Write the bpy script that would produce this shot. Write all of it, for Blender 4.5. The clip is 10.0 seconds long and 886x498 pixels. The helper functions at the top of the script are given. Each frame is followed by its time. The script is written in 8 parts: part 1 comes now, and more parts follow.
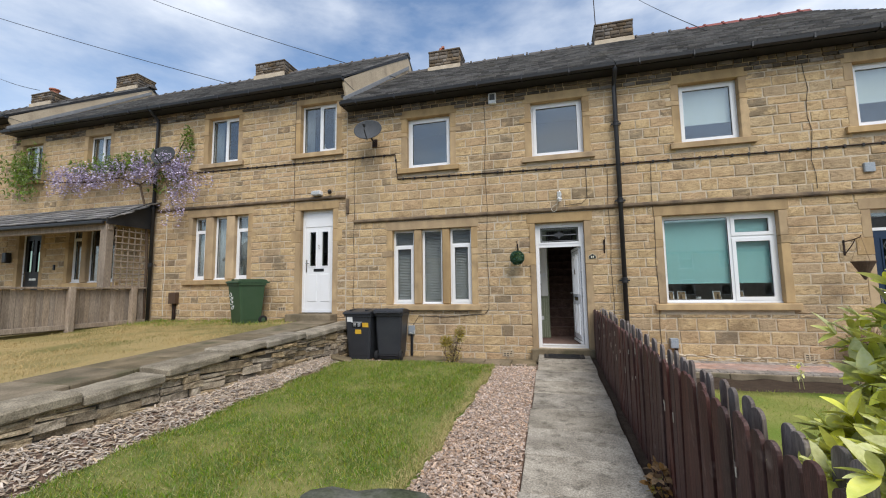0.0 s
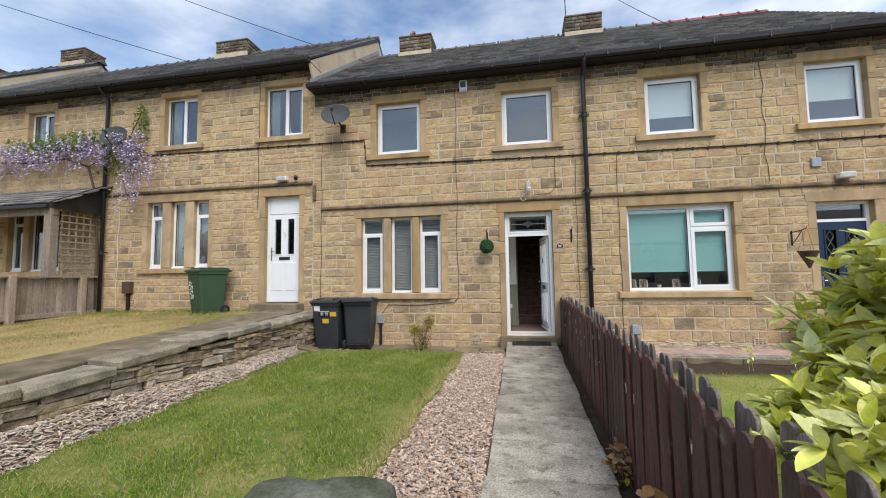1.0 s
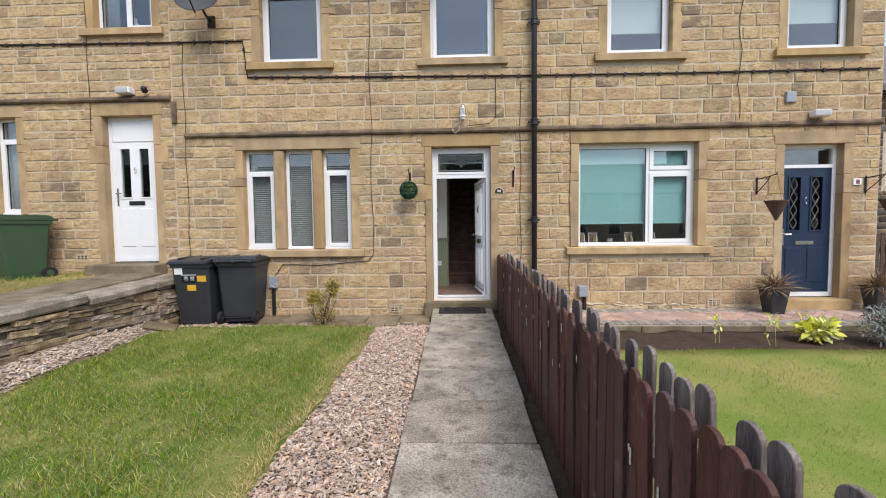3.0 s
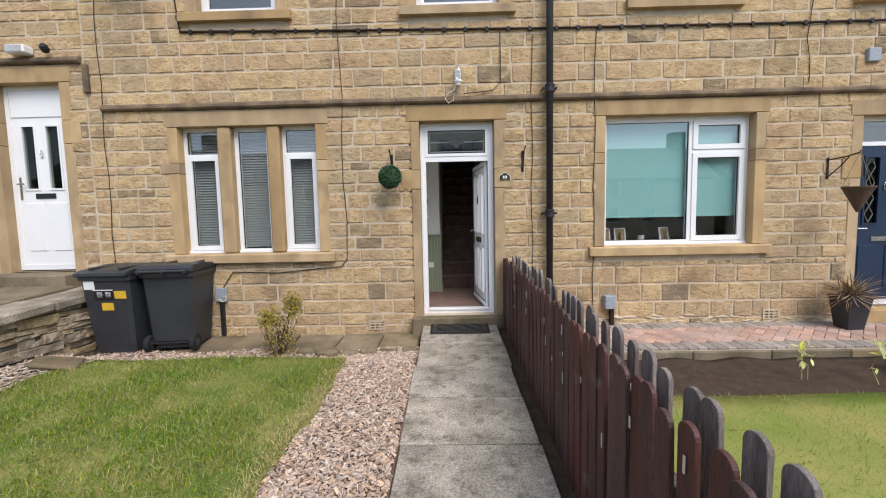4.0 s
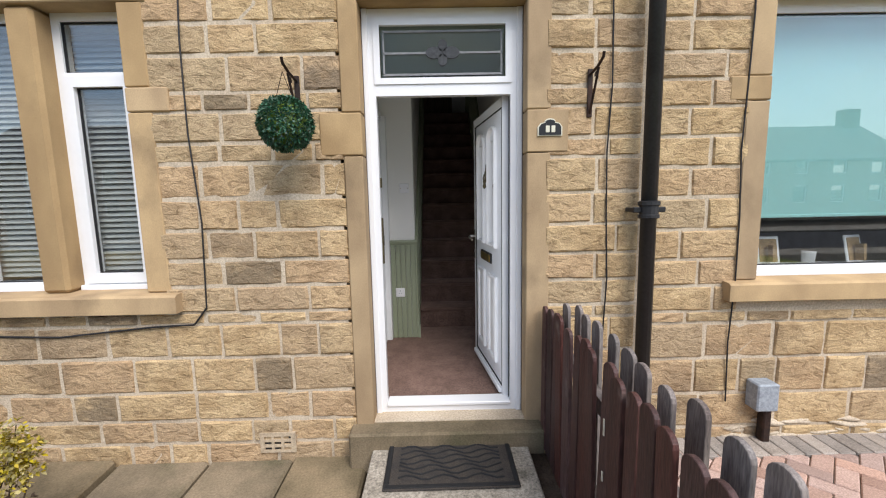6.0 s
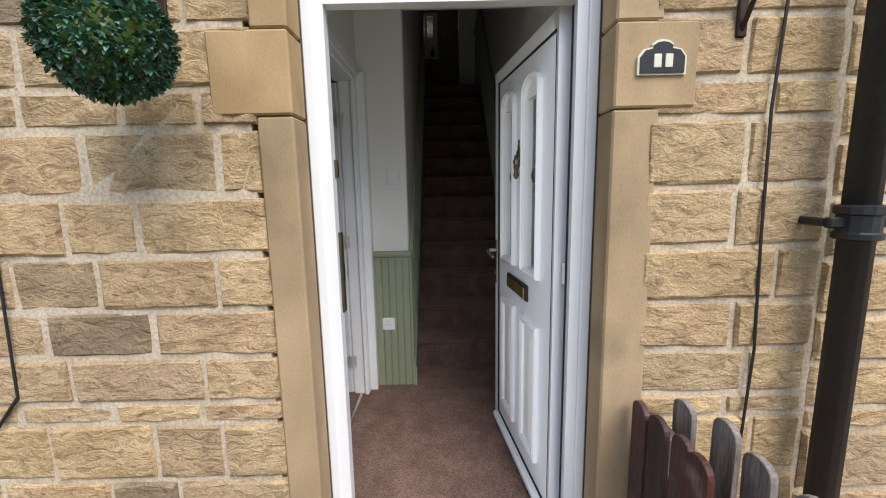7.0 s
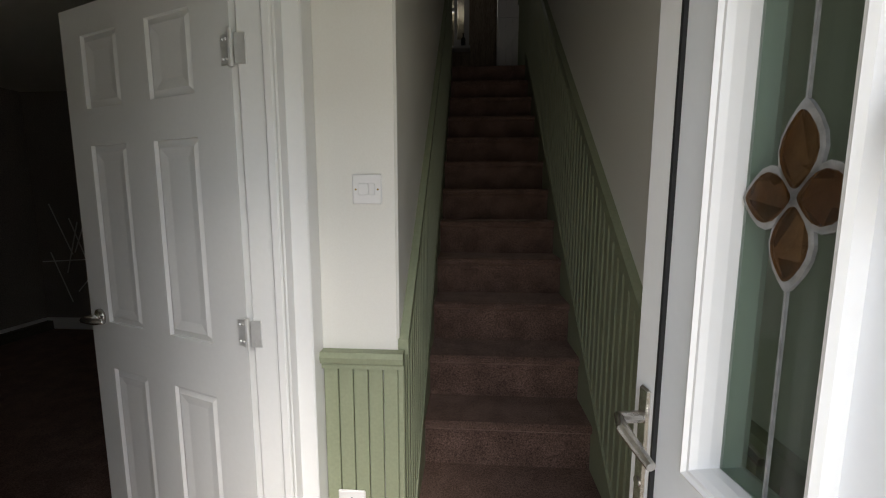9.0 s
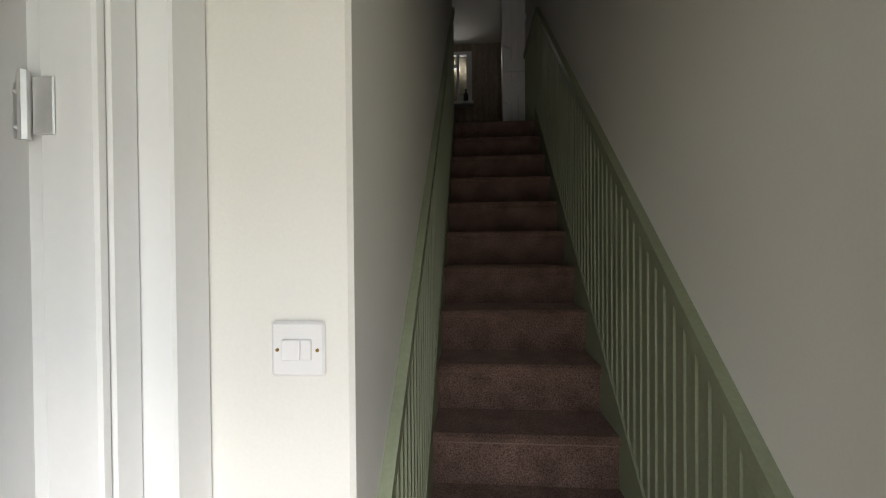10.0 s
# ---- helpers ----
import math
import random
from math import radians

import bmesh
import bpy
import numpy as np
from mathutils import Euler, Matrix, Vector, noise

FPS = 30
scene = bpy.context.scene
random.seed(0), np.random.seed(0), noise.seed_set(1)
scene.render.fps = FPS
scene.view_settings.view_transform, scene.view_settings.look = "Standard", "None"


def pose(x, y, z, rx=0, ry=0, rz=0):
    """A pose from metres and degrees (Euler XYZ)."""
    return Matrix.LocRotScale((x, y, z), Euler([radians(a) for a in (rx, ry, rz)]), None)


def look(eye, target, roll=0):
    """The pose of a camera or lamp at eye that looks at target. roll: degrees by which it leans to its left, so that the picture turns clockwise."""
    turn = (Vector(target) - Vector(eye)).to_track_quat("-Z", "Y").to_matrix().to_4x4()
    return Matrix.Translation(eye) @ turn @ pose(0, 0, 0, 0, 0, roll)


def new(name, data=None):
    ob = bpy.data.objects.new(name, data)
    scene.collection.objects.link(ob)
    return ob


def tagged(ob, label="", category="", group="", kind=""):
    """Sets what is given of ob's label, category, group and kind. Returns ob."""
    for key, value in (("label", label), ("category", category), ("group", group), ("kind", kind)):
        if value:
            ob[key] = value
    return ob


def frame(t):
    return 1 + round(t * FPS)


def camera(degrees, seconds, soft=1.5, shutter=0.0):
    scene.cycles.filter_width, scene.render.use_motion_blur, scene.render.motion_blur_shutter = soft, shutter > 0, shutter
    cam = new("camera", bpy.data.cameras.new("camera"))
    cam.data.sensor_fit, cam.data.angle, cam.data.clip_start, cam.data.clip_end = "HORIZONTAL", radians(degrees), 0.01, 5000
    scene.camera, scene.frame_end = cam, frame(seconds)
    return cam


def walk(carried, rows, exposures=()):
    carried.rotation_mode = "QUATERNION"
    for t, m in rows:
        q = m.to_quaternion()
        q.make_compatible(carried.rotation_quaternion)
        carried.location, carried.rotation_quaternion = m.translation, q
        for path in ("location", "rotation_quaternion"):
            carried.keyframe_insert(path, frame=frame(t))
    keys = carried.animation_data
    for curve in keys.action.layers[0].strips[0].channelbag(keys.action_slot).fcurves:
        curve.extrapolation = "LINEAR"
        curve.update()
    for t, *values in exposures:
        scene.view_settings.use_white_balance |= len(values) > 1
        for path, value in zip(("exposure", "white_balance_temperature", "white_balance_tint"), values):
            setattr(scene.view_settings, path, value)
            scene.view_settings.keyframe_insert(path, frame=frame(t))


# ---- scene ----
cam = camera(94.8, 10.0, soft=1.1)
METRES, X0, Y0, EYE, TURN = 9.2, -0.168, -8.257, 1.265, 14.9
ROWS = [
    (0.0, 0.0, 0.0, 0.0, 0.07, 5.68, 0.75),
    (0.5, -0.0004, -0.0004, -0.0001, -1.57, 5.25, 0.82),
    (1.0, 0.0023, 0.0053, -0.0029, -4.05, 4.21, 0.81),
    (1.5, 0.016, 0.0285, -0.007, -7.01, 2.38, 0.77),
    (2.0, 0.0325, 0.0657, -0.0113, -9.73, 0.27, 0.65),
    (2.5, 0.0456, 0.1192, -0.0067, -11.73, -1.54, 0.53),
    (4.0, 0.094, 0.3231, 0.0132, -13.9, -4.67, 1.18),
    (4.5, 0.1141, 0.3984, 0.0154, -14.39, -5.26, 1.31),
    (5.0, 0.1333, 0.4758, 0.0183, -15.11, -5.89, 1.23),
    (5.5, 0.1579, 0.5479, 0.0208, -15.61, -6.55, 1.06),
]
NEAR = [
    (7, (-0.031, -1.241, 1.514), (-0.039, 0.735, 1.205), -1.1),
    (7.5, (-0.014, -0.76, 1.505), (-0.057, 1.212, 1.175), -0.6),
    (8, (0.007, -0.35, 1.498), (-0.074, 1.621, 1.167), -0.3),
    (8.5, (-0.039, 0.007, 1.507), (-0.148, 1.98, 1.198), 0.0),
    (9, (-0.06, 0.257, 1.547), (-0.189, 2.237, 1.294), 0.1),
    (9.5, (-0.069, 0.579, 1.588), (-0.205, 2.567, 1.423), 0.4),
    (10, (-0.078, 0.803, 1.73), (-0.232, 2.797, 1.709), -0.5),
]
EXPOSURES = [(0.0, -0.29, 6500, 10), (1.0, -0.17, 6500, 10), (2.0, -0.07, 6500, 11), (4.0, -0.06, 6500, 13), (5.5, 0.08, 6500, 13), (7.0, 0.16, 6500, 12), (7.5, 0.22, 6500, 12), (8.0, 0.40, 6450, 12), (8.5, 0.56, 6550, 12), (9.0, 1.22, 7000, 11), (9.5, 1.75, 6950, 12), (10.0, 2.15, 6900, 11)]
walk(cam, [(t, pose(X0, Y0, EYE, 0, 0, TURN) @ pose(METRES * x, METRES * y, METRES * z, 90 + pitch, roll, yaw)) for t, x, y, z, yaw, pitch, roll in ROWS] + [(t, look(eye, target, roll)) for t, eye, target, roll in NEAR], EXPOSURES)

# ---- world and light ----
SUN_EL, SUN_AZ = 50.0, 150.0      # elevation; azimuth clockwise from +y: the sun stands behind the camera to its right
world = bpy.data.worlds.new("sky")
scene.world = world
world.use_nodes = True
wn, wl = world.node_tree.nodes, world.node_tree.links
wn.clear()
w_out = wn.new("ShaderNodeOutputWorld")
w_bg = wn.new("ShaderNodeBackground")
w_sky = wn.new("ShaderNodeTexSky")
w_sky.sky_type = "NISHITA"
w_sky.sun_disc = False
w_sky.sun_elevation, w_sky.sun_rotation = radians(SUN_EL), radians(SUN_AZ)
w_co = wn.new("ShaderNodeTexCoord")
w_map = wn.new("ShaderNodeMapping")
w_map.inputs["Scale"].default_value = (1.0, 1.0, 2.6)
w_map.inputs["Location"].default_value = (0.35, 0.1, 0.2)
w_noise = wn.new("ShaderNodeTexNoise")
w_noise.inputs["Scale"].default_value = 2.6
w_noise.inputs["Detail"].default_value = 9.0
w_noise.inputs["Roughness"].default_value = 0.56
w_ramp = wn.new("ShaderNodeValToRGB")
w_ramp.color_ramp.elements[0].position, w_ramp.color_ramp.elements[0].color = 0.36, (0, 0, 0, 1)
w_ramp.color_ramp.elements[1].position, w_ramp.color_ramp.elements[1].color = 0.76, (1, 1, 1, 1)
w_cloud = wn.new("ShaderNodeTexNoise")
w_cloud.inputs["Scale"].default_value = 5.0
w_cloud.inputs["Detail"].default_value = 5.0
w_cr = wn.new("ShaderNodeValToRGB")
w_cr.color_ramp.elements[0].position, w_cr.color_ramp.elements[0].color = 0.3, (7.0, 7.9, 9.4, 1)
w_cr.color_ramp.elements[1].position, w_cr.color_ramp.elements[1].color = 0.7, (11.0, 11.5, 12.2, 1)
w_mix = wn.new("ShaderNodeMix")
w_mix.data_type = "RGBA"
w_gain = wn.new("ShaderNodeVectorMath")
w_gain.operation = "MULTIPLY"
w_gain.inputs[1].default_value = (1.85, 1.92, 1.95)
wl.new(w_co.outputs["Generated"], w_map.inputs["Vector"])
wl.new(w_map.outputs[0], w_noise.inputs["Vector"])
wl.new(w_map.outputs[0], w_cloud.inputs["Vector"])
wl.new(w_noise.outputs["Fac"], w_ramp.inputs[0])
wl.new(w_cloud.outputs["Fac"], w_cr.inputs[0])
wl.new(w_sky.outputs[0], w_gain.inputs[0])
wl.new(w_ramp.outputs[0], w_mix.inputs[0])
wl.new(w_gain.outputs[0], w_mix.inputs[6])
wl.new(w_cr.outputs[0], w_mix.inputs[7])
wl.new(w_mix.outputs[2], w_bg.inputs[0])
w_bg.inputs[1].default_value = 0.125
wl.new(w_bg.outputs[0], w_out.inputs[0])

sun = new("sun", bpy.data.lights.new("sun", "SUN"))
sun.data.energy, sun.data.angle, sun.data.color = 3.4, radians(36), (1.0, 0.972, 0.93)
_a, _e = radians(SUN_AZ), radians(SUN_EL)
sun.matrix_world = look((0, 0, 30), (-math.sin(_a) * math.cos(_e), -math.cos(_a) * math.cos(_e), 30 - math.sin(_e)))


# area lamps added to the sky's daylight, at the front door and bathroom window
for name, at, to, w, h, power in (("door_daylight", (0.0, 0.225, 1.12), (0.0, 1.2, 1.12), 0.76, 1.86, 2.45), ("back_window_daylight", (-0.36, 7.95, 4.56), (-0.36, 7.0, 4.2), 0.5, 0.85, 1.5)):
    lamp = new(name, bpy.data.lights.new(name, "AREA"))
    lamp.data.shape, lamp.data.size, lamp.data.size_y, lamp.data.energy, lamp.data.color = "RECTANGLE", w, h, power, (0.97, 0.985, 1.0)
    lamp.data.spread = radians(170)
    lamp.matrix_world = look(at, to)

# ---- materials ----
def material(name, base, other=None, rough=0.7, metal=0.0, scale=8.0, fine=60.0, bump=0.2, amount=0.5, random_from="", spread=0.0, stains=None, stretch=(1, 1, 1), fine_mix=0.35, spec=0.4, detail=6.0, soft=(0.35, 0.65), bump_dist=0.01, translucent=0.0):
    """A surface with two scales of colour change and relief; random_from: 'object' or 'island' varies whole pieces."""
    m = bpy.data.materials.new(name)
    m.use_nodes = True
    n, l = m.node_tree.nodes, m.node_tree.links
    b = n["Principled BSDF"]
    b.inputs["Roughness"].default_value, b.inputs["Metallic"].default_value = rough, metal
    b.inputs["Specular IOR Level"].default_value = spec
    other = other or tuple(c * 0.7 for c in base)
    co = n.new("ShaderNodeNewGeometry")
    mp = n.new("ShaderNodeMapping")
    mp.inputs["Scale"].default_value = stretch
    l.new(co.outputs["Position"], mp.inputs["Vector"])
    vec = mp.outputs[0]
    big = n.new("ShaderNodeTexNoise")
    big.inputs["Scale"].default_value, big.inputs["Detail"].default_value = scale, detail
    small = n.new("ShaderNodeTexNoise")
    small.inputs["Scale"].default_value, small.inputs["Detail"].default_value, small.inputs["Roughness"].default_value = fine, 6.0, 0.6
    rnd = None
    if random_from:
        src = n.new("ShaderNodeObjectInfo") if random_from == "object" else co
        rnd = src.outputs["Random"] if random_from == "object" else src.outputs["Random Per Island"]
        off = n.new("ShaderNodeVectorMath")
        off.operation = "MULTIPLY_ADD"
        cmb = n.new("ShaderNodeCombineXYZ")
        for i in range(3):
            l.new(rnd, cmb.inputs[i])
        l.new(cmb.outputs[0], off.inputs[0])
        off.inputs[1].default_value = (17.3, 9.1, 23.7)
        l.new(vec, off.inputs[2])
        vec = off.outputs[0]
    l.new(vec, big.inputs["Vector"])
    l.new(vec, small.inputs["Vector"])
    r1 = n.new("ShaderNodeValToRGB")
    r1.color_ramp.elements[0].position, r1.color_ramp.elements[1].position = soft
    l.new(big.outputs["Fac"], r1.inputs[0])
    mix = n.new("ShaderNodeMix")
    mix.data_type = "RGBA"
    mix.inputs[6].default_value, mix.inputs[7].default_value = (*base, 1), (*other, 1)
    am = n.new("ShaderNodeMath")
    am.operation = "MULTIPLY"
    am.inputs[1].default_value = amount
    l.new(r1.outputs[0], am.inputs[0])
    l.new(am.outputs[0], mix.inputs[0])
    col = mix.outputs[2]
    if rnd is not None and spread:
        hsv = n.new("ShaderNodeHueSaturation")
        mr = n.new("ShaderNodeMapRange")
        mr.inputs["To Min"].default_value, mr.inputs["To Max"].default_value = 1 - spread, 1 + spread * 0.7
        l.new(rnd, mr.inputs["Value"])
        l.new(mr.outputs[0], hsv.inputs["Value"])
        wn2 = n.new("ShaderNodeTexWhiteNoise")
        wn2.noise_dimensions = "1D"
        l.new(rnd, wn2.inputs["W"])
        ms = n.new("ShaderNodeMapRange")
        ms.inputs["To Min"].default_value, ms.inputs["To Max"].default_value = 1 - spread * 0.8, 1 + spread * 0.5
        l.new(wn2.outputs["Value"], ms.inputs["Value"])
        l.new(ms.outputs[0], hsv.inputs["Saturation"])
        l.new(col, hsv.inputs["Color"])
        col = hsv.outputs[0]
    if stains:
        st = n.new("ShaderNodeTexNoise")
        st.inputs["Scale"].default_value, st.inputs["Detail"].default_value = stains[1], 7.0
        l.new(co.outputs["Position"], st.inputs["Vector"])
        sr = n.new("ShaderNodeValToRGB")
        sr.color_ramp.elements[0].position, sr.color_ramp.elements[1].position = stains[2], stains[2] + 0.16
        l.new(st.outputs["Fac"], sr.inputs[0])
        sm = n.new("ShaderNodeMath")
        sm.operation = "MULTIPLY"
        sm.inputs[1].default_value = stains[3]
        l.new(sr.outputs[0], sm.inputs[0])
        mx = n.new("ShaderNodeMix")
        mx.data_type = "RGBA"
        mx.inputs[7].default_value = (*stains[0], 1)
        l.new(sm.outputs[0], mx.inputs[0])
        l.new(col, mx.inputs[6])
        col = mx.outputs[2]
    fm = n.new("ShaderNodeMix")
    fm.data_type, fm.blend_type = "RGBA", "OVERLAY"
    fm.inputs[0].default_value = fine_mix
    gr = n.new("ShaderNodeValToRGB")
    gr.color_ramp.elements[0].position, gr.color_ramp.elements[1].position = 0.25, 0.75
    l.new(small.outputs["Fac"], gr.inputs[0])
    l.new(col, fm.inputs[6])
    l.new(gr.outputs[0], fm.inputs[7])
    l.new(fm.outputs[2], b.inputs["Base Color"])
    if bump:
        bp = n.new("ShaderNodeBump")
        bp.inputs["Strength"].default_value, bp.inputs["Distance"].default_value = bump, bump_dist
        ad = n.new("ShaderNodeMath")
        ad.operation = "MULTIPLY_ADD"
        ad.inputs[1].default_value = 0.5
        l.new(small.outputs["Fac"], ad.inputs[0])
        l.new(big.outputs["Fac"], ad.inputs[2])
        l.new(ad.outputs[0], bp.inputs["Height"])
        l.new(bp.outputs[0], b.inputs["Normal"])
    if translucent:
        tl = n.new("ShaderNodeBsdfTranslucent")
        ms2 = n.new("ShaderNodeMixShader")
        ms2.inputs[0].default_value = translucent
        l.new(fm.outputs[2], tl.inputs[0])
        l.new(b.outputs[0], ms2.inputs[1])
        l.new(tl.outputs[0], ms2.inputs[2])
        l.new(ms2.outputs[0], n["Material Output"].inputs[0])
    return m


def rock_material(name, light, mid, pit, random_from, soot=0.1):
    """Rock-faced sandstone: each block of its own tint, tooled hollows coloured darker, soot on a few blocks."""
    m = bpy.data.materials.new(name)
    m.use_nodes = True
    n, l = m.node_tree.nodes, m.node_tree.links
    b = n["Principled BSDF"]
    b.inputs["Roughness"].default_value, b.inputs["Specular IOR Level"].default_value = 0.93, 0.15

    def node(kind, **values):
        q = n.new(kind)
        for k, v in values.items():
            q.inputs[k].default_value = v
        return q

    def ramp(src, a, c):
        q = n.new("ShaderNodeMapRange")
        q.interpolation_type = "SMOOTHSTEP"
        q.inputs["From Min"].default_value, q.inputs["From Max"].default_value = a, c
        l.new(src, q.inputs["Value"])
        return q.outputs["Result"]

    def mixed(fac, a, c, blend="MIX"):
        q = n.new("ShaderNodeMix")
        q.data_type, q.blend_type = "RGBA", blend
        for k, v in ((0, fac), (6, a), (7, c)):
            if isinstance(v, (tuple, float)):
                q.inputs[k].default_value = (*v, 1) if isinstance(v, tuple) else v
            else:
                l.new(v, q.inputs[k])
        return q.outputs[2]

    def times(a, k):
        q = n.new("ShaderNodeMath")
        q.operation = "MULTIPLY"
        l.new(a, q.inputs[0])
        if isinstance(k, float):
            q.inputs[1].default_value = k
        else:
            l.new(k, q.inputs[1])
        return q.outputs[0]

    geo = n.new("ShaderNodeNewGeometry")
    rnd = n.new("ShaderNodeObjectInfo").outputs["Random"] if random_from == "object" else geo.outputs["Random Per Island"]
    white = n.new("ShaderNodeTexWhiteNoise")
    white.noise_dimensions = "1D"
    l.new(rnd, white.inputs["W"])
    sep = n.new("ShaderNodeSeparateColor")
    l.new(white.outputs["Color"], sep.inputs[0])
    off = n.new("ShaderNodeVectorMath")
    off.operation = "MULTIPLY_ADD"
    off.inputs[1].default_value = (11.0, 7.0, 13.0)
    l.new(white.outputs["Color"], off.inputs[0])
    mp = node("ShaderNodeMapping", Scale=(1.0, 1.0, 1.7))
    l.new(geo.outputs["Position"], mp.inputs["Vector"])
    l.new(mp.outputs[0], off.inputs[2])
    big = node("ShaderNodeTexNoise", Scale=5.0, Detail=5.0, Roughness=0.6)
    hack = node("ShaderNodeTexNoise", Scale=17.0, Detail=8.0, Roughness=0.62, Distortion=0.6)
    grain = node("ShaderNodeTexNoise", Scale=120.0, Detail=3.0, Roughness=0.6)
    for q in (big, hack, grain):
        l.new(off.outputs[0], q.inputs["Vector"])
    col = mixed(ramp(big.outputs["Fac"], 0.36, 0.66), light, mid)
    col = mixed(times(ramp(sep.outputs[0], 0.25, 1.0), 0.55), col, (0.47, 0.315, 0.19))
    col = mixed(times(ramp(sep.outputs[1], 0.55, 1.0), 0.5), col, (0.36, 0.285, 0.19))
    stain = node("ShaderNodeTexNoise", Scale=1.1, Detail=8.0, Roughness=0.7)
    l.new(geo.outputs["Position"], stain.inputs["Vector"])
    col = mixed(times(ramp(stain.outputs["Fac"], 0.50, 0.70), 0.6), col, (0.17, 0.12, 0.075))
    sooty = times(ramp(sep.outputs[2], 1.0 - soot, 1.02 - soot * 0.6), ramp(big.outputs["Fac"], 0.30, 0.52))
    col = mixed(times(sooty, 0.62), col, (0.13, 0.11, 0.085))
    # the noise that sinks the relief below also mixes in the pit colour
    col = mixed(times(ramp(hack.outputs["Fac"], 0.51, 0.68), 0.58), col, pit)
    tint = n.new("ShaderNodeValToRGB")
    tint.color_ramp.elements[0].position, tint.color_ramp.elements[0].color = 0.3, (0.30, 0.30, 0.30, 1)
    tint.color_ramp.elements[1].position, tint.color_ramp.elements[1].color = 0.7, (0.70, 0.70, 0.70, 1)
    l.new(grain.outputs["Fac"], tint.inputs[0])
    l.new(mixed(0.6, col, tint.outputs[0], "OVERLAY"), b.inputs["Base Color"])
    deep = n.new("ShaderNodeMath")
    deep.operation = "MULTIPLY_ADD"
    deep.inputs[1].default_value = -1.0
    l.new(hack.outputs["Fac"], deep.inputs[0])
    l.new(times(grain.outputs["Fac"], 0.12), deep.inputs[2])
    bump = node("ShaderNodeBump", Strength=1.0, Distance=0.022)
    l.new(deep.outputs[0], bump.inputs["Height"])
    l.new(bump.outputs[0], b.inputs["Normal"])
    return m


def glass_material(name, tint, gloss=1.0, rough=0.0):
    m = bpy.data.materials.new(name)
    m.use_nodes = True
    n, l = m.node_tree.nodes, m.node_tree.links
    n.clear()
    out = n.new("ShaderNodeOutputMaterial")
    tr = n.new("ShaderNodeBsdfTransparent")
    tr.inputs[0].default_value = (*tint, 1)
    gl = n.new("ShaderNodeBsdfGlossy")
    gl.inputs["Roughness"].default_value = rough
    fr = n.new("ShaderNodeLayerWeight")
    fr.inputs["Blend"].default_value = 0.5
    pw = n.new("ShaderNodeMath")
    pw.operation = "POWER"
    pw.inputs[1].default_value = 5.0
    sch = n.new("ShaderNodeMath")
    sch.operation = "MULTIPLY_ADD"
    sch.inputs[1].default_value, sch.inputs[2].default_value = 0.96, 0.04
    mu = n.new("ShaderNodeMath")
    mu.operation = "MULTIPLY"
    mu.use_clamp = True
    mu.inputs[1].default_value = gloss
    l.new(fr.outputs["Facing"], pw.inputs[0])
    l.new(pw.outputs[0], sch.inputs[0])
    l.new(sch.outputs[0], mu.inputs[0])
    mx = n.new("ShaderNodeMixShader")
    l.new(mu.outputs[0], mx.inputs[0])
    l.new(tr.outputs[0], mx.inputs[1])
    l.new(gl.outputs[0], mx.inputs[2])
    l.new(mx.outputs[0], out.inputs[0])
    return m


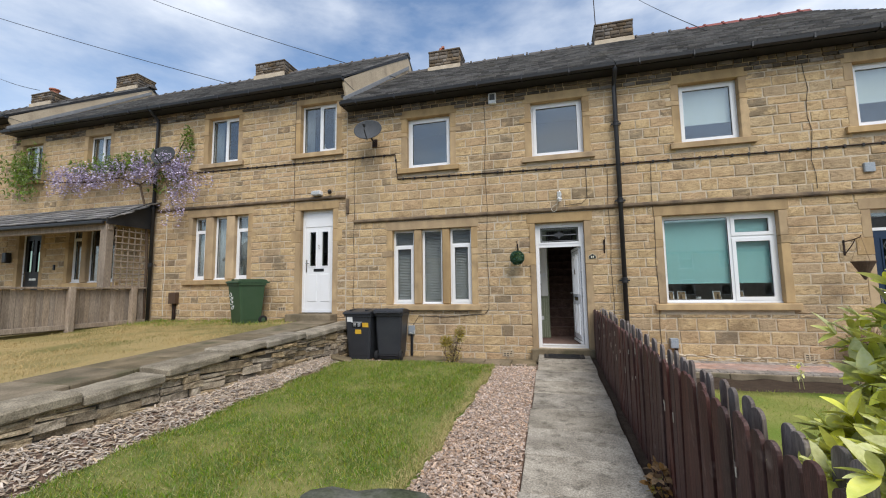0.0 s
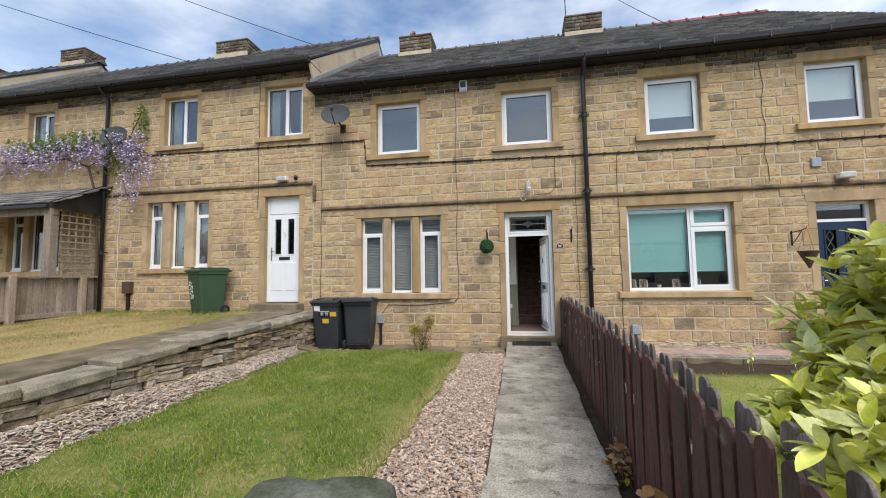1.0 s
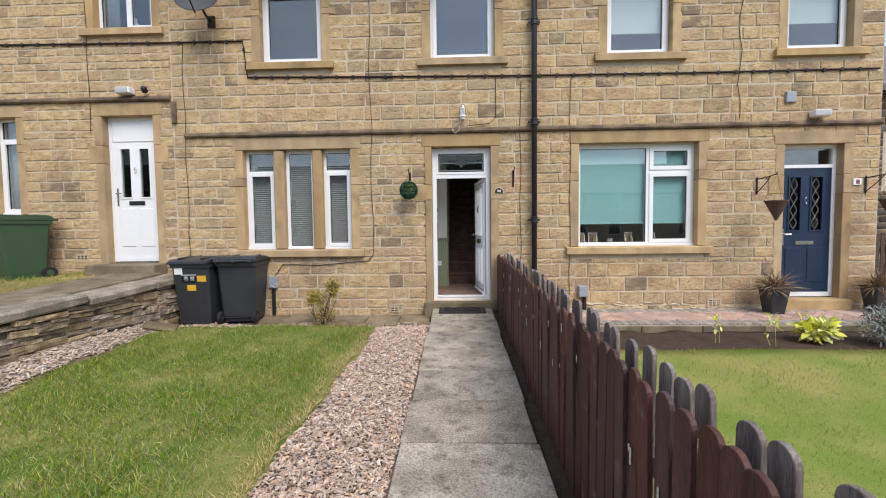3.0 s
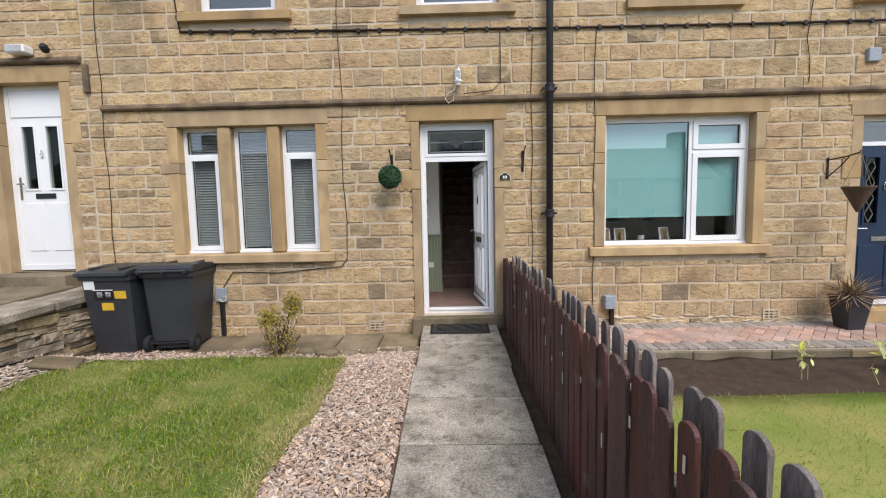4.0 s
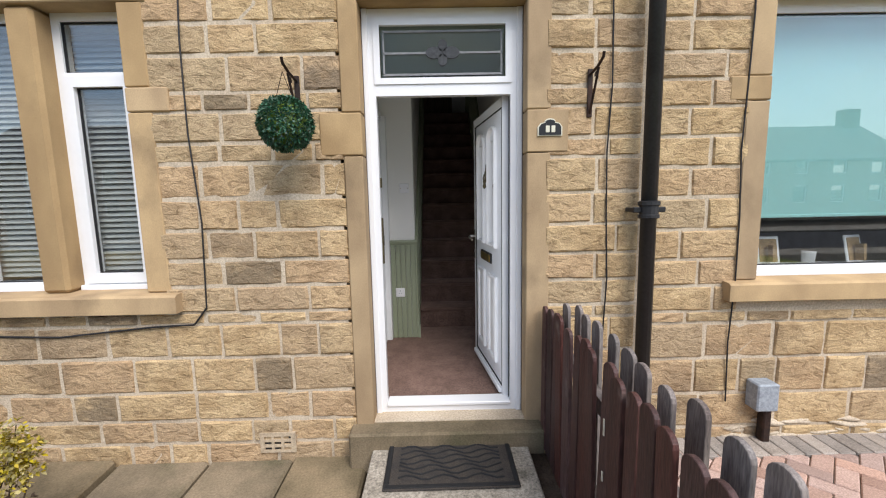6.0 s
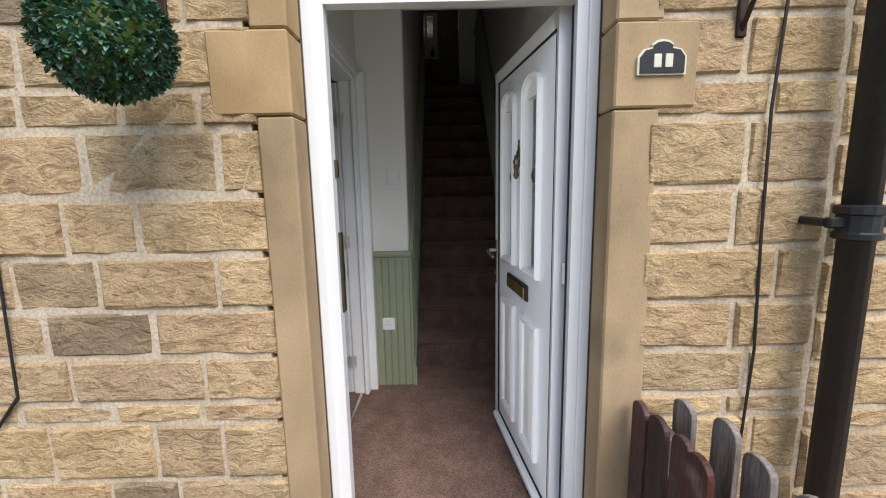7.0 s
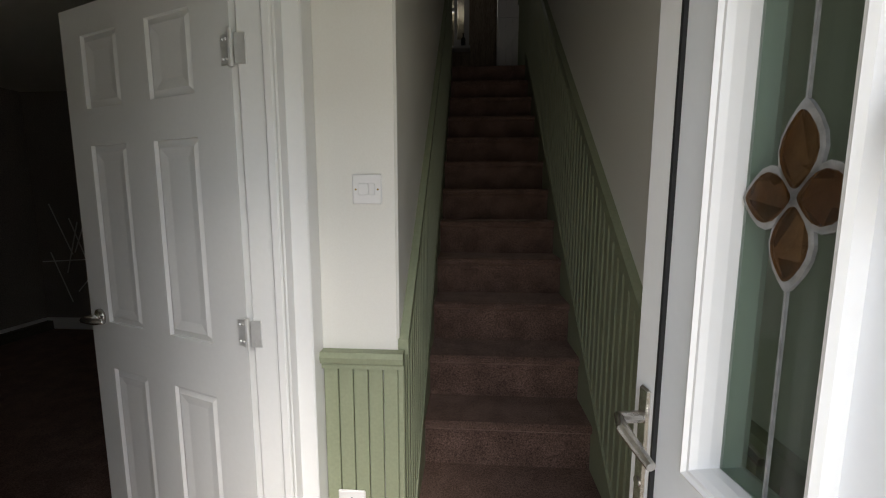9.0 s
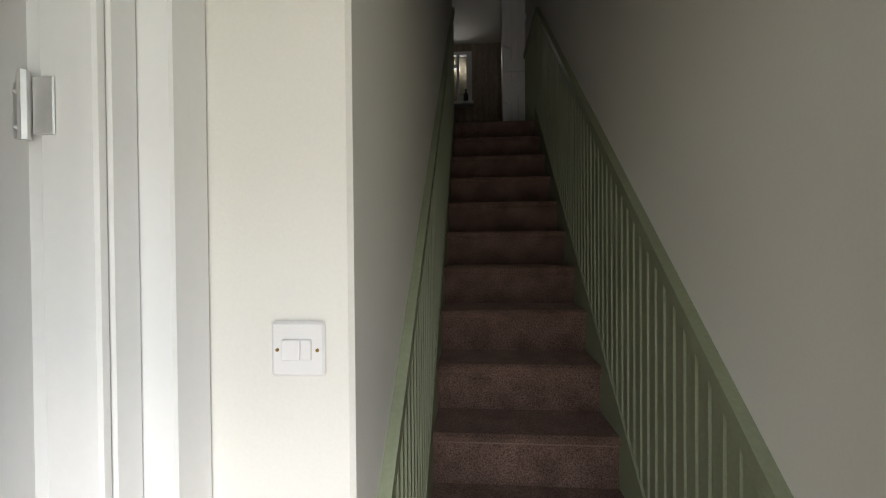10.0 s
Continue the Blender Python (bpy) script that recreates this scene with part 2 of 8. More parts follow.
M = {
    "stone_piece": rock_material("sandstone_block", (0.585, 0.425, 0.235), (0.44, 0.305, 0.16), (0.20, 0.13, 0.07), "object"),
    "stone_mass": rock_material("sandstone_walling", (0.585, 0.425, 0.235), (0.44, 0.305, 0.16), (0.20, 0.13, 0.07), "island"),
    "mortar": material("lime_mortar", (0.56, 0.47, 0.35), (0.44, 0.355, 0.255), 0.95, scale=5, fine=90, bump=0.5, amount=0.8, spec=0.1),
    "ashlar": material("dressed_sandstone", (0.49, 0.345, 0.185), (0.34, 0.232, 0.125), 0.88, scale=2.6, fine=150, bump=0.14, amount=0.9, random_from="object", spread=0.14, stains=((0.14, 0.10, 0.062), 2.6, 0.56, 0.55), stretch=(1.6, 1.6, 0.8), fine_mix=0.13, spec=0.2),
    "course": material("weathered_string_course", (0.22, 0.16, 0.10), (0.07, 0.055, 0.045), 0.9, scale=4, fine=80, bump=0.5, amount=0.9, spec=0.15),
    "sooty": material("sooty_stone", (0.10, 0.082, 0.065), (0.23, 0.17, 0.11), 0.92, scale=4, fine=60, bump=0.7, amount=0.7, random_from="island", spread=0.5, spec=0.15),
    "render": material("cream_render", (0.52, 0.42, 0.29), (0.40, 0.31, 0.21), 0.9, scale=2, fine=60, bump=0.3, amount=0.7, stains=((0.15, 0.12, 0.09), 2.5, 0.6, 0.5)),
    "upvc": material("white_upvc", (0.80, 0.80, 0.80), (0.74, 0.74, 0.73), 0.28, scale=3, fine=40, bump=0.02, amount=0.5, fine_mix=0.05, spec=0.5),
    "upvc_door": material("pale_door_skin", (0.77, 0.79, 0.82), (0.73, 0.75, 0.78), 0.3, scale=2, fine=60, bump=0.03, amount=0.6, fine_mix=0.05, spec=0.5),
    "gasket": material("black_rubber", (0.015, 0.015, 0.016), rough=0.6, bump=0),
    "slate": material("slate_tile", (0.15, 0.142, 0.135), (0.27, 0.25, 0.225), 0.75, scale=5, fine=70, bump=0.5, amount=0.6, random_from="island", spread=0.5, stains=((0.22, 0.195, 0.15), 1.6, 0.58, 0.5), spec=0.3),
    "slate_piece": material("slate_tile_single", (0.15, 0.142, 0.135), (0.27, 0.25, 0.225), 0.75, scale=5, fine=70, bump=0.5, amount=0.6, random_from="object", spread=0.5, stains=((0.22, 0.195, 0.15), 1.6, 0.58, 0.5), spec=0.3),
    "ridge": material("grey_ridge_tile", (0.12, 0.105, 0.095), (0.06, 0.055, 0.05), 0.85, scale=6, bump=0.4),
    "ridge_red": material("red_clay_ridge", (0.26, 0.075, 0.06), (0.15, 0.05, 0.045), 0.85, scale=6, bump=0.4),
    "clay": material("terracotta_pot", (0.40, 0.15, 0.09), (0.28, 0.1, 0.06), 0.8, scale=6, bump=0.2),
    "gutter": material("black_gutter", (0.016, 0.016, 0.018), (0.03, 0.03, 0.03), 0.45, scale=5, bump=0.1, amount=0.5),
    "soffit": material("black_fascia", (0.02, 0.02, 0.021), (0.035, 0.033, 0.03), 0.6, scale=5, bump=0.1),
    "lead": material("lead_flashing", (0.20, 0.205, 0.21), (0.30, 0.30, 0.29), 0.6, scale=9, bump=0.4),
    "concrete": material("path_flags", (0.42, 0.37, 0.295), (0.225, 0.195, 0.15), 0.9, scale=4.0, fine=75, bump=0.6, amount=0.85, random_from="object", spread=0.14, stains=((0.085, 0.075, 0.055), 10, 0.54, 0.65), fine_mix=0.66, spec=0.2, bump_dist=0.006),
    "flag": material("old_stone_flag", (0.25, 0.195, 0.125), (0.13, 0.105, 0.066), 0.92, scale=3.5, fine=90, bump=0.6, amount=0.9, random_from="object", spread=0.15, stains=((0.075, 0.08, 0.04), 2.2, 0.54, 0.6), fine_mix=0.3, spec=0.15),
    "drystone": material("grey_walling_stone", (0.47, 0.37, 0.24), (0.215, 0.16, 0.10), 0.93, scale=9, fine=70, bump=0.9, amount=0.9, random_from="object", spread=0.36, stains=((0.07, 0.062, 0.04), 5, 0.56, 0.55), fine_mix=0.55, spec=0.15, bump_dist=0.014),
    "capstone": material("grey_cap_stone", (0.335, 0.285, 0.21), (0.165, 0.138, 0.098), 0.93, scale=5, fine=80, bump=0.8, amount=0.85, random_from="object", spread=0.18, stains=((0.09, 0.085, 0.05), 4, 0.56, 0.55), fine_mix=0.6, spec=0.15),
    "mossy": material("mossy_pier_stone", (0.16, 0.155, 0.125), (0.065, 0.075, 0.04), 0.95, scale=14, fine=90, bump=0.9, amount=0.9, spec=0.1),
    "hinge": material("bright_steel", (0.80, 0.80, 0.79), (0.6, 0.6, 0.59), 0.38, metal=0.55, scale=30, bump=0.05),
    "drystone_mass": material("grey_walling_core", (0.10, 0.085, 0.065), (0.045, 0.04, 0.03), 0.95, scale=6, fine=60, bump=0.8),
    "soil": material("dark_soil", (0.085, 0.06, 0.042), (0.04, 0.028, 0.02), 0.97, scale=12, fine=90, bump=1.0, bump_dist=0.02, spec=0.1),
    "ground": material("ground_earth", (0.10, 0.085, 0.06), (0.05, 0.05, 0.03), 0.95, scale=3, fine=50, bump=0.6),
    "turf": material("lawn_turf", (0.10, 0.15, 0.028), (0.34, 0.28, 0.11), 0.95, scale=2.2, fine=120, bump=0.8, amount=0.65, spec=0.1),
    "turf_dry": material("dry_lawn_turf", (0.36, 0.27, 0.12), (0.16, 0.15, 0.05), 0.95, scale=0.8, fine=90, bump=0.8, amount=0.8, spec=0.1, soft=(0.45, 0.62)),
    "turf_right": material("mown_lawn_turf", (0.16, 0.22, 0.04), (0.36, 0.30, 0.11), 0.95, scale=1.3, fine=120, bump=0.7, amount=0.7, spec=0.1),
    "chips": material("wood_chips", (0.60, 0.455, 0.345), (0.34, 0.23, 0.165), 0.9, scale=14, fine=120, bump=0.4, amount=0.75, random_from="island", spread=0.45, spec=0.2),
    "chips_pale": material("bark_strips", (0.60, 0.49, 0.38), (0.36, 0.27, 0.19), 0.9, scale=14, fine=120, bump=0.4, amount=0.75, random_from="island", spread=0.45, spec=0.2),
    "chip_bed": material("chip_bed", (0.27, 0.175, 0.125), (0.10, 0.065, 0.045), 0.95, scale=30, fine=120, bump=1.0, bump_dist=0.02),
    "picket": material("stained_picket", (0.092, 0.038, 0.031), (0.05, 0.023, 0.02), 0.62, scale=3, fine=30, bump=0.35, amount=0.8, random_from="object", spread=0.3, stretch=(6, 6, 0.7), spec=0.35, fine_mix=0.6, stains=((0.24, 0.19, 0.17), 7, 0.63, 0.7)),
    "picket_grey": material("weathered_picket", (0.26, 0.225, 0.20), (0.13, 0.10, 0.09), 0.85, scale=3, fine=30, bump=0.4, amount=0.8, random_from="object", spread=0.25, stretch=(6, 6, 0.7), spec=0.2, fine_mix=0.5),
    "timber": material("grey_timber", (0.36, 0.29, 0.22), (0.23, 0.18, 0.135), 0.85, scale=3, fine=25, bump=0.35, amount=0.8, random_from="object", spread=0.2, stretch=(5, 5, 0.6), spec=0.2, fine_mix=0.45),
    "bin_grey": material("dark_grey_bin_plastic", (0.030, 0.032, 0.037), (0.045, 0.047, 0.05), 0.42, scale=4, fine=150, bump=0.08, amount=0.5, fine_mix=0.15),
    "bin_green": material("green_bin_plastic", (0.035, 0.075, 0.035), (0.05, 0.085, 0.045), 0.45, scale=4, fine=150, bump=0.08, amount=0.5, fine_mix=0.15),
    "yellow": material("yellow_sticker", (0.75, 0.45, 0.04), rough=0.5, bump=0, fine_mix=0.1),
    "white": material("white_paint", (0.78, 0.78, 0.76), (0.72, 0.72, 0.69), 0.55, scale=3, fine=60, bump=0.05, fine_mix=0.1),
    "black": material("black_paint", (0.012, 0.012, 0.013), (0.02, 0.02, 0.02), 0.4, scale=6, bump=0.1),
    "iron": material("rusty_black_iron", (0.025, 0.02, 0.018), (0.08, 0.035, 0.02), 0.65, metal=0.5, scale=20, bump=0.3),
    "brass": material("brass", (0.40, 0.27, 0.09), (0.22, 0.15, 0.05), 0.32, metal=1.0, scale=10, bump=0.05),
    "bronze": material("dark_bronze", (0.12, 0.10, 0.055), (0.2, 0.17, 0.1), 0.4, metal=0.9, scale=10, bump=0.05),
    "chrome": material("satin_chrome", (0.62, 0.60, 0.57), (0.5, 0.48, 0.46), 0.25, metal=1.0, scale=10, bump=0.02),
    "navy": material("navy_door_paint", (0.012, 0.028, 0.06), (0.018, 0.035, 0.07), 0.35, scale=4, bump=0.05),
    "plaster": material("cream_wall_paint", (0.74, 0.725, 0.675), (0.70, 0.685, 0.635), 0.75, scale=1.5, fine=150, bump=0.06, amount=0.5, fine_mix=0.06, spec=0.25),
    "gloss_white": material("white_gloss_paint", (0.77, 0.77, 0.76), (0.73, 0.73, 0.72), 0.38, scale=2, fine=60, bump=0.05, fine_mix=0.05),
    "sage": material("sage_green_paint", (0.265, 0.29, 0.192), (0.235, 0.26, 0.168), 0.5, scale=2, fine=90, bump=0.05, amount=0.6, fine_mix=0.1),
    "carpet": material("brown_carpet", (0.155, 0.097, 0.077), (0.052, 0.032, 0.026), 1.0, scale=9, fine=170, bump=1.0, amount=0.55, fine_mix=0.95, spec=0.05, bump_dist=0.006),
    "plastic": material("white_switch_plastic", (0.76, 0.75, 0.74), (0.72, 0.71, 0.70), 0.35, scale=3, bump=0, fine_mix=0.03),
    "cream_plastic": material("cream_plastic", (0.68, 0.65, 0.52), (0.64, 0.61, 0.48), 0.45, scale=3, bump=0.03, fine_mix=0.05),
    "grey_plastic": material("grey_plastic", (0.30, 0.33, 0.36), (0.25, 0.28, 0.3), 0.5, scale=5, bump=0.05),
    "dark_wall": material("living_room_paper", (0.27, 0.24, 0.21), (0.22, 0.195, 0.17), 0.8, scale=2, fine=80, bump=0.05),
    "wood_dark": material("dark_wood", (0.09, 0.055, 0.035), (0.06, 0.035, 0.022), 0.5, scale=3, fine=30, bump=0.15, stretch=(6, 6, 0.6)),
    "blind_slat": material("grey_blind_slat", (0.42, 0.43, 0.42), (0.38, 0.39, 0.38), 0.5, scale=3, bump=0.02, fine_mix=0.05),
    "roller": material("aqua_roller_blind", (0.33, 0.60, 0.58), (0.30, 0.56, 0.54), 0.8, scale=2, fine=200, bump=0.05, fine_mix=0.05),
    "roller_pale": material("pale_roller_blind", (0.62, 0.68, 0.64), (0.57, 0.63, 0.6), 0.8, scale=2, fine=200, bump=0.05, fine_mix=0.05),
    "curtain": material("grey_net_curtain", (0.34, 0.36, 0.35), (0.26, 0.28, 0.27), 0.9, scale=4, fine=200, bump=0.1, stretch=(5, 1, 0.5), fine_mix=0.15),
    "brick": material("red_block_paver", (0.49, 0.33, 0.26), (0.37, 0.235, 0.18), 0.9, scale=8, fine=120, bump=0.4, random_from="object", spread=0.25, fine_mix=0.4, spec=0.2),
    "brick_grey": material("grey_block_paver", (0.36, 0.31, 0.26), (0.17, 0.145, 0.12), 0.9, scale=8, fine=120, bump=0.4, random_from="object", spread=0.2, fine_mix=0.4, spec=0.2),
    "rubber": material("tyre_rubber", (0.014, 0.014, 0.014), rough=0.8, bump=0.1),
    "mat_rubber": material("door_mat_rubber", (0.045, 0.04, 0.036), (0.08, 0.065, 0.05), 0.9, scale=12, fine=120, bump=0.7, spec=0.2),
    "asphalt": material("asphalt", (0.05, 0.05, 0.052), (0.035, 0.035, 0.035), 0.95, scale=3, fine=140, bump=0.5),
    "glass": glass_material("window_glass", (0.88, 0.91, 0.91), 3.0),
    "glass_door": glass_material("door_glass", (0.60, 0.67, 0.62), 0.7),
    "amber": glass_material("amber_bevelled_glass", (0.60, 0.43, 0.25), 0.6, 0.15),
    "leaf_yellow": material("variegated_leaf", (0.80, 0.78, 0.20), (0.50, 0.58, 0.10), 0.4, scale=20, fine=70, bump=0.15, random_from="island", spread=0.42, stains=((0.86, 0.82, 0.38), 34, 0.62, 0.5), fine_mix=0.3, spec=0.45, translucent=0.25),
    "leaf_dark": material("dark_glossy_leaf", (0.23, 0.33, 0.06), (0.12, 0.20, 0.035), 0.38, scale=10, fine=70, bump=0.1, random_from="island", spread=0.35, spec=0.45, translucent=0.35),
    "leaf_brown": material("withered_leaf", (0.40, 0.23, 0.08), (0.22, 0.11, 0.04), 0.7, scale=10, fine=70, bump=0.2, random_from="island", spread=0.3, translucent=0.25),
    "grass": material("grass_blades", (0.155, 0.285, 0.022), (0.42, 0.38, 0.10), 0.6, scale=3.1, fine=40, bump=0, random_from="island", spread=0.35, amount=0.95, spec=0.12, fine_mix=0.3, soft=(0.45, 0.60), translucent=0.3),
    "grass_dry": material("dry_grass_blades", (0.46, 0.34, 0.15), (0.16, 0.17, 0.045), 0.7, scale=0.9, fine=40, bump=0, amount=0.9, spec=0.15, fine_mix=0.3, soft=(0.48, 0.62)),
    "grass_tip": material("pale_grass_blades", (0.48, 0.40, 0.18), (0.34, 0.31, 0.11), 0.65, scale=1.6, fine=40, bump=0, amount=0.8, spec=0.15, fine_mix=0.3),
    "grass_right": material("yellow_green_blades", (0.25, 0.34, 0.06), (0.46, 0.40, 0.14), 0.65, scale=1.1, fine=40, bump=0, amount=0.8, spec=0.15, fine_mix=0.3, soft=(0.45, 0.6), translucent=0.3),
    "wisteria": material("lilac_blossom", (0.60, 0.52, 0.67), (0.38, 0.30, 0.50), 0.8, scale=12, fine=90, bump=0.2, random_from="island", spread=0.35),
    "ball_leaf": material("clipped_box_leaf", (0.045, 0.14, 0.075), (0.10, 0.23, 0.15), 0.45, scale=30, bump=0.1, random_from="island", spread=0.5),
    "hedge_yellow": material("golden_shrub_leaf", (0.50, 0.38, 0.06), (0.26, 0.25, 0.05), 0.6, scale=9, bump=0.1, random_from="island", spread=0.4, translucent=0.2),
    "twig": material("brown_twig", (0.10, 0.065, 0.04), (0.06, 0.04, 0.025), 0.9, scale=20, bump=0.3),
    "silver_leaf": material("silver_leaf", (0.30, 0.32, 0.28), (0.2, 0.22, 0.19), 0.8, scale=20, bump=0.1, random_from="island", spread=0.3),
    "reed": material("dry_reed", (0.28, 0.19, 0.10), (0.2, 0.12, 0.06), 0.85, scale=20, bump=0.2, random_from="island", spread=0.4),
    "cable": material("black_cable", (0.02, 0.018, 0.017), rough=0.6, bump=0),
    "cable_white": material("white_cable", (0.62, 0.58, 0.48), rough=0.6, bump=0),
    "wicker": material("brown_wicker", (0.11, 0.07, 0.045), (0.05, 0.03, 0.02), 0.8, scale=60, fine=120, bump=0.8),
    "dish": material("grey_dish_paint", (0.085, 0.088, 0.092), (0.055, 0.058, 0.06), 0.75, scale=5, bump=0.1, spec=0.12),
    "lamp_glass": glass_material("lamp_glass", (0.9, 0.9, 0.88), 2.5, 0.1),
}

# the pile of the carpet shines where it is seen at a low angle
for key, value in (("Sheen Weight", 0.3), ("Sheen Roughness", 0.5), ("Sheen Tint", (0.9, 0.62, 0.5, 1))):
    M["carpet"].node_tree.nodes["Principled BSDF"].inputs[key].default_value = value


# ---- builders ----
WORLD = {}


def thing(name, at=(0, 0, 0), label="", category="", group="", kind=""):
    ob = new(name)
    ob.location = at
    ob.empty_display_size = 0.1
    WORLD[ob.name] = Matrix.Translation(at)
    return tagged(ob, label, category, group, kind)


def link(name, bm, mat, smooth=False):
    me = bpy.data.meshes.new(name)
    bm.normal_update()
    if smooth:
        for f in bm.faces:
            f.smooth = True
    bm.to_mesh(me)
    bm.free()
    me.materials.append(M[mat])
    ob = new(name, me)
    WORLD[ob.name] = Matrix.Identity(4)
    return ob


def part(name, bm, mat, parent, label="", smooth=False):
    """Links a bmesh, given in world places, as one mesh object under a thing or a part."""
    ob = link(name, bm, mat, smooth)
    if parent is not None:
        ob.parent = parent
        ob.matrix_parent_inverse = WORLD[parent.name].inverted()
    return tagged(ob, label)


def solo(name, bm, mat, label="", category="", group="", kind="", smooth=False):
    return tagged(link(name, bm, mat, smooth), label, category, group, kind)


def box(bm, x0, x1, y0, y1, z0, z1, bevel=0.0, m=None, seg=1):
    mat = Matrix.Translation(((x0 + x1) / 2, (y0 + y1) / 2, (z0 + z1) / 2)) @ Matrix.Diagonal((abs(x1 - x0), abs(y1 - y0), abs(z1 - z0), 1))
    vs = bmesh.ops.create_cube(bm, size=1.0, matrix=mat)["verts"]
    if bevel:
        es = list({e for v in vs for e in v.link_edges})
        r = bmesh.ops.bevel(bm, geom=es, offset=bevel, segments=seg, profile=0.5, affect="EDGES", clamp_overlap=True)
        vs = list({v for f in r["faces"] for v in f.verts} | {v for v in vs if v.is_valid})
    if m is not None:
        bmesh.ops.transform(bm, matrix=m, verts=vs)
    return bm


def B(*boxes, bevel=0.0, m=None):
    bm = bmesh.new()
    for b in boxes:
        box(bm, *b, bevel=bevel, m=m)
    return bm


def tube(bm, pts, r, sides=8, close=True):
    """A round bar along a line of places; r: one radius or one for each place."""
    pts = [Vector(p) for p in pts]
    rs = r if isinstance(r, (list, tuple)) else [r] * len(pts)
    rings = []
    up0 = Vector((0.0, 0.0, 1.0))
    for i, p in enumerate(pts):
        d = (pts[min(i + 1, len(pts) - 1)] - pts[max(i - 1, 0)]).normalized()
        a = d.cross(up0 if abs(d.z) < 0.95 else Vector((1, 0, 0))).normalized()
        b = d.cross(a).normalized()
        rings.append([bm.verts.new(p + rs[i] * (math.cos(k * math.tau / sides) * a + math.sin(k * math.tau / sides) * b)) for k in range(sides)])
    for q, s in zip(rings, rings[1:]):
        for k in range(sides):
            bm.faces.new((q[k], q[(k + 1) % sides], s[(k + 1) % sides], s[k]))
    if close:
        bm.faces.new(rings[0])
        bm.faces.new(rings[-1][::-1])
    bmesh.ops.recalc_face_normals(bm, faces=bm.faces[:])
    return bm


def lathe(bm, prof, centre=(0, 0, 0), sides=20, m=None):
    """A turned shape: radius and height pairs about a vertical line."""
    rings = []
    for r, z in prof:
        rings.append([bm.verts.new((centre[0] + r * math.cos(k * math.tau / sides), centre[1] + r * math.sin(k * math.tau / sides), centre[2] + z)) for k in range(sides)])
    for q, s in zip(rings, rings[1:]):
        for k in range(sides):
            bm.faces.new((q[k], q[(k + 1) % sides], s[(k + 1) % sides], s[k]))
    bm.faces.new(rings[0][::-1])
    bm.faces.new(rings[-1])
    if m is not None:
        bmesh.ops.transform(bm, matrix=m, verts=[v for ring in rings for v in ring])
    return bm


def sheet(bm, corners):
    bm.faces.new([bm.verts.new(c) for c in corners])
    return bm


def prism(bm, outline, axis, a, b):
    """A flat outline of (u, v) pushed from a to b along x, y or z."""
    def at(u, v, w):
        return {"x": (w, u, v), "y": (u, w, v), "z": (u, v, w)}[axis]
    lo, hi = [[bm.verts.new(at(u, v, w)) for u, v in outline] for w in (a, b)]
    bm.faces.new(lo)
    bm.faces.new(hi[::-1])
    for i in range(len(outline)):
        j = (i + 1) % len(outline)
        bm.faces.new((lo[i], hi[i], hi[j], lo[j]))
    bmesh.ops.recalc_face_normals(bm, faces=bm.faces[:])
    return bm


def pierced(u0, u1, z0, z1, w0, w1, holes, axis="y"):
    """A wall slab with rectangular openings through it; it runs along x (axis y) or along y (axis x)."""
    bm = bmesh.new()
    us = sorted({u0, u1, *[min(max(h[i], u0), u1) for h in holes for i in (0, 1)]})
    zs = sorted({z0, z1, *[min(max(h[i], z0), z1) for h in holes for i in (2, 3)]})

    def solid(i, j):
        if not (0 <= i < len(us) - 1 and 0 <= j < len(zs) - 1):
            return False
        u, z = (us[i] + us[i + 1]) / 2, (zs[j] + zs[j + 1]) / 2
        return not any(h[0] < u < h[1] and h[2] < z < h[3] for h in holes)

    def p(u, w, z):
        return (u, w, z) if axis == "y" else (w, u, z)

    for i in range(len(us) - 1):
        for j in range(len(zs) - 1):
            if not solid(i, j):
                continue
            a, b, c, d = us[i], us[i + 1], zs[j], zs[j + 1]
            sheet(bm, [p(a, w0, c), p(b, w0, c), p(b, w0, d), p(a, w0, d)])
            sheet(bm, [p(b, w1, c), p(a, w1, c), p(a, w1, d), p(b, w1, d)])
            for di, dj, q in ((-1, 0, [(a, c), (a, d)]), (1, 0, [(b, d), (b, c)]), (0, -1, [(b, c), (a, c)]), (0, 1, [(a, d), (b, d)])):
                if not solid(i + di, j + dj):
                    (pu, pz), (qu, qz) = q
                    sheet(bm, [p(pu, w0, pz), p(qu, w0, qz), p(qu, w1, qz), p(pu, w1, pz)])
    bmesh.ops.remove_doubles(bm, verts=bm.verts[:], dist=1e-5)
    bmesh.ops.recalc_face_normals(bm, faces=bm.faces[:])
    return bm


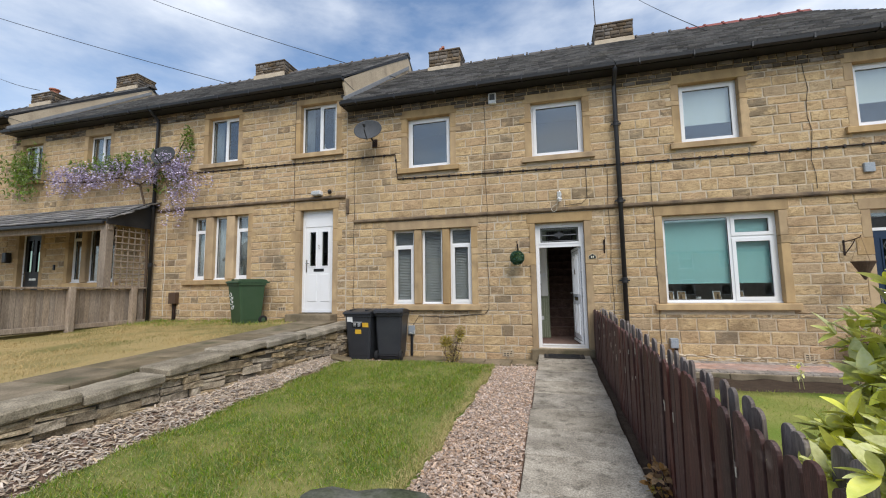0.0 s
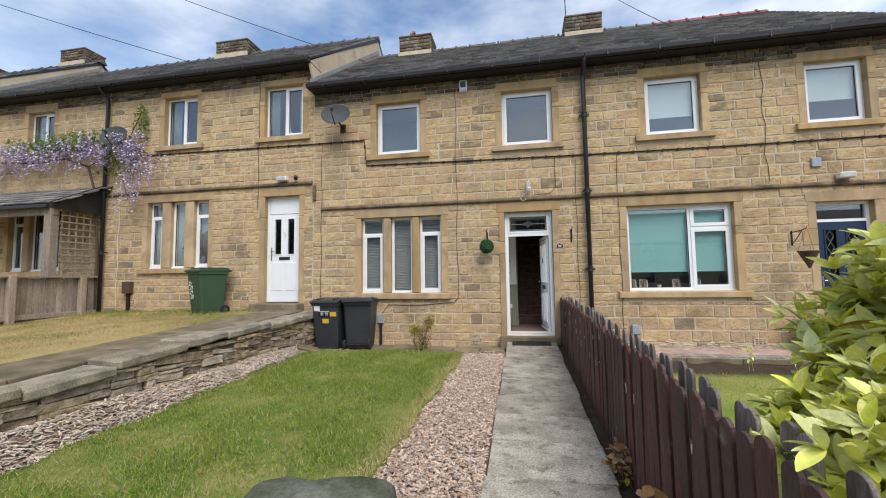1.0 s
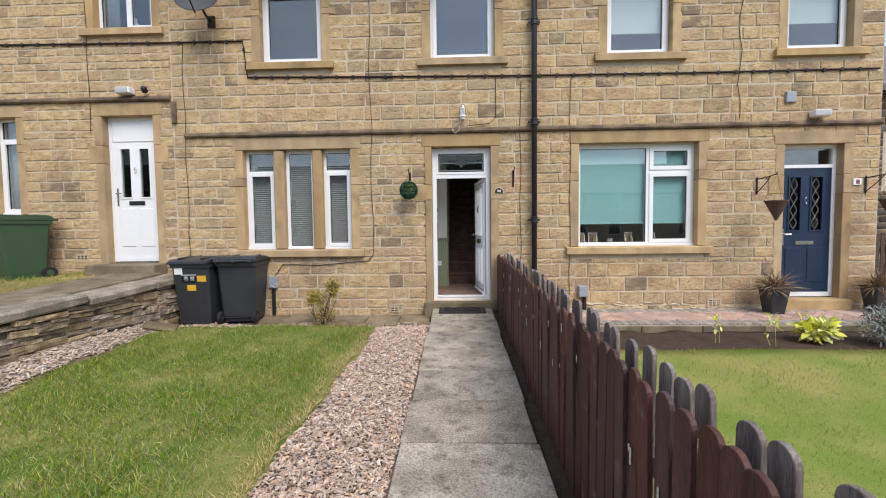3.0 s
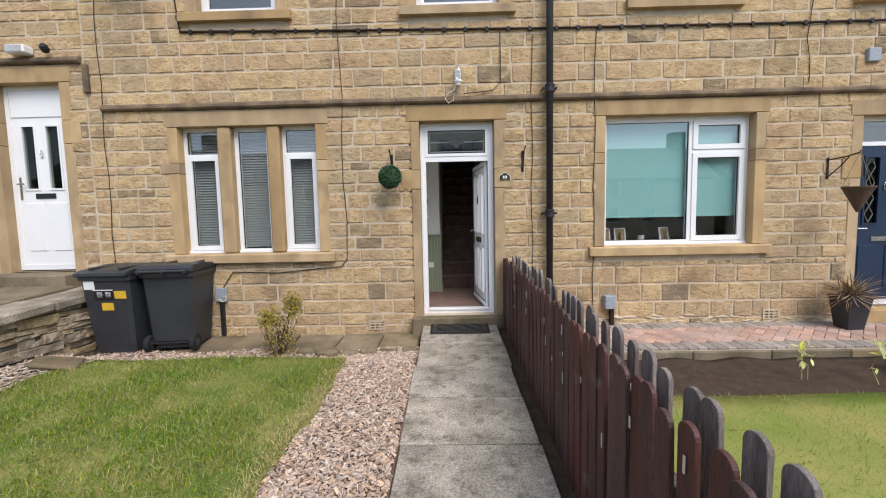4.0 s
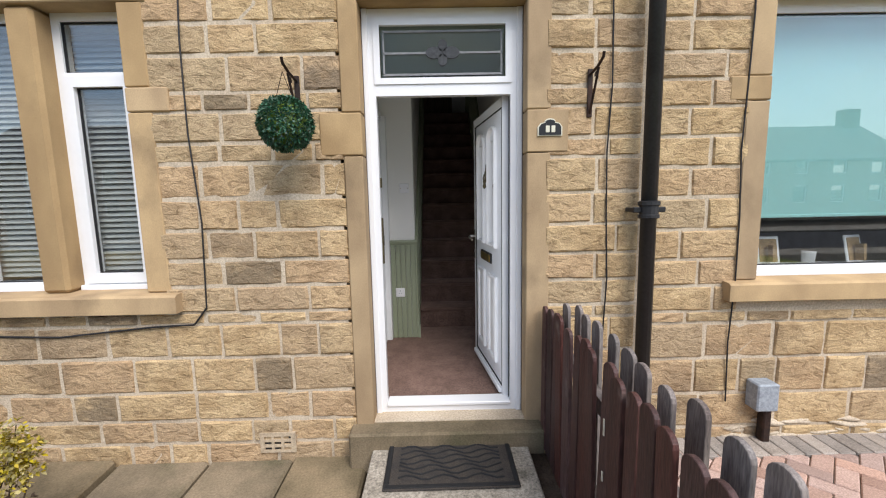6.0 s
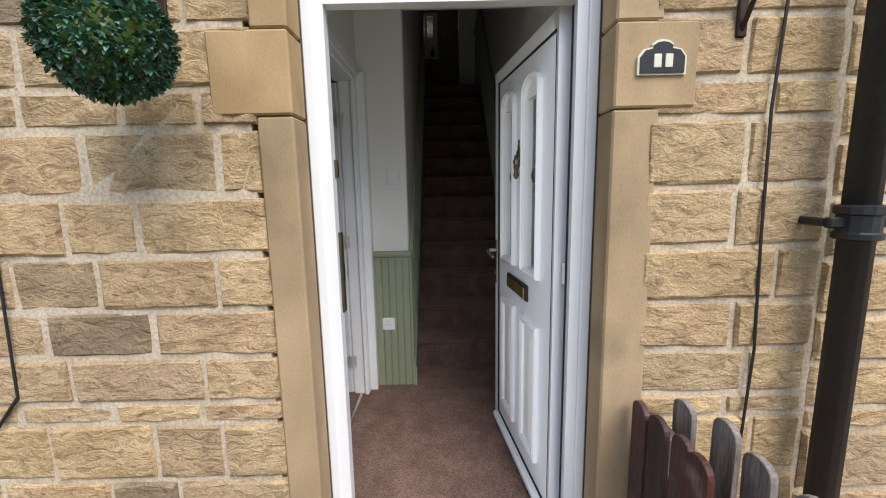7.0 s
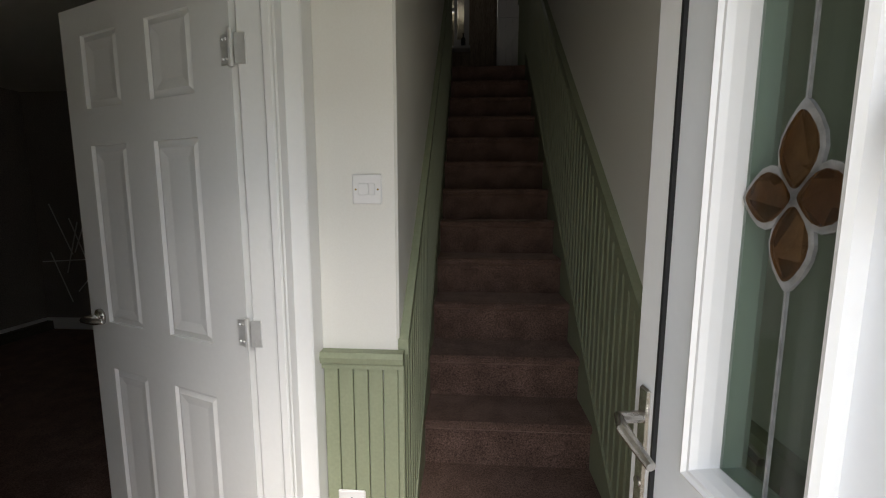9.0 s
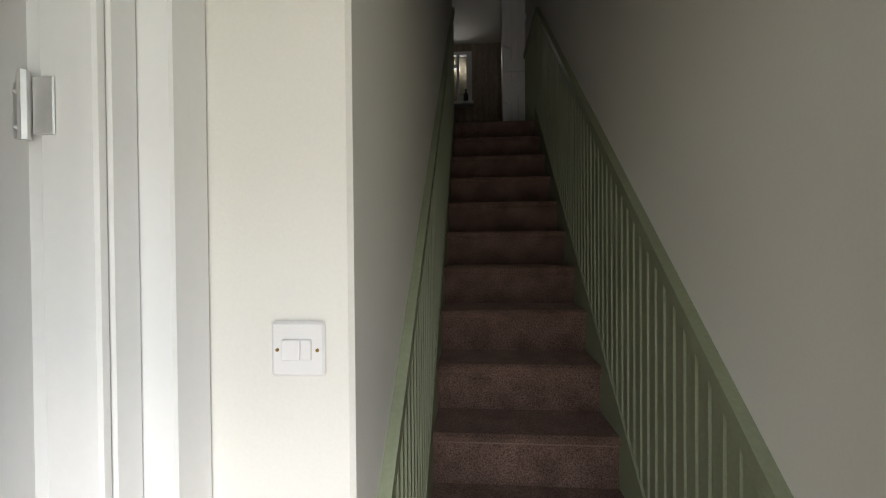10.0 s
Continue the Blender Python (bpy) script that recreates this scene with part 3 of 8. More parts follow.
# one rock-faced block of unit length and height, in several shapes, front towards -y
def block_shape(seed, nx=7, nz=5, rough=0.011, edge=0.004, depth=0.03):
    rng = random.Random(seed)
    xs = [-0.5, -0.472, *[-0.472 + 0.944 * k / (nx - 3) for k in range(1, nx - 3)], 0.472, 0.5]
    zs = [-0.5, -0.445, *[-0.445 + 0.89 * k / (nz - 3) for k in range(1, nz - 3)], 0.445, 0.5]
    nx, nz = len(xs), len(zs)
    v = []
    for j, z in enumerate(zs):
        for i, x in enumerate(xs):
            rim = i in (0, nx - 1) or j in (0, nz - 1)
            v.append((x + (0 if rim else rng.uniform(-0.012, 0.012)) + (rng.uniform(-0.008, 0.008) if rim else 0), edge * rng.uniform(0.5, 1.1) if rim else rng.uniform(-rough, 0), z + (rng.uniform(-0.02, 0.02) if rim else rng.uniform(-0.022, 0.022))))
    f = [(j * nx + i, j * nx + i + 1, (j + 1) * nx + i + 1, (j + 1) * nx + i) for j in range(nz - 1) for i in range(nx - 1)]
    ring = [i for i in range(nx)] + [j * nx + nx - 1 for j in range(1, nz)] + [(nz - 1) * nx + i for i in range(nx - 2, -1, -1)] + [j * nx for j in range(nz - 2, 0, -1)]
    base = len(v)
    v += [(v[i][0], depth, v[i][2]) for i in ring]
    for k in range(len(ring)):
        q = (k + 1) % len(ring)
        f.append((ring[q], ring[k], base + k, base + q))
    return np.array(v), f


BLOCKS = [block_shape(40 + s) for s in range(8)]


def shared_mesh(name, shape, mat, smooth=True):
    me = bpy.data.meshes.new(name)
    me.from_pydata([tuple(p) for p in shape[0]], [], shape[1])
    me.materials.append(M[mat])
    if smooth:
        me.polygons.foreach_set("use_smooth", [True] * len(me.polygons))
    me.update()
    return me


def piece(name, me, parent, m):
    ob = new(name, me)
    ob.parent = parent
    ob.matrix_parent_inverse = WORLD[parent.name].inverted()
    ob.matrix_basis = m
    return ob


def mass(name, shapes, mats, parent, mat, smooth=True):
    """Many copies of given shapes joined into one part of uncountable pieces."""
    vs, fs, n = [], [], 0
    for (v, f), m in zip(shapes, mats):
        a = np.array(m)
        vs.append(v @ a[:3, :3].T + a[:3, 3])
        fs += [tuple(i + n for i in q) for q in f]
        n += len(v)
    me = bpy.data.meshes.new(name)
    me.from_pydata(np.concatenate(vs).tolist(), [], fs)
    if smooth:
        me.polygons.foreach_set("use_smooth", [True] * len(me.polygons))
    me.materials.append(M[mat])
    ob = new(name, me)
    if parent is not None:
        ob.parent = parent
        ob.matrix_parent_inverse = WORLD[parent.name].inverted()
    WORLD[ob.name] = Matrix.Identity(4)
    return tagged(ob, kind="stuff")


def courses(u0, u1, z0, z1, blocked, rng, heights=(0.17, 0.175, 0.16, 0.18, 0.115, 0.165), lengths=(0.22, 0.48), joint=0.018, levels=()):
    """Blocks laid in courses with broken joints: (u, z, length, height)."""
    out, z = [], z0
    while z < z1 - 0.05:
        above = [q for q in levels if q > z + 0.03]
        h = min(above[0] - z if above else rng.choice(heights), z1 - z)
        if z1 - z - h < 0.07:
            h = z1 - z
        u = u0 - rng.uniform(0, 0.15)
        spans = sorted((b[0], b[1]) for b in blocked if b[2] < z + h * 0.6 and b[3] > z + h * 0.4)
        free, a = [], u0
        for s, e in spans:
            if s > a:
                free.append((a, min(s, u1)))
            a = max(a, e)
        if a < u1:
            free.append((a, u1))
        for a, b in free:
            u = a
            while u < b - 0.01:
                w = rng.uniform(*lengths) * (0.85 if h < 0.13 else 1)
                if b - u - w < 0.13:
                    w = b - u
                if w > 0.5:
                    w /= 2
                out.append((u + w / 2, z + h / 2, w - joint, h - joint))
                u += w
        z += h
    return out


# ---- houses ----
def surround(h, x0, x1, z0, z1, mullions=(), foot=None, mid=(0.50, 0.68), left=0.135):
    """Dressed stone round an opening: lintel, jambs with a wider bonding block each, mullions, and a sill or none."""
    y0, y1 = -0.014, 0.26
    part("lintel", B((x0 - 0.16, x1 + 0.16, y0, y1, z1, z1 + 0.185), bevel=0.006), "ashlar", h)
    zb = z0 if foot is None else foot
    for s, x in ((-1, x0), (1, x1)):
        za, zc = zb + (z1 - zb) * mid[0] * 1.28, zb + (z1 - zb) * mid[1] * 1.06
        jw = left if s < 0 else 0.135
        for a, b, w in ((zb, za - 0.004, jw), (za, zc, 0.235), (zc + 0.004, z1 - 0.004, jw)):
            xa, xb = (x - w, x) if s < 0 else (x, x + w)
            part("jamb_stone", B((xa, xb, y0 + (0.004 if w == jw else 0), y1, a, b), bevel=0.006), "ashlar", h)
    for a, b in mullions:
        part("mullion", B((a, b, y0 + 0.02, y1, z0, z1 - 0.003), bevel=0.02), "ashlar", h)
    if foot is None:
        bm = bmesh.new()
        prism(bm, [(-0.075, z0 - 0.115), (-0.075, z0 - 0.02), (-0.06, z0 - 0.008), (y1, z0 + 0.012), (y1, z0 - 0.115)], "x", x0 - 0.2, x1 + 0.2)
        part("sill", bm, "ashlar", h)


def window(h, x0, x1, z0, z1, cells, y=0.12, mat="upvc"):
    """A white plastic window: a frame with its bars, casements that open, panes."""
    w = part("window", pierced(x0, x1, z0, z1, y, y + 0.07, [c[:4] for c in cells]), mat, h, "white plastic window frame")
    part("sill_strip", B((x0, x1, y - 0.035, y + 0.01, z0 - 0.002, z0 + 0.03), bevel=0.004), mat, w)
    for a, b, c, d, opens in cells:
        g = 0.0
        if opens:
            g = 0.048
            part("casement", pierced(a - 0.012, b + 0.012, c - 0.012, d + 0.012, y - 0.014, y + 0.05, [(a + g, b - g, c + g, d - g)]), mat, w)
        part("gasket", pierced(a + g, b - g, c + g, d - g, y + 0.012, y + 0.03, [(a + g + 0.006, b - g - 0.006, c + g + 0.006, d - g - 0.006)]), "gasket", w)
        p = part("pane", B((a + g, b - g, y + 0.018, y + 0.026, c + g, d - g)), "glass", w)
        p.visible_shadow = False
    return w


def plain_cells(x0, x1, z0, z1, opens=True):
    return [(x0 + 0.05, x1 - 0.05, z0 + 0.05, z1 - 0.05, opens)]


def split_cells(x0, x1, z0, z1):
    m = (x0 + x1) / 2
    return [(x0 + 0.045, m - 0.02, z0 + 0.05, z1 - 0.045, False), (m + 0.02, x1 - 0.045, z0 + 0.05, z1 - 0.045, True)]


def hopper_cells(x0, x1, z0, z1, rise=0.36):
    return [(x0 + 0.045, x1 - 0.045, z0 + 0.05, z1 - rise, True), (x0 + 0.045, x1 - 0.045, z1 - rise + 0.035, z1 - 0.045, False)]


RIDGE_Y, EAVE_Y = 4.05, -0.30
TILE = (np.array([(-0.5, 0, 0), (0.5, 0, 0), (0.5, 1, 0), (-0.5, 1, 0), (-0.5, 0, 1), (0.5, 0, 1), (0.5, 1, 0.35), (-0.5, 1, 0.35)], float), [(0, 1, 5, 4), (4, 5, 6, 7), (1, 2, 6, 5), (3, 0, 4, 7)])


def roof(h, xa, xb, ze, zr, rng, singles=0, red_from=None, ridge_gap=()):
    """A slated roof: body, slates in lapped rows, ridge tiles, gutter, fascia."""
    bm = bmesh.new()
    prism(bm, [(EAVE_Y, ze - 0.03), (EAVE_Y, ze), (RIDGE_Y, zr), (2 * RIDGE_Y - EAVE_Y, ze), (2 * RIDGE_Y - EAVE_Y, ze - 0.03), (RIDGE_Y, zr - 0.12)], "x", xa, xb)
    r = part("roof", bm, "soffit", h, "dark slated pitched roof")
    length = math.hypot(RIDGE_Y - EAVE_Y, zr - ze)
    ang = math.degrees(math.atan2(zr - ze, RIDGE_Y - EAVE_Y))
    mats = []
    n = int(length / 0.20)
    for k in range(n):
        d = k * length / n
        y, z = EAVE_Y - 0.03 + d * math.cos(radians(ang)), ze + 0.004 - 0.02 * math.sin(radians(ang)) + d * math.sin(radians(ang))
        x = xa - (0.14 if k % 2 else 0)
        while x < xb - 0.02:
            w = 0.29 + rng.uniform(-0.012, 0.012)
            c0, c1 = max(x, xa), min(x + w, xb)
            if c1 - c0 > 0.04:
                mats.append(pose((c0 + c1) / 2, y, z + rng.uniform(0, 0.012), ang - 2.6 + rng.uniform(-0.8, 0.8), rng.uniform(-0.9, 0.9), 0) @ Matrix.Diagonal((c1 - c0 - 0.013, length / n + 0.09, 0.042, 1)))
            x += w
    if singles:
        me = shared_mesh("slate", TILE, "slate_piece", smooth=False)
        for m in mats[:singles]:
            piece("slate", me, r, m)
    mass("slating", [TILE] * len(mats[singles:]), mats[singles:], r, "slate", smooth=False)
    bm = bmesh.new()
    prism(bm, [(RIDGE_Y - 0.17, zr - 0.07), (RIDGE_Y - 0.06, zr + 0.055), (RIDGE_Y + 0.06, zr + 0.055), (RIDGE_Y + 0.17, zr - 0.07)], "x", 0, 0.44)
    tiles = {k: link("ridge_tile", bm.copy(), k) for k in ("ridge", "ridge_red")}
    bm.free()
    x = xa
    while x < xb - 0.1:
        k = "ridge_red" if red_from is not None and x > red_from else "ridge"
        piece("ridge_tile", tiles[k].data, r, pose(x, 0, rng.uniform(0, 0.02), 0, rng.uniform(-0.6, 0.6), 0) @ Matrix.Diagonal((min(0.44, xb - x) / 0.44 * 0.99, 1, 1, 1)))
        piece("ridge_lap", tiles[k].data, r, pose(x - 0.02, -RIDGE_Y * 0.10, -(zr) * 0.10 + 0.035, 0, 0, 0) @ Matrix.Diagonal((0.12, 1.10, 1.10, 1)))
        x += 0.44
    for t in tiles.values():
        bpy.data.objects.remove(t)
    bm = bmesh.new()
    prof = [(EAVE_Y - 0.12, ze - 0.03), (EAVE_Y - 0.11, ze - 0.09), (EAVE_Y - 0.06, ze - 0.115), (EAVE_Y - 0.005, ze - 0.09), (EAVE_Y, ze - 0.03), (EAVE_Y - 0.012, ze - 0.03), (EAVE_Y - 0.06, ze - 0.10), (EAVE_Y - 0.108, ze - 0.03)]
    prism(bm, prof, "x", xa + 0.01, xb - 0.01)
    g = part("gutter", bm, "gutter", h)
    for k in range(int((xb - xa) / 0.9)):
        x = xa + 0.4 + k * 0.9
        part("gutter_bracket", B((x, x + 0.03, EAVE_Y - 0.125, EAVE_Y + 0.01, ze - 0.122, ze - 0.02), bevel=0.004), "gutter", g)
    part("fascia", B((xa + 0.005, xb - 0.005, EAVE_Y, EAVE_Y + 0.02, ze - 0.11, ze - 0.012)), "soffit", h)
    part("soffit", B((xa + 0.005, xb - 0.005, EAVE_Y + 0.021, 0.2, ze - 0.097, ze - 0.085)), "soffit", h)
    return r


def chimney(h, x0, x1, z0, z1, pots=(), rng=random):
    c = part("chimney", B((x0, x1, RIDGE_Y - 0.4, RIDGE_Y + 0.35, z0 - 0.6, z1 - 0.02)), "sooty", h, "soot-blackened stone chimney stack")
    mats, shapes = [], []
    for u, z, w, hh in courses(x0, x1, z0 - 0.15, z1 - 0.06, [], rng, heights=(0.11, 0.13, 0.09), lengths=(0.14, 0.34)):
        shapes.append(BLOCKS[rng.randrange(8)])
        mats.append(pose(u, RIDGE_Y - 0.415, z) @ Matrix.Diagonal((w, 1, hh, 1)))
    for u, z, w, hh in courses(RIDGE_Y - 0.4, RIDGE_Y + 0.35, z0 - 0.15, z1 - 0.06, [], rng, heights=(0.11, 0.13, 0.09), lengths=(0.14, 0.34)):
        shapes.append(BLOCKS[rng.randrange(8)])
        mats.append(pose(x1 + 0.015, u, z, 0, 0, 90) @ Matrix.Diagonal((w, 1, hh, 1)))
    mass("chimney_walling", shapes, mats, c, "sooty")
    part("chimney_cap", B((x0 - 0.015, x1 + 0.03, RIDGE_Y - 0.44, RIDGE_Y + 0.38, z1 - 0.06, z1), bevel=0.015), "sooty", c)
    part("flashing", B((x0 - 0.03, x1 + 0.03, RIDGE_Y - 0.47, RIDGE_Y - 0.40, z0 - 0.3, z0 - 0.10), bevel=0.01), "mortar", c)
    for x, s in pots:
        bm = bmesh.new()
        lathe(bm, [(0.12 * s, 0), (0.115 * s, 0.05), (0.10 * s, 0.08), (0.095 * s, 0.26), (0.13 * s, 0.28), (0.13 * s, 0.33), (0.10 * s, 0.34), (0.09 * s, 0.2)], (x, RIDGE_Y, z1))
        part("chimney_pot", bm, "clay", c, "red clay chimney pot")


def house(label, x0, x1, z0, ze, zr, openings, blocks_near, seed, roof_to=None, singles=0, red_from=None, levels=()):
    """One house of the terrace: pierced wall faced in coursed stone, roof, shell behind."""
    rng = random.Random(seed)
    h = thing("terraced_house", ((x0 + x1) / 2, 0, z0), label, "house", "terrace of stone houses")
    top = ze - 0.1
    holes = [(a - 0.13, b + 0.13, c - (0.1 if kind != "door" else 0.02), d + 0.18) for a, b, c, d, kind in openings]
    wall = part("wall", pierced(x0, x1, z0, top, 0.0018, 0.30, holes), "mortar", h, "coursed honey-coloured sandstone wall")
    blocked = [(a - 0.10, b + 0.10, c - (0.1 if kind != "door" else 0.3), d + 0.17) for a, b, c, d, kind in openings]
    laid = courses(x0 + 0.002, x1 - 0.002, z0, top, blocked, rng, levels=levels)
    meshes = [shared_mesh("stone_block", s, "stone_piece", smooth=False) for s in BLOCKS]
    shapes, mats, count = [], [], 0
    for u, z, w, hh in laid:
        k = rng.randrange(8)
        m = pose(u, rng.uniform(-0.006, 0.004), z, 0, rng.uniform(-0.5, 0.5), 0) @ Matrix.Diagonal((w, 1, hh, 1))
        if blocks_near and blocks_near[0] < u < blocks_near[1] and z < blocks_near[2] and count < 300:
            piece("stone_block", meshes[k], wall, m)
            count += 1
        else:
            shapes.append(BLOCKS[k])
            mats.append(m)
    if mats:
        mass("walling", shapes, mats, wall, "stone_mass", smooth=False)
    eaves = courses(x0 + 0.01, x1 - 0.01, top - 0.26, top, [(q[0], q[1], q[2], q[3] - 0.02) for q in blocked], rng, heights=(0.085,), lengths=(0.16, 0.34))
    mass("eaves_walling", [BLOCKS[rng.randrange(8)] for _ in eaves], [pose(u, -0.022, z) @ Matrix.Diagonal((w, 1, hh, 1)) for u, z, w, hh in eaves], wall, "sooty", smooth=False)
    r = roof(h, x0 - 0.0, roof_to or x1, ze, zr, rng, singles, red_from)
    part("back_wall", B((x0, x1, 7.9, 8.1, z0, ze)), "mortar", h)
    for c in (z0 - 0.12, z0 + 2.72, ze - 0.32):
        if not blocks_near or blocks_near[0] > 0:
            part("floor_slab", B((x0, x1, 0.301, 7.899, c, c + 0.2)), "wood_dark", h)
    return h


def lights3(h, xs, z0, z1):
    (a0, a1), (b0, b1), (c0, c1) = xs
    surround(h, a0, c1, z0, z1, mullions=((a1, b0), (b1, c0)))
    window(h, a0, a1, z0, z1, hopper_cells(a0, a1, z0, z1))
    window(h, b0, b1, z0, z1, plain_cells(b0, b1, z0, z1, False))
    window(h, c0, c1, z0, z1, hopper_cells(c0, c1, z0, z1))


# heights of the bed joints
UPPER = [2.99, 3.215, 3.42, 3.58, 3.74, 3.93, 4.08, 4.275, 4.46, 4.615, 4.81, 4.99, 5.10, 5.26]
LEVELS = [0.0, 0.147, 0.329, 0.548, 0.755, 0.828, 0.983, 1.141, 1.312, 1.495, 1.695, 1.805, 1.978, 2.08, 2.278, 2.446, 2.62, 2.80] + UPPER
LEVELS_END = [0.03, 0.25, 0.475, 0.70, 0.771, 0.928, 1.087, 1.264, 1.453, 1.626, 1.80, 1.962, 2.111, 2.255, 2.432, 2.608, 2.80] + UPPER

# house with the open door
L3 = ((-3.51, -3.02), (-2.85, -2.39), (-2.23, -1.76))
h36 = house("honey-coloured stone terraced house with an open white front door", -4.62, 1.13, -0.16, 5.50, 8.45,
            [(-3.51, -1.76, 0.96, 2.56, "w"), (-3.16, -2.18, 3.92, 5.06, "w"), (-0.465, 0.535, 3.92, 5.06, "w"), (-0.465, 0.465, 0.13, 2.56, "door")],
            (-4.7, 1.2, 2.8), 1, singles=150, levels=LEVELS)
lights3(h36, L3, 0.96, 2.56)
for a, b in ((-3.16, -2.18), (-0.465, 0.535)):
    surround(h36, a, b, 3.92, 5.06)
    window(h36, a, b, 3.92, 5.06, plain_cells(a, b, 3.92, 5.06))
surround(h36, -0.465, 0.465, 0.13, 2.56, foot=0.0, mid=(0.5265, 0.722), left=0.108)
chimney(h36, -3.72, -2.72, 8.42, 8.86, rng=random.Random(5))

# right-hand neighbour
h34 = house("honey-coloured stone terraced house with a navy blue front door", 1.13, 6.37, -0.16, 5.50, 8.45,
            [(1.84, 3.67, 0.96, 2.57, "w"), (2.26, 3.24, 3.92, 5.06, "w"), (4.95, 5.91, 3.92, 5.06, "w"), (4.96, 5.84, 0.13, 2.50, "door")],
            (1.2, 5.0, 2.8), 2, roof_to=6.62, red_from=3.6, levels=LEVELS_END)
surround(h34, 1.84, 3.67, 0.96, 2.57)
window(h34, 1.84, 3.67, 0.96, 2.57, [(1.90, 2.93, 1.02, 2.50, False), (2.99, 3.61, 1.02, 2.10, True), (2.99, 3.61, 2.17, 2.50, True)])
for a, b in ((2.26, 3.24), (4.95, 5.91)):
    surround(h34, a, b, 3.92, 5.06)
    window(h34, a, b, 3.92, 5.06, plain_cells(a, b, 3.92, 5.06))
surround(h34, 4.96, 5.84, 0.13, 2.50, foot=0.0, mid=(0.545, 0.765))
chimney(h34, 1.30, 2.30, 8.42, 8.84, rng=random.Random(6))
part("gable_wall", B((6.13, 6.36, 0.305, 7.9, -0.16, 5.4)), "mortar", h34)

# left-hand neighbour, half a storey step up the hill
h38 = house("honey-coloured stone terraced house with a closed white front door", -10.15, -4.62, 0.2, 6.12, 9.15,
            [(-8.94, -7.26, 1.58, 3.16, "w"), (-8.56, -7.64, 4.52, 5.72, "w"), (-5.86, -4.90, 4.52, 5.72, "w"), (-5.81, -4.96, 0.78, 3.15, "door")],
            None, 3, roof_to=-4.56)
lights3(h38, ((-8.94, -8.55), (-8.31, -7.92), (-7.68, -7.26)), 1.58, 3.16)
for a, b in ((-8.56, -7.64), (-5.86, -4.90)):
    surround(h38, a, b, 4.52, 5.72)
    window(h38, a, b, 4.52, 5.72, split_cells(a, b, 4.52, 5.72))
surround(h38, -5.81, -4.96, 0.78, 3.15, foot=0.65, mid=(0.545, 0.765))
chimney(h38, -10.3, -9.1, 9.15, 9.52, rng=random.Random(7))

# the house beyond, with the porch
h40 = house("honey-coloured stone terraced house with a slated porch", -15.7, -10.15, 0.2, 6.12, 9.15,
            [(-13.2, -11.5, 1.58, 3.16, "w"), (-12.75, -11.9, 4.62, 5.73, "w"), (-15.4, -14.55, 4.62, 5.73, "w"), (-15.2, -14.3, 0.78, 3.05, "door")],
            None, 4)
lights3(h40, ((-13.2, -12.75), (-12.55, -12.1), (-11.9, -11.5)), 1.58, 3.16)
for a, b in ((-12.75, -11.9), (-15.4, -14.55)):
    surround(h40, a, b, 4.62, 5.73)
    window(h40, a, b, 4.62, 5.73, split_cells(a, b, 4.62, 5.73))
surround(h40, -15.2, -14.3, 0.78, 3.05, foot=0.65, mid=(0.545, 0.765))

# the next step of the terrace
h42 = house("stone terraced house further up the hill", -25.0, -15.7, 0.7, 6.62, 9.65, [(-17.6, -16.7, 5.1, 6.2, "w")], None, 9, roof_to=-15.64)
surround(h42, -17.6, -16.7, 5.1, 6.2)
window(h42, -17.6, -16.7, 5.1, 6.2, split_cells(-17.6, -16.7, 5.1, 6.2))
chimney(h42, -17.0, -15.9, 9.65, 10.05, rng=random.Random(10))
chimney(h42, -21.9, -20.7, 9.65, 10.0, pots=((-21.2, 1.5),), rng=random.Random(11))

# rendered gable strips where one roof steps above the next
for h, x, zl, zt, rl in ((h38, -4.615, 5.42, 6.10, 8.42), (h42, -15.695, 6.05, 6.60, 9.1)):
    bm = bmesh.new()
    rt = rl + zt - zl
    prism(bm, [(0.0, zl), (EAVE_Y + 0.03, zt - 0.14), (EAVE_Y + 0.03, zt - 0.03), (RIDGE_Y, rt + 0.0), (2 * RIDGE_Y, zt), (2 * RIDGE_Y, zl)], "x", x, x + 0.045)
    part("gable_render", bm, "render", h, "cream rendered gable strip")
    bm = bmesh.new()
    prism(bm, [(EAVE_Y, zl + 0.09), (EAVE_Y, zl + 0.21), (RIDGE_Y, rl + 0.33), (RIDGE_Y, rl + 0.21)], "x", x + 0.046, x + 0.075)
    part("flashing", bm, "lead", h)

# string courses
def string_course(h, pts):
    for (xa, za), (xb, zb) in zip(pts, pts[1:]):
        n = max(1, round(abs(xb - xa) / 0.95))
        for k in range(n):
            a, b = xa + (xb - xa) * k / n, xa + (xb - xa) * (k + 1) / n
            bm = bmesh.new()
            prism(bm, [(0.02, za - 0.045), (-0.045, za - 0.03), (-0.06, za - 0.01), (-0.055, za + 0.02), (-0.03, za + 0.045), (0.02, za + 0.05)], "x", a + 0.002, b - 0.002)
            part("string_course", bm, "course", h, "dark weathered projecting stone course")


string_course(h36, [(-4.42, 2.80), (1.12, 2.80)])
string_course(h34, [(1.14, 2.80), (6.36, 2.80)])
string_course(h38, [(-10.1, 3.40), (-4.64, 3.40)])
string_course(h40, [(-15.6, 3.40), (-10.2, 3.40)])
part("string_course_return", B((-4.62, -4.55, -0.05, 0.02, 3.0, 3.35), bevel=0.01), "course", h38)

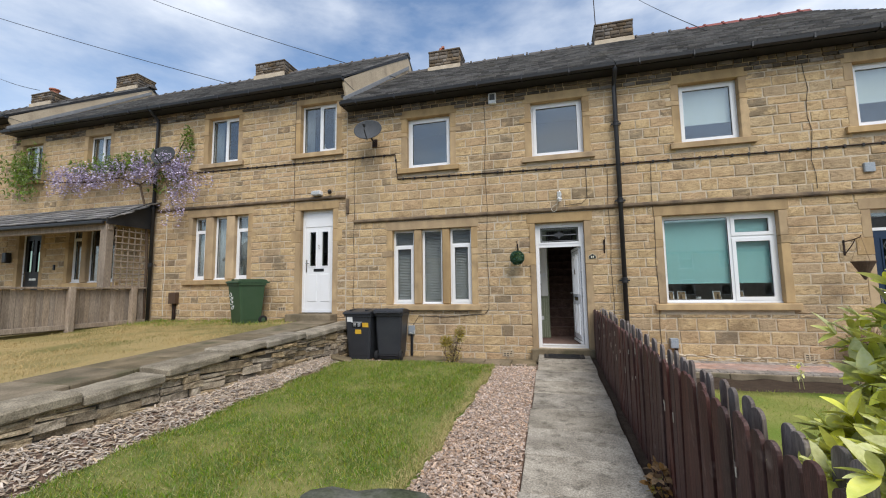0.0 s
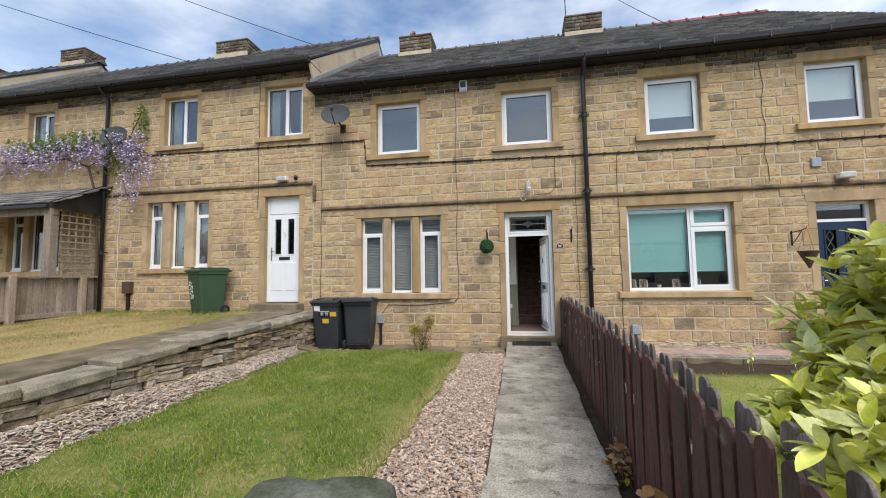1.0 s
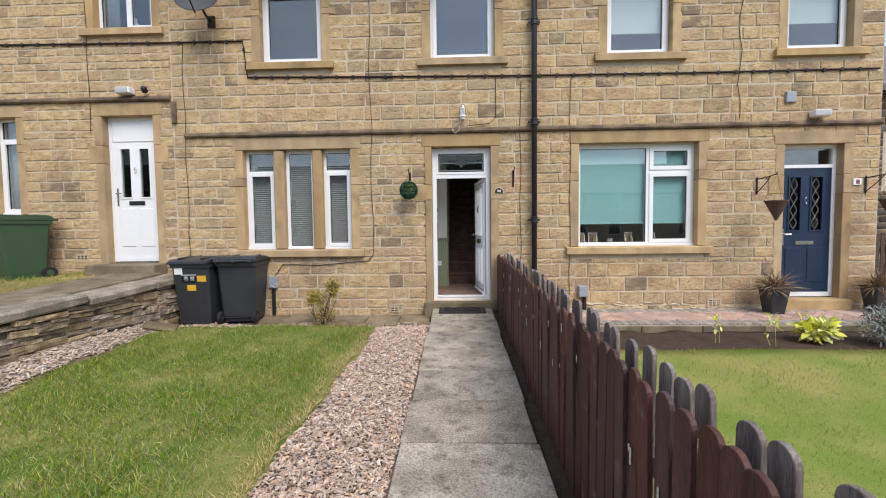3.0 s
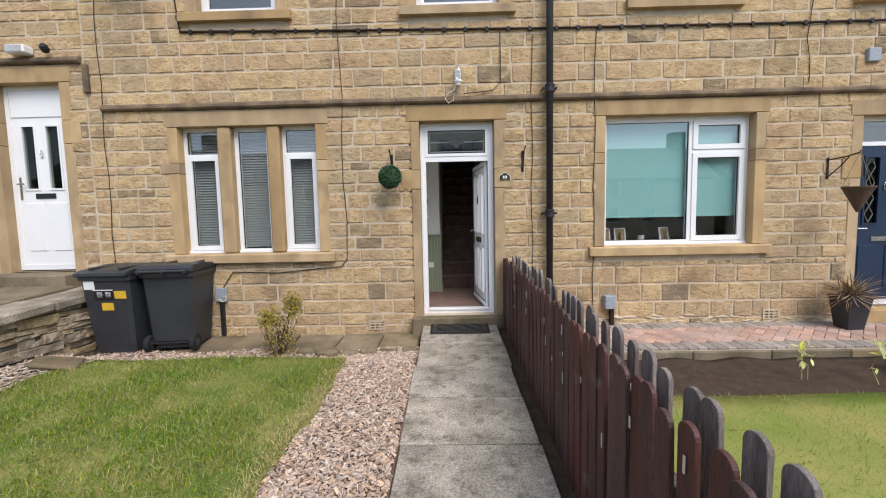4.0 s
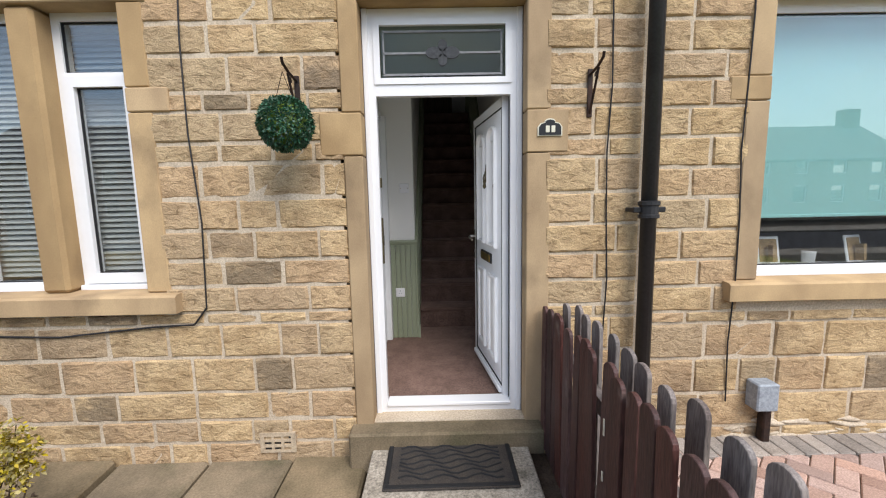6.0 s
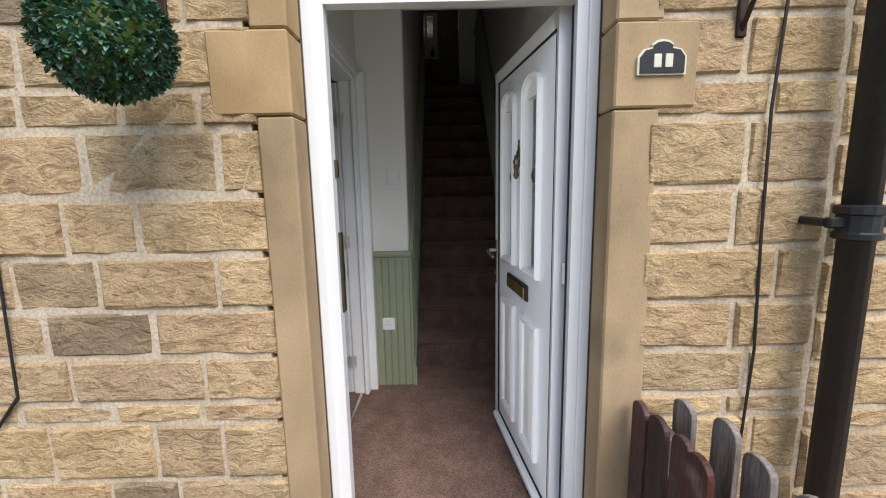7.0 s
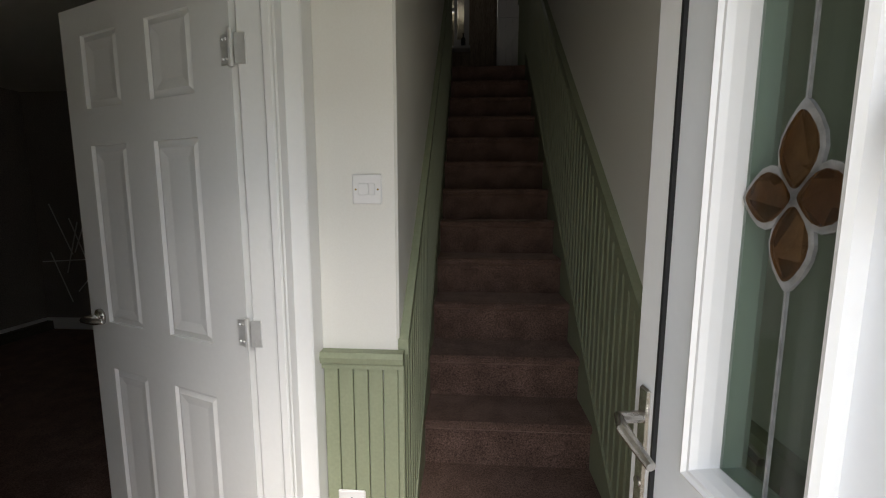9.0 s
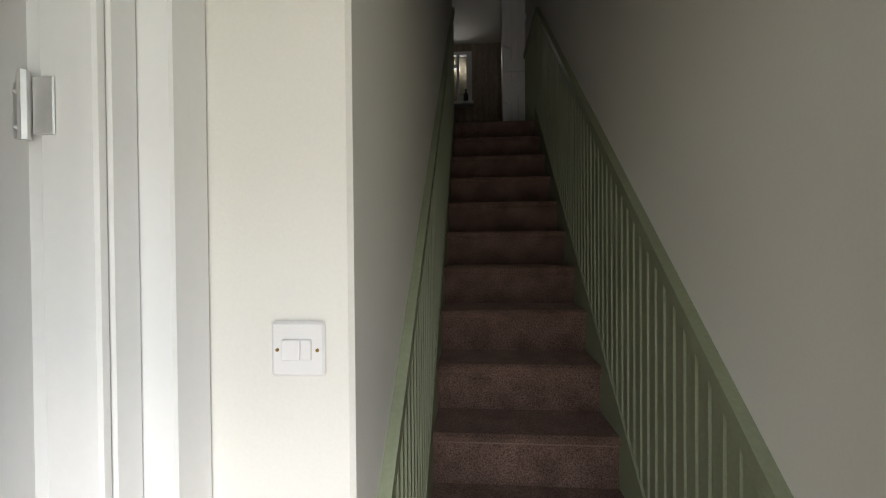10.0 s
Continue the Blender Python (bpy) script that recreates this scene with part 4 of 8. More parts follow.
# ---- ground ----
def ground_z(x, y):
    c = min(max(y, -8.6), 0.0)
    if y < -9.0:
        return -0.62
    if x < -4.45:
        return 0.24 + 0.045 * c
    if x < 0.62:
        return -0.30 + 0.03 * c
    return -0.16 + 0.025 * c


bm = bmesh.new()
gx = [-900, -120, -40, -22, -16, -10.4, -7, -4.46, -4.44, -2, 0, 0.61, 0.63, 3, 7, 12, 30, 120, 900]
gy = [-900, -120, -40, -25, -15, -9.02, -8.98, -7, -5, -3, -1, 0.0, 9, 30, 120, 900]
gv = [[bm.verts.new((x, y, ground_z(x, y))) for x in gx] for y in gy]
for j in range(len(gy) - 1):
    for i in range(len(gx) - 1):
        bm.faces.new((gv[j][i], gv[j][i + 1], gv[j + 1][i + 1], gv[j + 1][i]))
solo("ground", bm, "ground", "bare earth ground under the gardens", "ground", kind="structure")


def lawn_z(x, y):
    return -0.035 + 0.016 * (y + 1.5) + 0.012 * math.sin(3.1 * x + y) * math.cos(2.3 * y)


def slab_sheet(bm, x0, x1, y0, y1, f, base, nx=20, ny=30, edge=None):
    """A sheet of turf or chips that follows f(x, y), with its sides down to base."""
    def xx(i, j):
        y = y0 + (y1 - y0) * j / ny
        a, b = edge(y) if edge else (x0, x1)
        return a + (b - a) * i / nx, y
    v = [[bm.verts.new((*xx(i, j), f(*xx(i, j)))) for i in range(nx + 1)] for j in range(ny + 1)]
    for j in range(ny):
        for i in range(nx):
            bm.faces.new((v[j][i], v[j][i + 1], v[j + 1][i + 1], v[j + 1][i]))
    rim = v[0] + [v[j][nx] for j in range(1, ny + 1)] + v[ny][nx - 1::-1] + [v[j][0] for j in range(ny - 1, 0, -1)]
    low = [bm.verts.new((p.co.x, p.co.y, base)) for p in rim]
    for k in range(len(rim)):
        q = (k + 1) % len(rim)
        bm.faces.new((rim[q], rim[k], low[k], low[q]))
    return bm


def lawn_edge(y):
    w = 0.03 * math.sin(5.1 * y) + 0.02 * math.sin(13.0 * y)
    return (-3.98 + 0.30 * max(0.0, (y + 1.75)) + 0.05 * max(0, -y - 2.2) + w, -1.14 - 0.10 * max(0, y + 1.6) + 0.012 * (y + 1.3) + 0.7 * w)


solo("lawn", slab_sheet(bmesh.new(), 0, 0, -8.3, -1.12, lawn_z, -0.5, 24, 60, lawn_edge), "turf", "green front lawn with worn straw-coloured patches", "lawn", kind="structure", smooth=True)


def bed_z(x, y):
    flat = -0.145 + 0.03 * (y + 0.6) + 0.02 * math.sin(4 * x + 1) * math.sin(3 * y)
    up = min(max((-3.62 - x) / 0.55, 0.0), 1.0) * min(max((-y - 0.8) / 0.5, 0.0), 1.0)
    if x > -1.3 and y < -0.8:
        k = min(max((x + 1.2) / 0.7, 0.0), 1.0)
        side = (lawn_z(-1.2, y) - 0.045) * (1 - k) + (0.042 * (y + 0.3) - 0.018) * k + 0.01 * math.sin(7 * x + 3 * y)
        flat += (side - flat) * min((-y - 0.8) / 0.4, 1.0)
    return flat + (0.045 + 0.012 * math.sin(5 * y) - flat) * up * (1.3 - 0.3 * up)


solo("bark_bed", slab_sheet(bmesh.new(), -4.3, -0.463, -8.3, -0.55, bed_z, -0.6, 30, 50), "chip_bed", "bed of bark chippings round the lawn", "bark bed", kind="structure", smooth=True)

rngc = random.Random(21)
CHIPS = []
for s in range(5):
    w = [rngc.uniform(0.75, 1.25) for _ in range(8)]
    CHIPS.append((np.array([(-0.5 * w[0], -0.5, 0), (0.5 * w[1], -0.4 * w[2], 0), (0.45 * w[3], 0.5, 0), (-0.4 * w[4], 0.45, 0), (-0.42, -0.35, 1), (0.4, -0.3 * w[5], 1), (0.35 * w[6], 0.4, 1), (-0.3 * w[7], 0.35, 1)]), [(4, 5, 6, 7), (0, 1, 5, 4), (1, 2, 6, 5), (2, 3, 7, 6), (3, 0, 4, 7)]))
mats, shapes, strips = [], [], ([], [])
for k in range(38000):
    r = rngc.random()
    if r < 0.62:
        x, y = rngc.uniform(-1.2, -0.475), -0.62 - rngc.random() ** 1.25 * 6.6
    elif r < 0.84:
        x, y = rngc.uniform(-4.2, -1.0), rngc.uniform(-1.45, -0.6)
    else:
        y = -0.9 - 5.9 * rngc.random()
        x = rngc.uniform(-4.25, lawn_edge(min(y, -1.15))[0] + 0.05)
    le = lawn_edge(min(y, -1.12))
    if y < -1.12 and le[0] + 0.02 < x < le[1] - 0.02:
        continue
    s = rngc.uniform(0.6, 1.5)
    if r >= 0.84:
        strips[0].append(CHIPS[k % 5])
        strips[1].append(pose(x, y, bed_z(x, y) + rngc.uniform(0, 0.035), rngc.gauss(0, 16), rngc.gauss(0, 16), rngc.uniform(0, 360)) @ Matrix.Diagonal((0.062 * s, 0.0125 * s, 0.005, 1)))
        continue
    mats.append(pose(x, y, bed_z(x, y) + rngc.uniform(0, 0.03), rngc.gauss(0, 20), rngc.gauss(0, 20), rngc.uniform(0, 360)) @ Matrix.Diagonal((0.035 * s, 0.0105 * s * rngc.uniform(0.6, 1.8), 0.006, 1)))
    shapes.append(CHIPS[k % 5])
tagged(mass("bark_chips", shapes, mats, None, "chips", smooth=False), "pinkish-brown bark chippings strewn over the bed", "bark chips")

tagged(mass("bark_strips", *strips, None, "chips_pale", smooth=False), "long pale strips of bark beside the garden wall", "bark chips")

# path of concrete flags
PATH_Z = lambda y: 0.0 + 0.042 * (y + 0.3)
path = thing("path", (0, -3, -0.1), "grey concrete flag path leading to the door", "path", kind="structure")
joints = [-0.11, -0.74, -1.36, -1.98, -2.62, -3.24, -3.85, -4.47, -5.1, -5.72, -6.35, -6.98, -7.6, -8.3]
for k, (b, a) in enumerate(zip(joints, joints[1:])):
    m = pose(0.01 * math.sin(k * 2.1), (a + b) / 2, PATH_Z((a + b) / 2) - 0.04, math.degrees(math.atan(0.042)) + 0.3 * math.sin(k * 1.7), 0.25 * math.sin(k * 3.3), 0.2 * math.sin(k))
    part("path_flag", B((-0.46, 0.46, -(b - a) / 2 + 0.007, (b - a) / 2 - 0.007, -0.04, 0.04), bevel=0.006, m=m), "concrete", path)

# flag apron along the wall
apron = thing("flag_apron", (-2, -0.3, -0.15), "worn stone flags along the foot of the wall", "paving", kind="structure")
rnga = random.Random(4)
xs = [-4.2, -3.45, -2.75, -2.05, -1.5, -0.98, -0.5]
for a, b in zip(xs, xs[1:]):
    bm = B((a + 0.008, b - 0.008, -0.60 - rnga.uniform(0, 0.05), -0.002, -0.06, 0.06), bevel=0.015, m=pose(0, 0, -0.165, 2.5 + rnga.uniform(-0.5, 0.5), rnga.uniform(-0.8, 0.8), 0))
    for v in bm.verts:
        v.co += Vector((noise.noise(v.co * 5) * 0.02, noise.noise(v.co * 4 + Vector((3, 0, 0))) * 0.03 if v.co.y < -0.3 else 0, 0))
    part("stone_flag", bm, "flag", apron)
x = -2.1
while x < -0.66:
    w = rnga.uniform(0.13, 0.28)
    bm = B((x, min(x + w - 0.012, -0.49), -0.76 + rnga.uniform(-0.03, 0.03), -0.655, -0.3, -0.075 + rnga.uniform(-0.03, 0.015)), bevel=0.03)
    bmesh.ops.subdivide_edges(bm, edges=[e for e in bm.edges if e.calc_length() > 0.06], cuts=2, use_grid_fill=True)
    for v in bm.verts:
        v.co += Vector((noise.noise(v.co * 14), noise.noise(v.co * 14 + Vector((5, 0, 0))), noise.noise(v.co * 14 + Vector((0, 5, 0))))) * 0.014
    x += w
    part("edging_stone", bm, "flag", apron)

# doorstep and mat
solo("doorstep", B((-0.60, 0.56, -0.13, 0.12, -0.15, 0.105), bevel=0.012), "flag", "worn brown stone doorstep under the open door", "doorstep", kind="structure")

# ---- hall, stairs and rooms of the open house ----
FLOOR = 0.15
RISE, GO, STAIR_Y = 0.2077, 0.235, 1.72
LAND_Z = FLOOR + 13 * RISE
LAND_Y = STAIR_Y + 12 * GO

solo("hall_floor", B((-4.6, 0.5, 0.19, 7.85, -0.05, FLOOR)), "carpet", "brown carpeted hall floor", "floor", kind="structure")
solo("wall_hall_right", B((0.5, 1.125, 0.305, 7.85, -0.1, 5.15)), "plaster", "cream painted stair wall", "wall", kind="structure")
solo("wall_hall_front", pierced(-4.55, 0.498, FLOOR, 5.15, 0.302, 0.34, [(-3.6, -1.7, 0.9, 2.6), (-0.48, 0.48, 0.1, 2.57), (-3.25, -2.1, 3.85, 5.1), (-0.5, 0.499, 3.85, 5.1)]), "plaster", "cream plastered inside of the front wall", "wall", kind="structure")
solo("wall_hall_left", pierced(0.341, 1.424, FLOOR, 2.58, -0.66, -0.56, [(0.592, 1.32, FLOOR - 0.01, 2.14)], axis="x"), "plaster", "cream hall wall with a doorway", "wall", kind="structure")
solo("wall_stair_left", B((-0.66, -0.268, 1.426, 4.6, FLOOR, 5.15), bevel=0.008), "plaster", "cream painted wall beside the stairs", "wall", kind="structure")
solo("wall_over_hall", B((-4.55, 0.498, 1.36, 1.424, 2.66, 5.15)), "plaster", "cream wall above the hall", "wall", kind="structure")
solo("hall_ceiling", B((-0.559, 0.498, 0.342, 1.46, 2.58, 2.655)), "plaster", "white hall ceiling", "ceiling", kind="structure")
solo("living_room_ceiling", B((-4.55, -0.661, 0.342, 4.2, 2.58, 2.655)), "plaster", "white living room ceiling", "ceiling", kind="structure")
solo("wall_living_back", B((-4.55, -0.661, 4.2, 4.3, FLOOR, 2.58)), "dark_wall", "patterned living room wall", "wall", kind="structure")
solo("wall_living_left", B((-4.61, -4.551, 0.342, 4.3, FLOOR, 5.15)), "dark_wall", "patterned living room wall", "wall", kind="structure")
solo("upper_ceiling", B((-4.6, 1.12, 0.305, 7.85, 5.152, 5.25)), "plaster", "white upper ceiling", "ceiling", kind="structure")
solo("landing_floor", B((-2.5, 0.498, LAND_Y + 0.0, 7.85, LAND_Z - 0.2, LAND_Z), bevel=0.012), "carpet", "brown carpeted landing", "floor", kind="structure")
solo("wall_landing", pierced(-2.5, 0.498, LAND_Z, 5.15, 5.35, 5.45, [(-0.36, 0.24, LAND_Z - 0.01, LAND_Z + 2.0)]), "plaster", "cream landing wall with a doorway", "wall", kind="structure")
solo("wall_bathroom_back", pierced(-2.5, 0.498, LAND_Z, 5.15, 7.80, 7.9, [(-0.62, -0.10, 4.10, 5.02)]), "timber", "brown panelled bathroom wall", "wall", kind="structure")
solo("wall_landing_left", B((-2.6, -2.501, 4.6, 7.85, FLOOR, 5.15)), "plaster", "cream landing wall", "wall", kind="structure")
sk = B((-4.54, -0.75, 4.17, 4.199, FLOOR, 0.27), bevel=0.004)
box(sk, -4.55, -4.52, 0.35, 4.16, FLOOR, 0.27)
solo("skirting_living", sk, "gloss_white", "white living room skirting board", "baseboard", kind="structure")
rl = random.Random(3)
bm = bmesh.new()
for k in range(46):
    x, z = rl.uniform(-4.4, -0.9), rl.uniform(0.3, 1.25)
    a = rl.choice((0, 60, 120)) + rl.uniform(-14, 14)
    box(bm, -0.28, 0.28, 4.196, 4.1995, -0.006, 0.006, m=pose(x, 0, z, 0, a, 0))
solo("wallpaper_lines", bm, "plastic", "pale geometric lines on the living room wallpaper", "wallpaper", kind="structure")

# back window upstairs; an added area lamp behind the pane makes it bright
bw = thing("bathroom_window", (-0.36, 7.8, 4.1), "small white bathroom window", "window", kind="structure")
part("frame", pierced(-0.62, -0.10, 4.10, 5.02, 7.79, 7.86, [(-0.56, -0.36, 4.16, 4.75), (-0.31, -0.19, 4.28, 4.96), (-0.56, -0.36, 4.80, 4.96)]), "gloss_white", bw)
part("pane", B((-0.6, -0.12, 7.82, 7.825, 4.12, 5.0)), "glass", bw).visible_shadow = False
bm = bmesh.new()
lathe(bm, [(0.035, 0), (0.04, 0.02), (0.04, 0.13), (0.015, 0.17), (0.012, 0.21), (0.02, 0.22)], (-0.20, 7.68, 4.115))
solo("soap_bottle", bm, "black", "dark bottle standing on the bathroom sill", "bottle", smooth=True)
solo("bathroom_sill", B((-0.62, -0.08, 7.6, 7.79, 4.07, 4.115), bevel=0.004), "gloss_white", "white bathroom window sill", "trim", kind="structure")

# plank door on the landing
pd = thing("landing_door", (0.37, 5.33, LAND_Z), "white planked ledged and braced landing door", "door")
for k in range(3):
    part("board", B((0.262 + k * 0.075, 0.335 + k * 0.075, 5.30, 5.325, LAND_Z + 0.01, LAND_Z + 1.96), bevel=0.004), "gloss_white", pd)
bm = bmesh.new()
box(bm, 0.262, 0.49, 5.28, 5.299, LAND_Z + 0.75, LAND_Z + 0.87)
box(bm, 0.262, 0.49, 5.28, 5.299, LAND_Z + 1.66, LAND_Z + 1.78)
box(bm, -0.17, 0.17, 5.28, 5.299, -0.05, 0.05, m=pose(0.376, 0, LAND_Z + 0.55, 0, -52, 0))
box(bm, -0.2, 0.2, 5.28, 5.299, -0.05, 0.05, m=pose(0.376, 0, LAND_Z + 1.2, 0, -60, 0))
part("brace", bm, "gloss_white", pd)
solo("landing_door_lining", B((-0.40, -0.36, 5.30, 5.46, LAND_Z, LAND_Z + 2.05), (0.24, 0.262, 5.30, 5.46, LAND_Z, LAND_Z + 2.05), (-0.40, 0.262, 5.30, 5.46, LAND_Z + 2.0, LAND_Z + 2.06), bevel=0.003), "gloss_white", "white door lining on the landing", "trim", kind="structure")

# stairs
stairs = thing("stairs", (0.11, STAIR_Y, FLOOR), "steep straight flight of stairs with brown carpet", "stairs", kind="structure")
for k in range(12):
    y, z = STAIR_Y + k * GO, FLOOR + (k + 1) * RISE
    bm = bmesh.new()
    prism(bm, [(y, z - RISE - (0.02 if k else 0)), (y, z - 0.045), (y - 0.018, z - 0.03), (y - 0.02, z - 0.012), (y - 0.008, z - 0.001), (y + 0.02, z), (y + GO + 0.02, z), (y + GO + 0.02, z - RISE - 0.02)], "x", -0.251, 0.478)
    part("step", bm, "carpet", stairs)
slope = RISE / GO
for s, xa, xb in ((-1, -0.2675, -0.249), (1, 0.476, 0.4995)):
    bm = bmesh.new()
    y0, y1 = STAIR_Y - 0.26, LAND_Y + 0.02
    n = lambda y: FLOOR + RISE + slope * (y - STAIR_Y)
    prism(bm, [(y0, FLOOR), (y0, n(y0) + 0.10), (y1, n(y1) + 0.10), (y1, n(y1) - 0.25), (STAIR_Y + 0.2, FLOOR)], "x", xa, xb)
    part("string_board", bm, "sage", stairs, "sage green string board")


def rail_z(y):
    return 1.265 + 0.8905 * (y - 1.605)


def panelling(name, label, side, x, y0, y1, top, low, pitch=0.058):
    t = thing(name, (x, (y0 + y1) / 2, FLOOR), label, "wall panelling", kind="structure")
    n = max(1, round((y1 - y0) / pitch))
    xa, xb = (x, x + 0.014) if side < 0 else (x - 0.014, x)
    for k in range(n):
        a, b = y0 + (y1 - y0) * k / n, y0 + (y1 - y0) * (k + 1) / n
        for p, q, proud in ((a + 0.004, a + (b - a) * 0.70, 0.0), (a + (b - a) * 0.81, b, 0.005)):
            bm = bmesh.new()
            prism(bm, [(p, low(p)), (q, low(q)), (q, top(q)), (p, top(p))], "x", xa - (proud if side > 0 else 0), xb + (proud if side < 0 else 0))
            part("plank", bm, "sage", t)
    bm = bmesh.new()
    xo = xb + 0.018 if side < 0 else xa - 0.018
    prism(bm, [(y0, top(y0) - 0.035), (y1, top(y1) - 0.035), (y1, top(y1) + 0.012), (y0, top(y0) + 0.012)], "x", min(x, xo), max(x, xo))
    part("dado_rail", bm, "sage", t, "sage green moulded rail")
    return t


string_top = lambda y: FLOOR + RISE + slope * (y - STAIR_Y) + 0.09
panelling("panelling_stair_left", "sage green tongue-and-groove panelling climbing the stair wall", -1, -0.2725, 1.43, 4.55, rail_z, lambda y: max(FLOOR, string_top(y)))
panelling("panelling_stair_right", "sage green tongue-and-groove panelling climbing the stair wall", 1, 0.4998, 1.43, 4.40, rail_z, lambda y: max(FLOOR, string_top(y)))
panelling("panelling_hall_right", "sage green tongue-and-groove panelling behind the open door", 1, 0.4998, 0.36, 1.425, lambda y: 1.10, lambda y: FLOOR)
panelling("panelling_landing", "sage green tongue-and-groove panelling along the landing wall", 1, 0.4998, 4.41, 5.29, lambda y: LAND_Z + 0.92, lambda y: LAND_Z)
panelling("panelling_hall_left", "sage green tongue-and-groove panelling in the hall", -1, -0.5598, 0.36, 0.525, lambda y: 1.005, lambda y: FLOOR)
fp = thing("panelling_hall_end", (-0.38, 1.42, FLOOR), "sage green tongue-and-groove panelling under a light switch", "wall panelling", kind="structure")
for k in range(5):
    a = -0.499 + k * 0.0458
    part("plank", B((a + 0.002, a + 0.0445, 1.411, 1.4255, FLOOR, 1.045), bevel=0.002), "sage", fp)
bm = bmesh.new()
prism(bm, [(1.4255, 1.035), (1.402, 1.035), (1.402, 1.05), (1.39, 1.056), (1.385, 1.075), (1.39, 1.09), (1.4255, 1.09)], "x", -0.503, -0.251)
part("dado_rail", bm, "sage", fp, "sage green moulded rail")
part("corner_post", B((-0.270, -0.251, 1.408, 1.44, FLOOR, 1.04), bevel=0.003), "sage", fp)
bm = bmesh.new()
prism(bm, [(1.40, FLOOR), (1.46, FLOOR), (1.46, FLOOR + 0.1), (1.43, FLOOR + 0.12)], "x", -0.2505, -0.238)
part("skirting_end", bm, "sage", fp)

# doorway to the living room
lin = thing("door_lining", (-0.6, 0.97, FLOOR), "white painted door lining and architrave round the living room doorway", "trim", kind="structure")
for nm, b in (("jamb", (-0.672, -0.548, 0.552, 0.594, FLOOR, 2.17)), ("jamb", (-0.648, -0.548, 1.298, 1.345, FLOOR, 2.17)), ("head", (-0.672, -0.548, 0.595, 1.297, 2.135, 2.17)), ("architrave", (-0.556, -0.50, 1.345, 1.424, FLOOR, 2.2)), ("architrave", (-0.556, -0.54, 0.527, 0.552, FLOOR, 2.2)), ("architrave", (-0.556, -0.535, 0.553, 1.344, 2.171, 2.235)), ("door_stop", (-0.575, -0.55, 1.280, 1.298, FLOOR, 2.135))):
    part(nm, B(b, bevel=0.004), "gloss_white", lin)
solo("carpet_bar", B((-0.61, -0.59, 0.597, 1.295, FLOOR, FLOOR + 0.008), bevel=0.002), "chrome", "metal carpet bar in the doorway", "trim", kind="structure")

idoor = thing("panel_door", (-0.665, 1.315, FLOOR), "white six-panel door standing open into the living room", "door")
dm = Matrix(((-0.939, -0.343, 0, -0.652), (0.343, -0.939, 0, 1.333), (0, 0, 1, FLOOR + 0.008), (0, 0, 0, 1)))
panels = [(a, b, c, d) for c, d in ((0.20, 0.80), (0.965, 1.55), (1.665, 1.885)) for a, b in ((0.145, 0.335), (0.47, 0.655))]
bm = pierced(0, 0.76, 0, 1.97, 0.0, 0.036, panels)
bmesh.ops.transform(bm, matrix=dm, verts=bm.verts[:])
leaf = part("leaf", bm, "gloss_white", idoor)
for a, b, c, d in panels:
    bm = bmesh.new()
    box(bm, a, b, 0.012, 0.024, c, d)
    for ya, yb in ((0.024, 0.034), (0.002, 0.012)):
        v = []
        for g, y in ((0.0, ya if ya > 0.02 else yb), (0.022, yb if ya > 0.02 else ya), (0.05, (ya + yb) / 2 + 0.001)):
            v.append([bm.verts.new(p) for p in ((a + g, y, c + g), (b - g, y, c + g), (b - g, y, d - g), (a + g, y, d - g))])
        for q, s in zip(v, v[1:]):
            for k in range(4):
                bm.faces.new((q[k], q[(k + 1) % 4], s[(k + 1) % 4], s[k]))
        bm.faces.new(v[-1])
    bmesh.ops.recalc_face_normals(bm, faces=bm.faces[:])
    bmesh.ops.transform(bm, matrix=dm, verts=bm.verts[:])
    part("panel", bm, "gloss_white", leaf)
bm = bmesh.new()
tube(bm, [(0.70, 0.036, 0.98), (0.70, 0.085, 0.98)], 0.012, 10)
tube(bm, [(0.705, 0.085, 0.98), (0.64, 0.088, 0.982), (0.60, 0.08, 0.985)], [0.011, 0.011, 0.008], 10)
lathe(bm, [(0.027, 0), (0.027, 0.008), (0.02, 0.012)], m=pose(0.70, 0.036, 0.98, -90, 0, 0))
tube(bm, [(0.70, 0.0, 0.98), (0.70, -0.05, 0.98), (0.60, -0.05, 0.985)], 0.011, 10)
bmesh.ops.transform(bm, matrix=dm, verts=bm.verts[:])
part("handle", bm, "chrome", leaf, "dark chrome lever handle", smooth=True)
for z in (0.22, 1.017, 1.758):
    bm = bmesh.new()
    tube(bm, [(-0.006, 0.042, z - 0.045), (-0.006, 0.042, z + 0.045)], 0.007, 8)
    box(bm, 0.002, 0.034, 0.036, 0.039, z - 0.038, z + 0.038, bevel=0.003)
    for u in (0.012, 0.024):
        for dz in (-0.024, 0.024):
            box(bm, u - 0.004, u + 0.004, 0.037, 0.0425, z + dz - 0.004, z + dz + 0.004, bevel=0.003)
    bmesh.ops.transform(bm, matrix=dm, verts=bm.verts[:])
    box(bm, -0.652, -0.622, 1.2935, 1.2975, FLOOR + z - 0.03, FLOOR + z + 0.046, bevel=0.0015)
    part("hinge", bm, "hinge", leaf, "bright steel butt hinge")

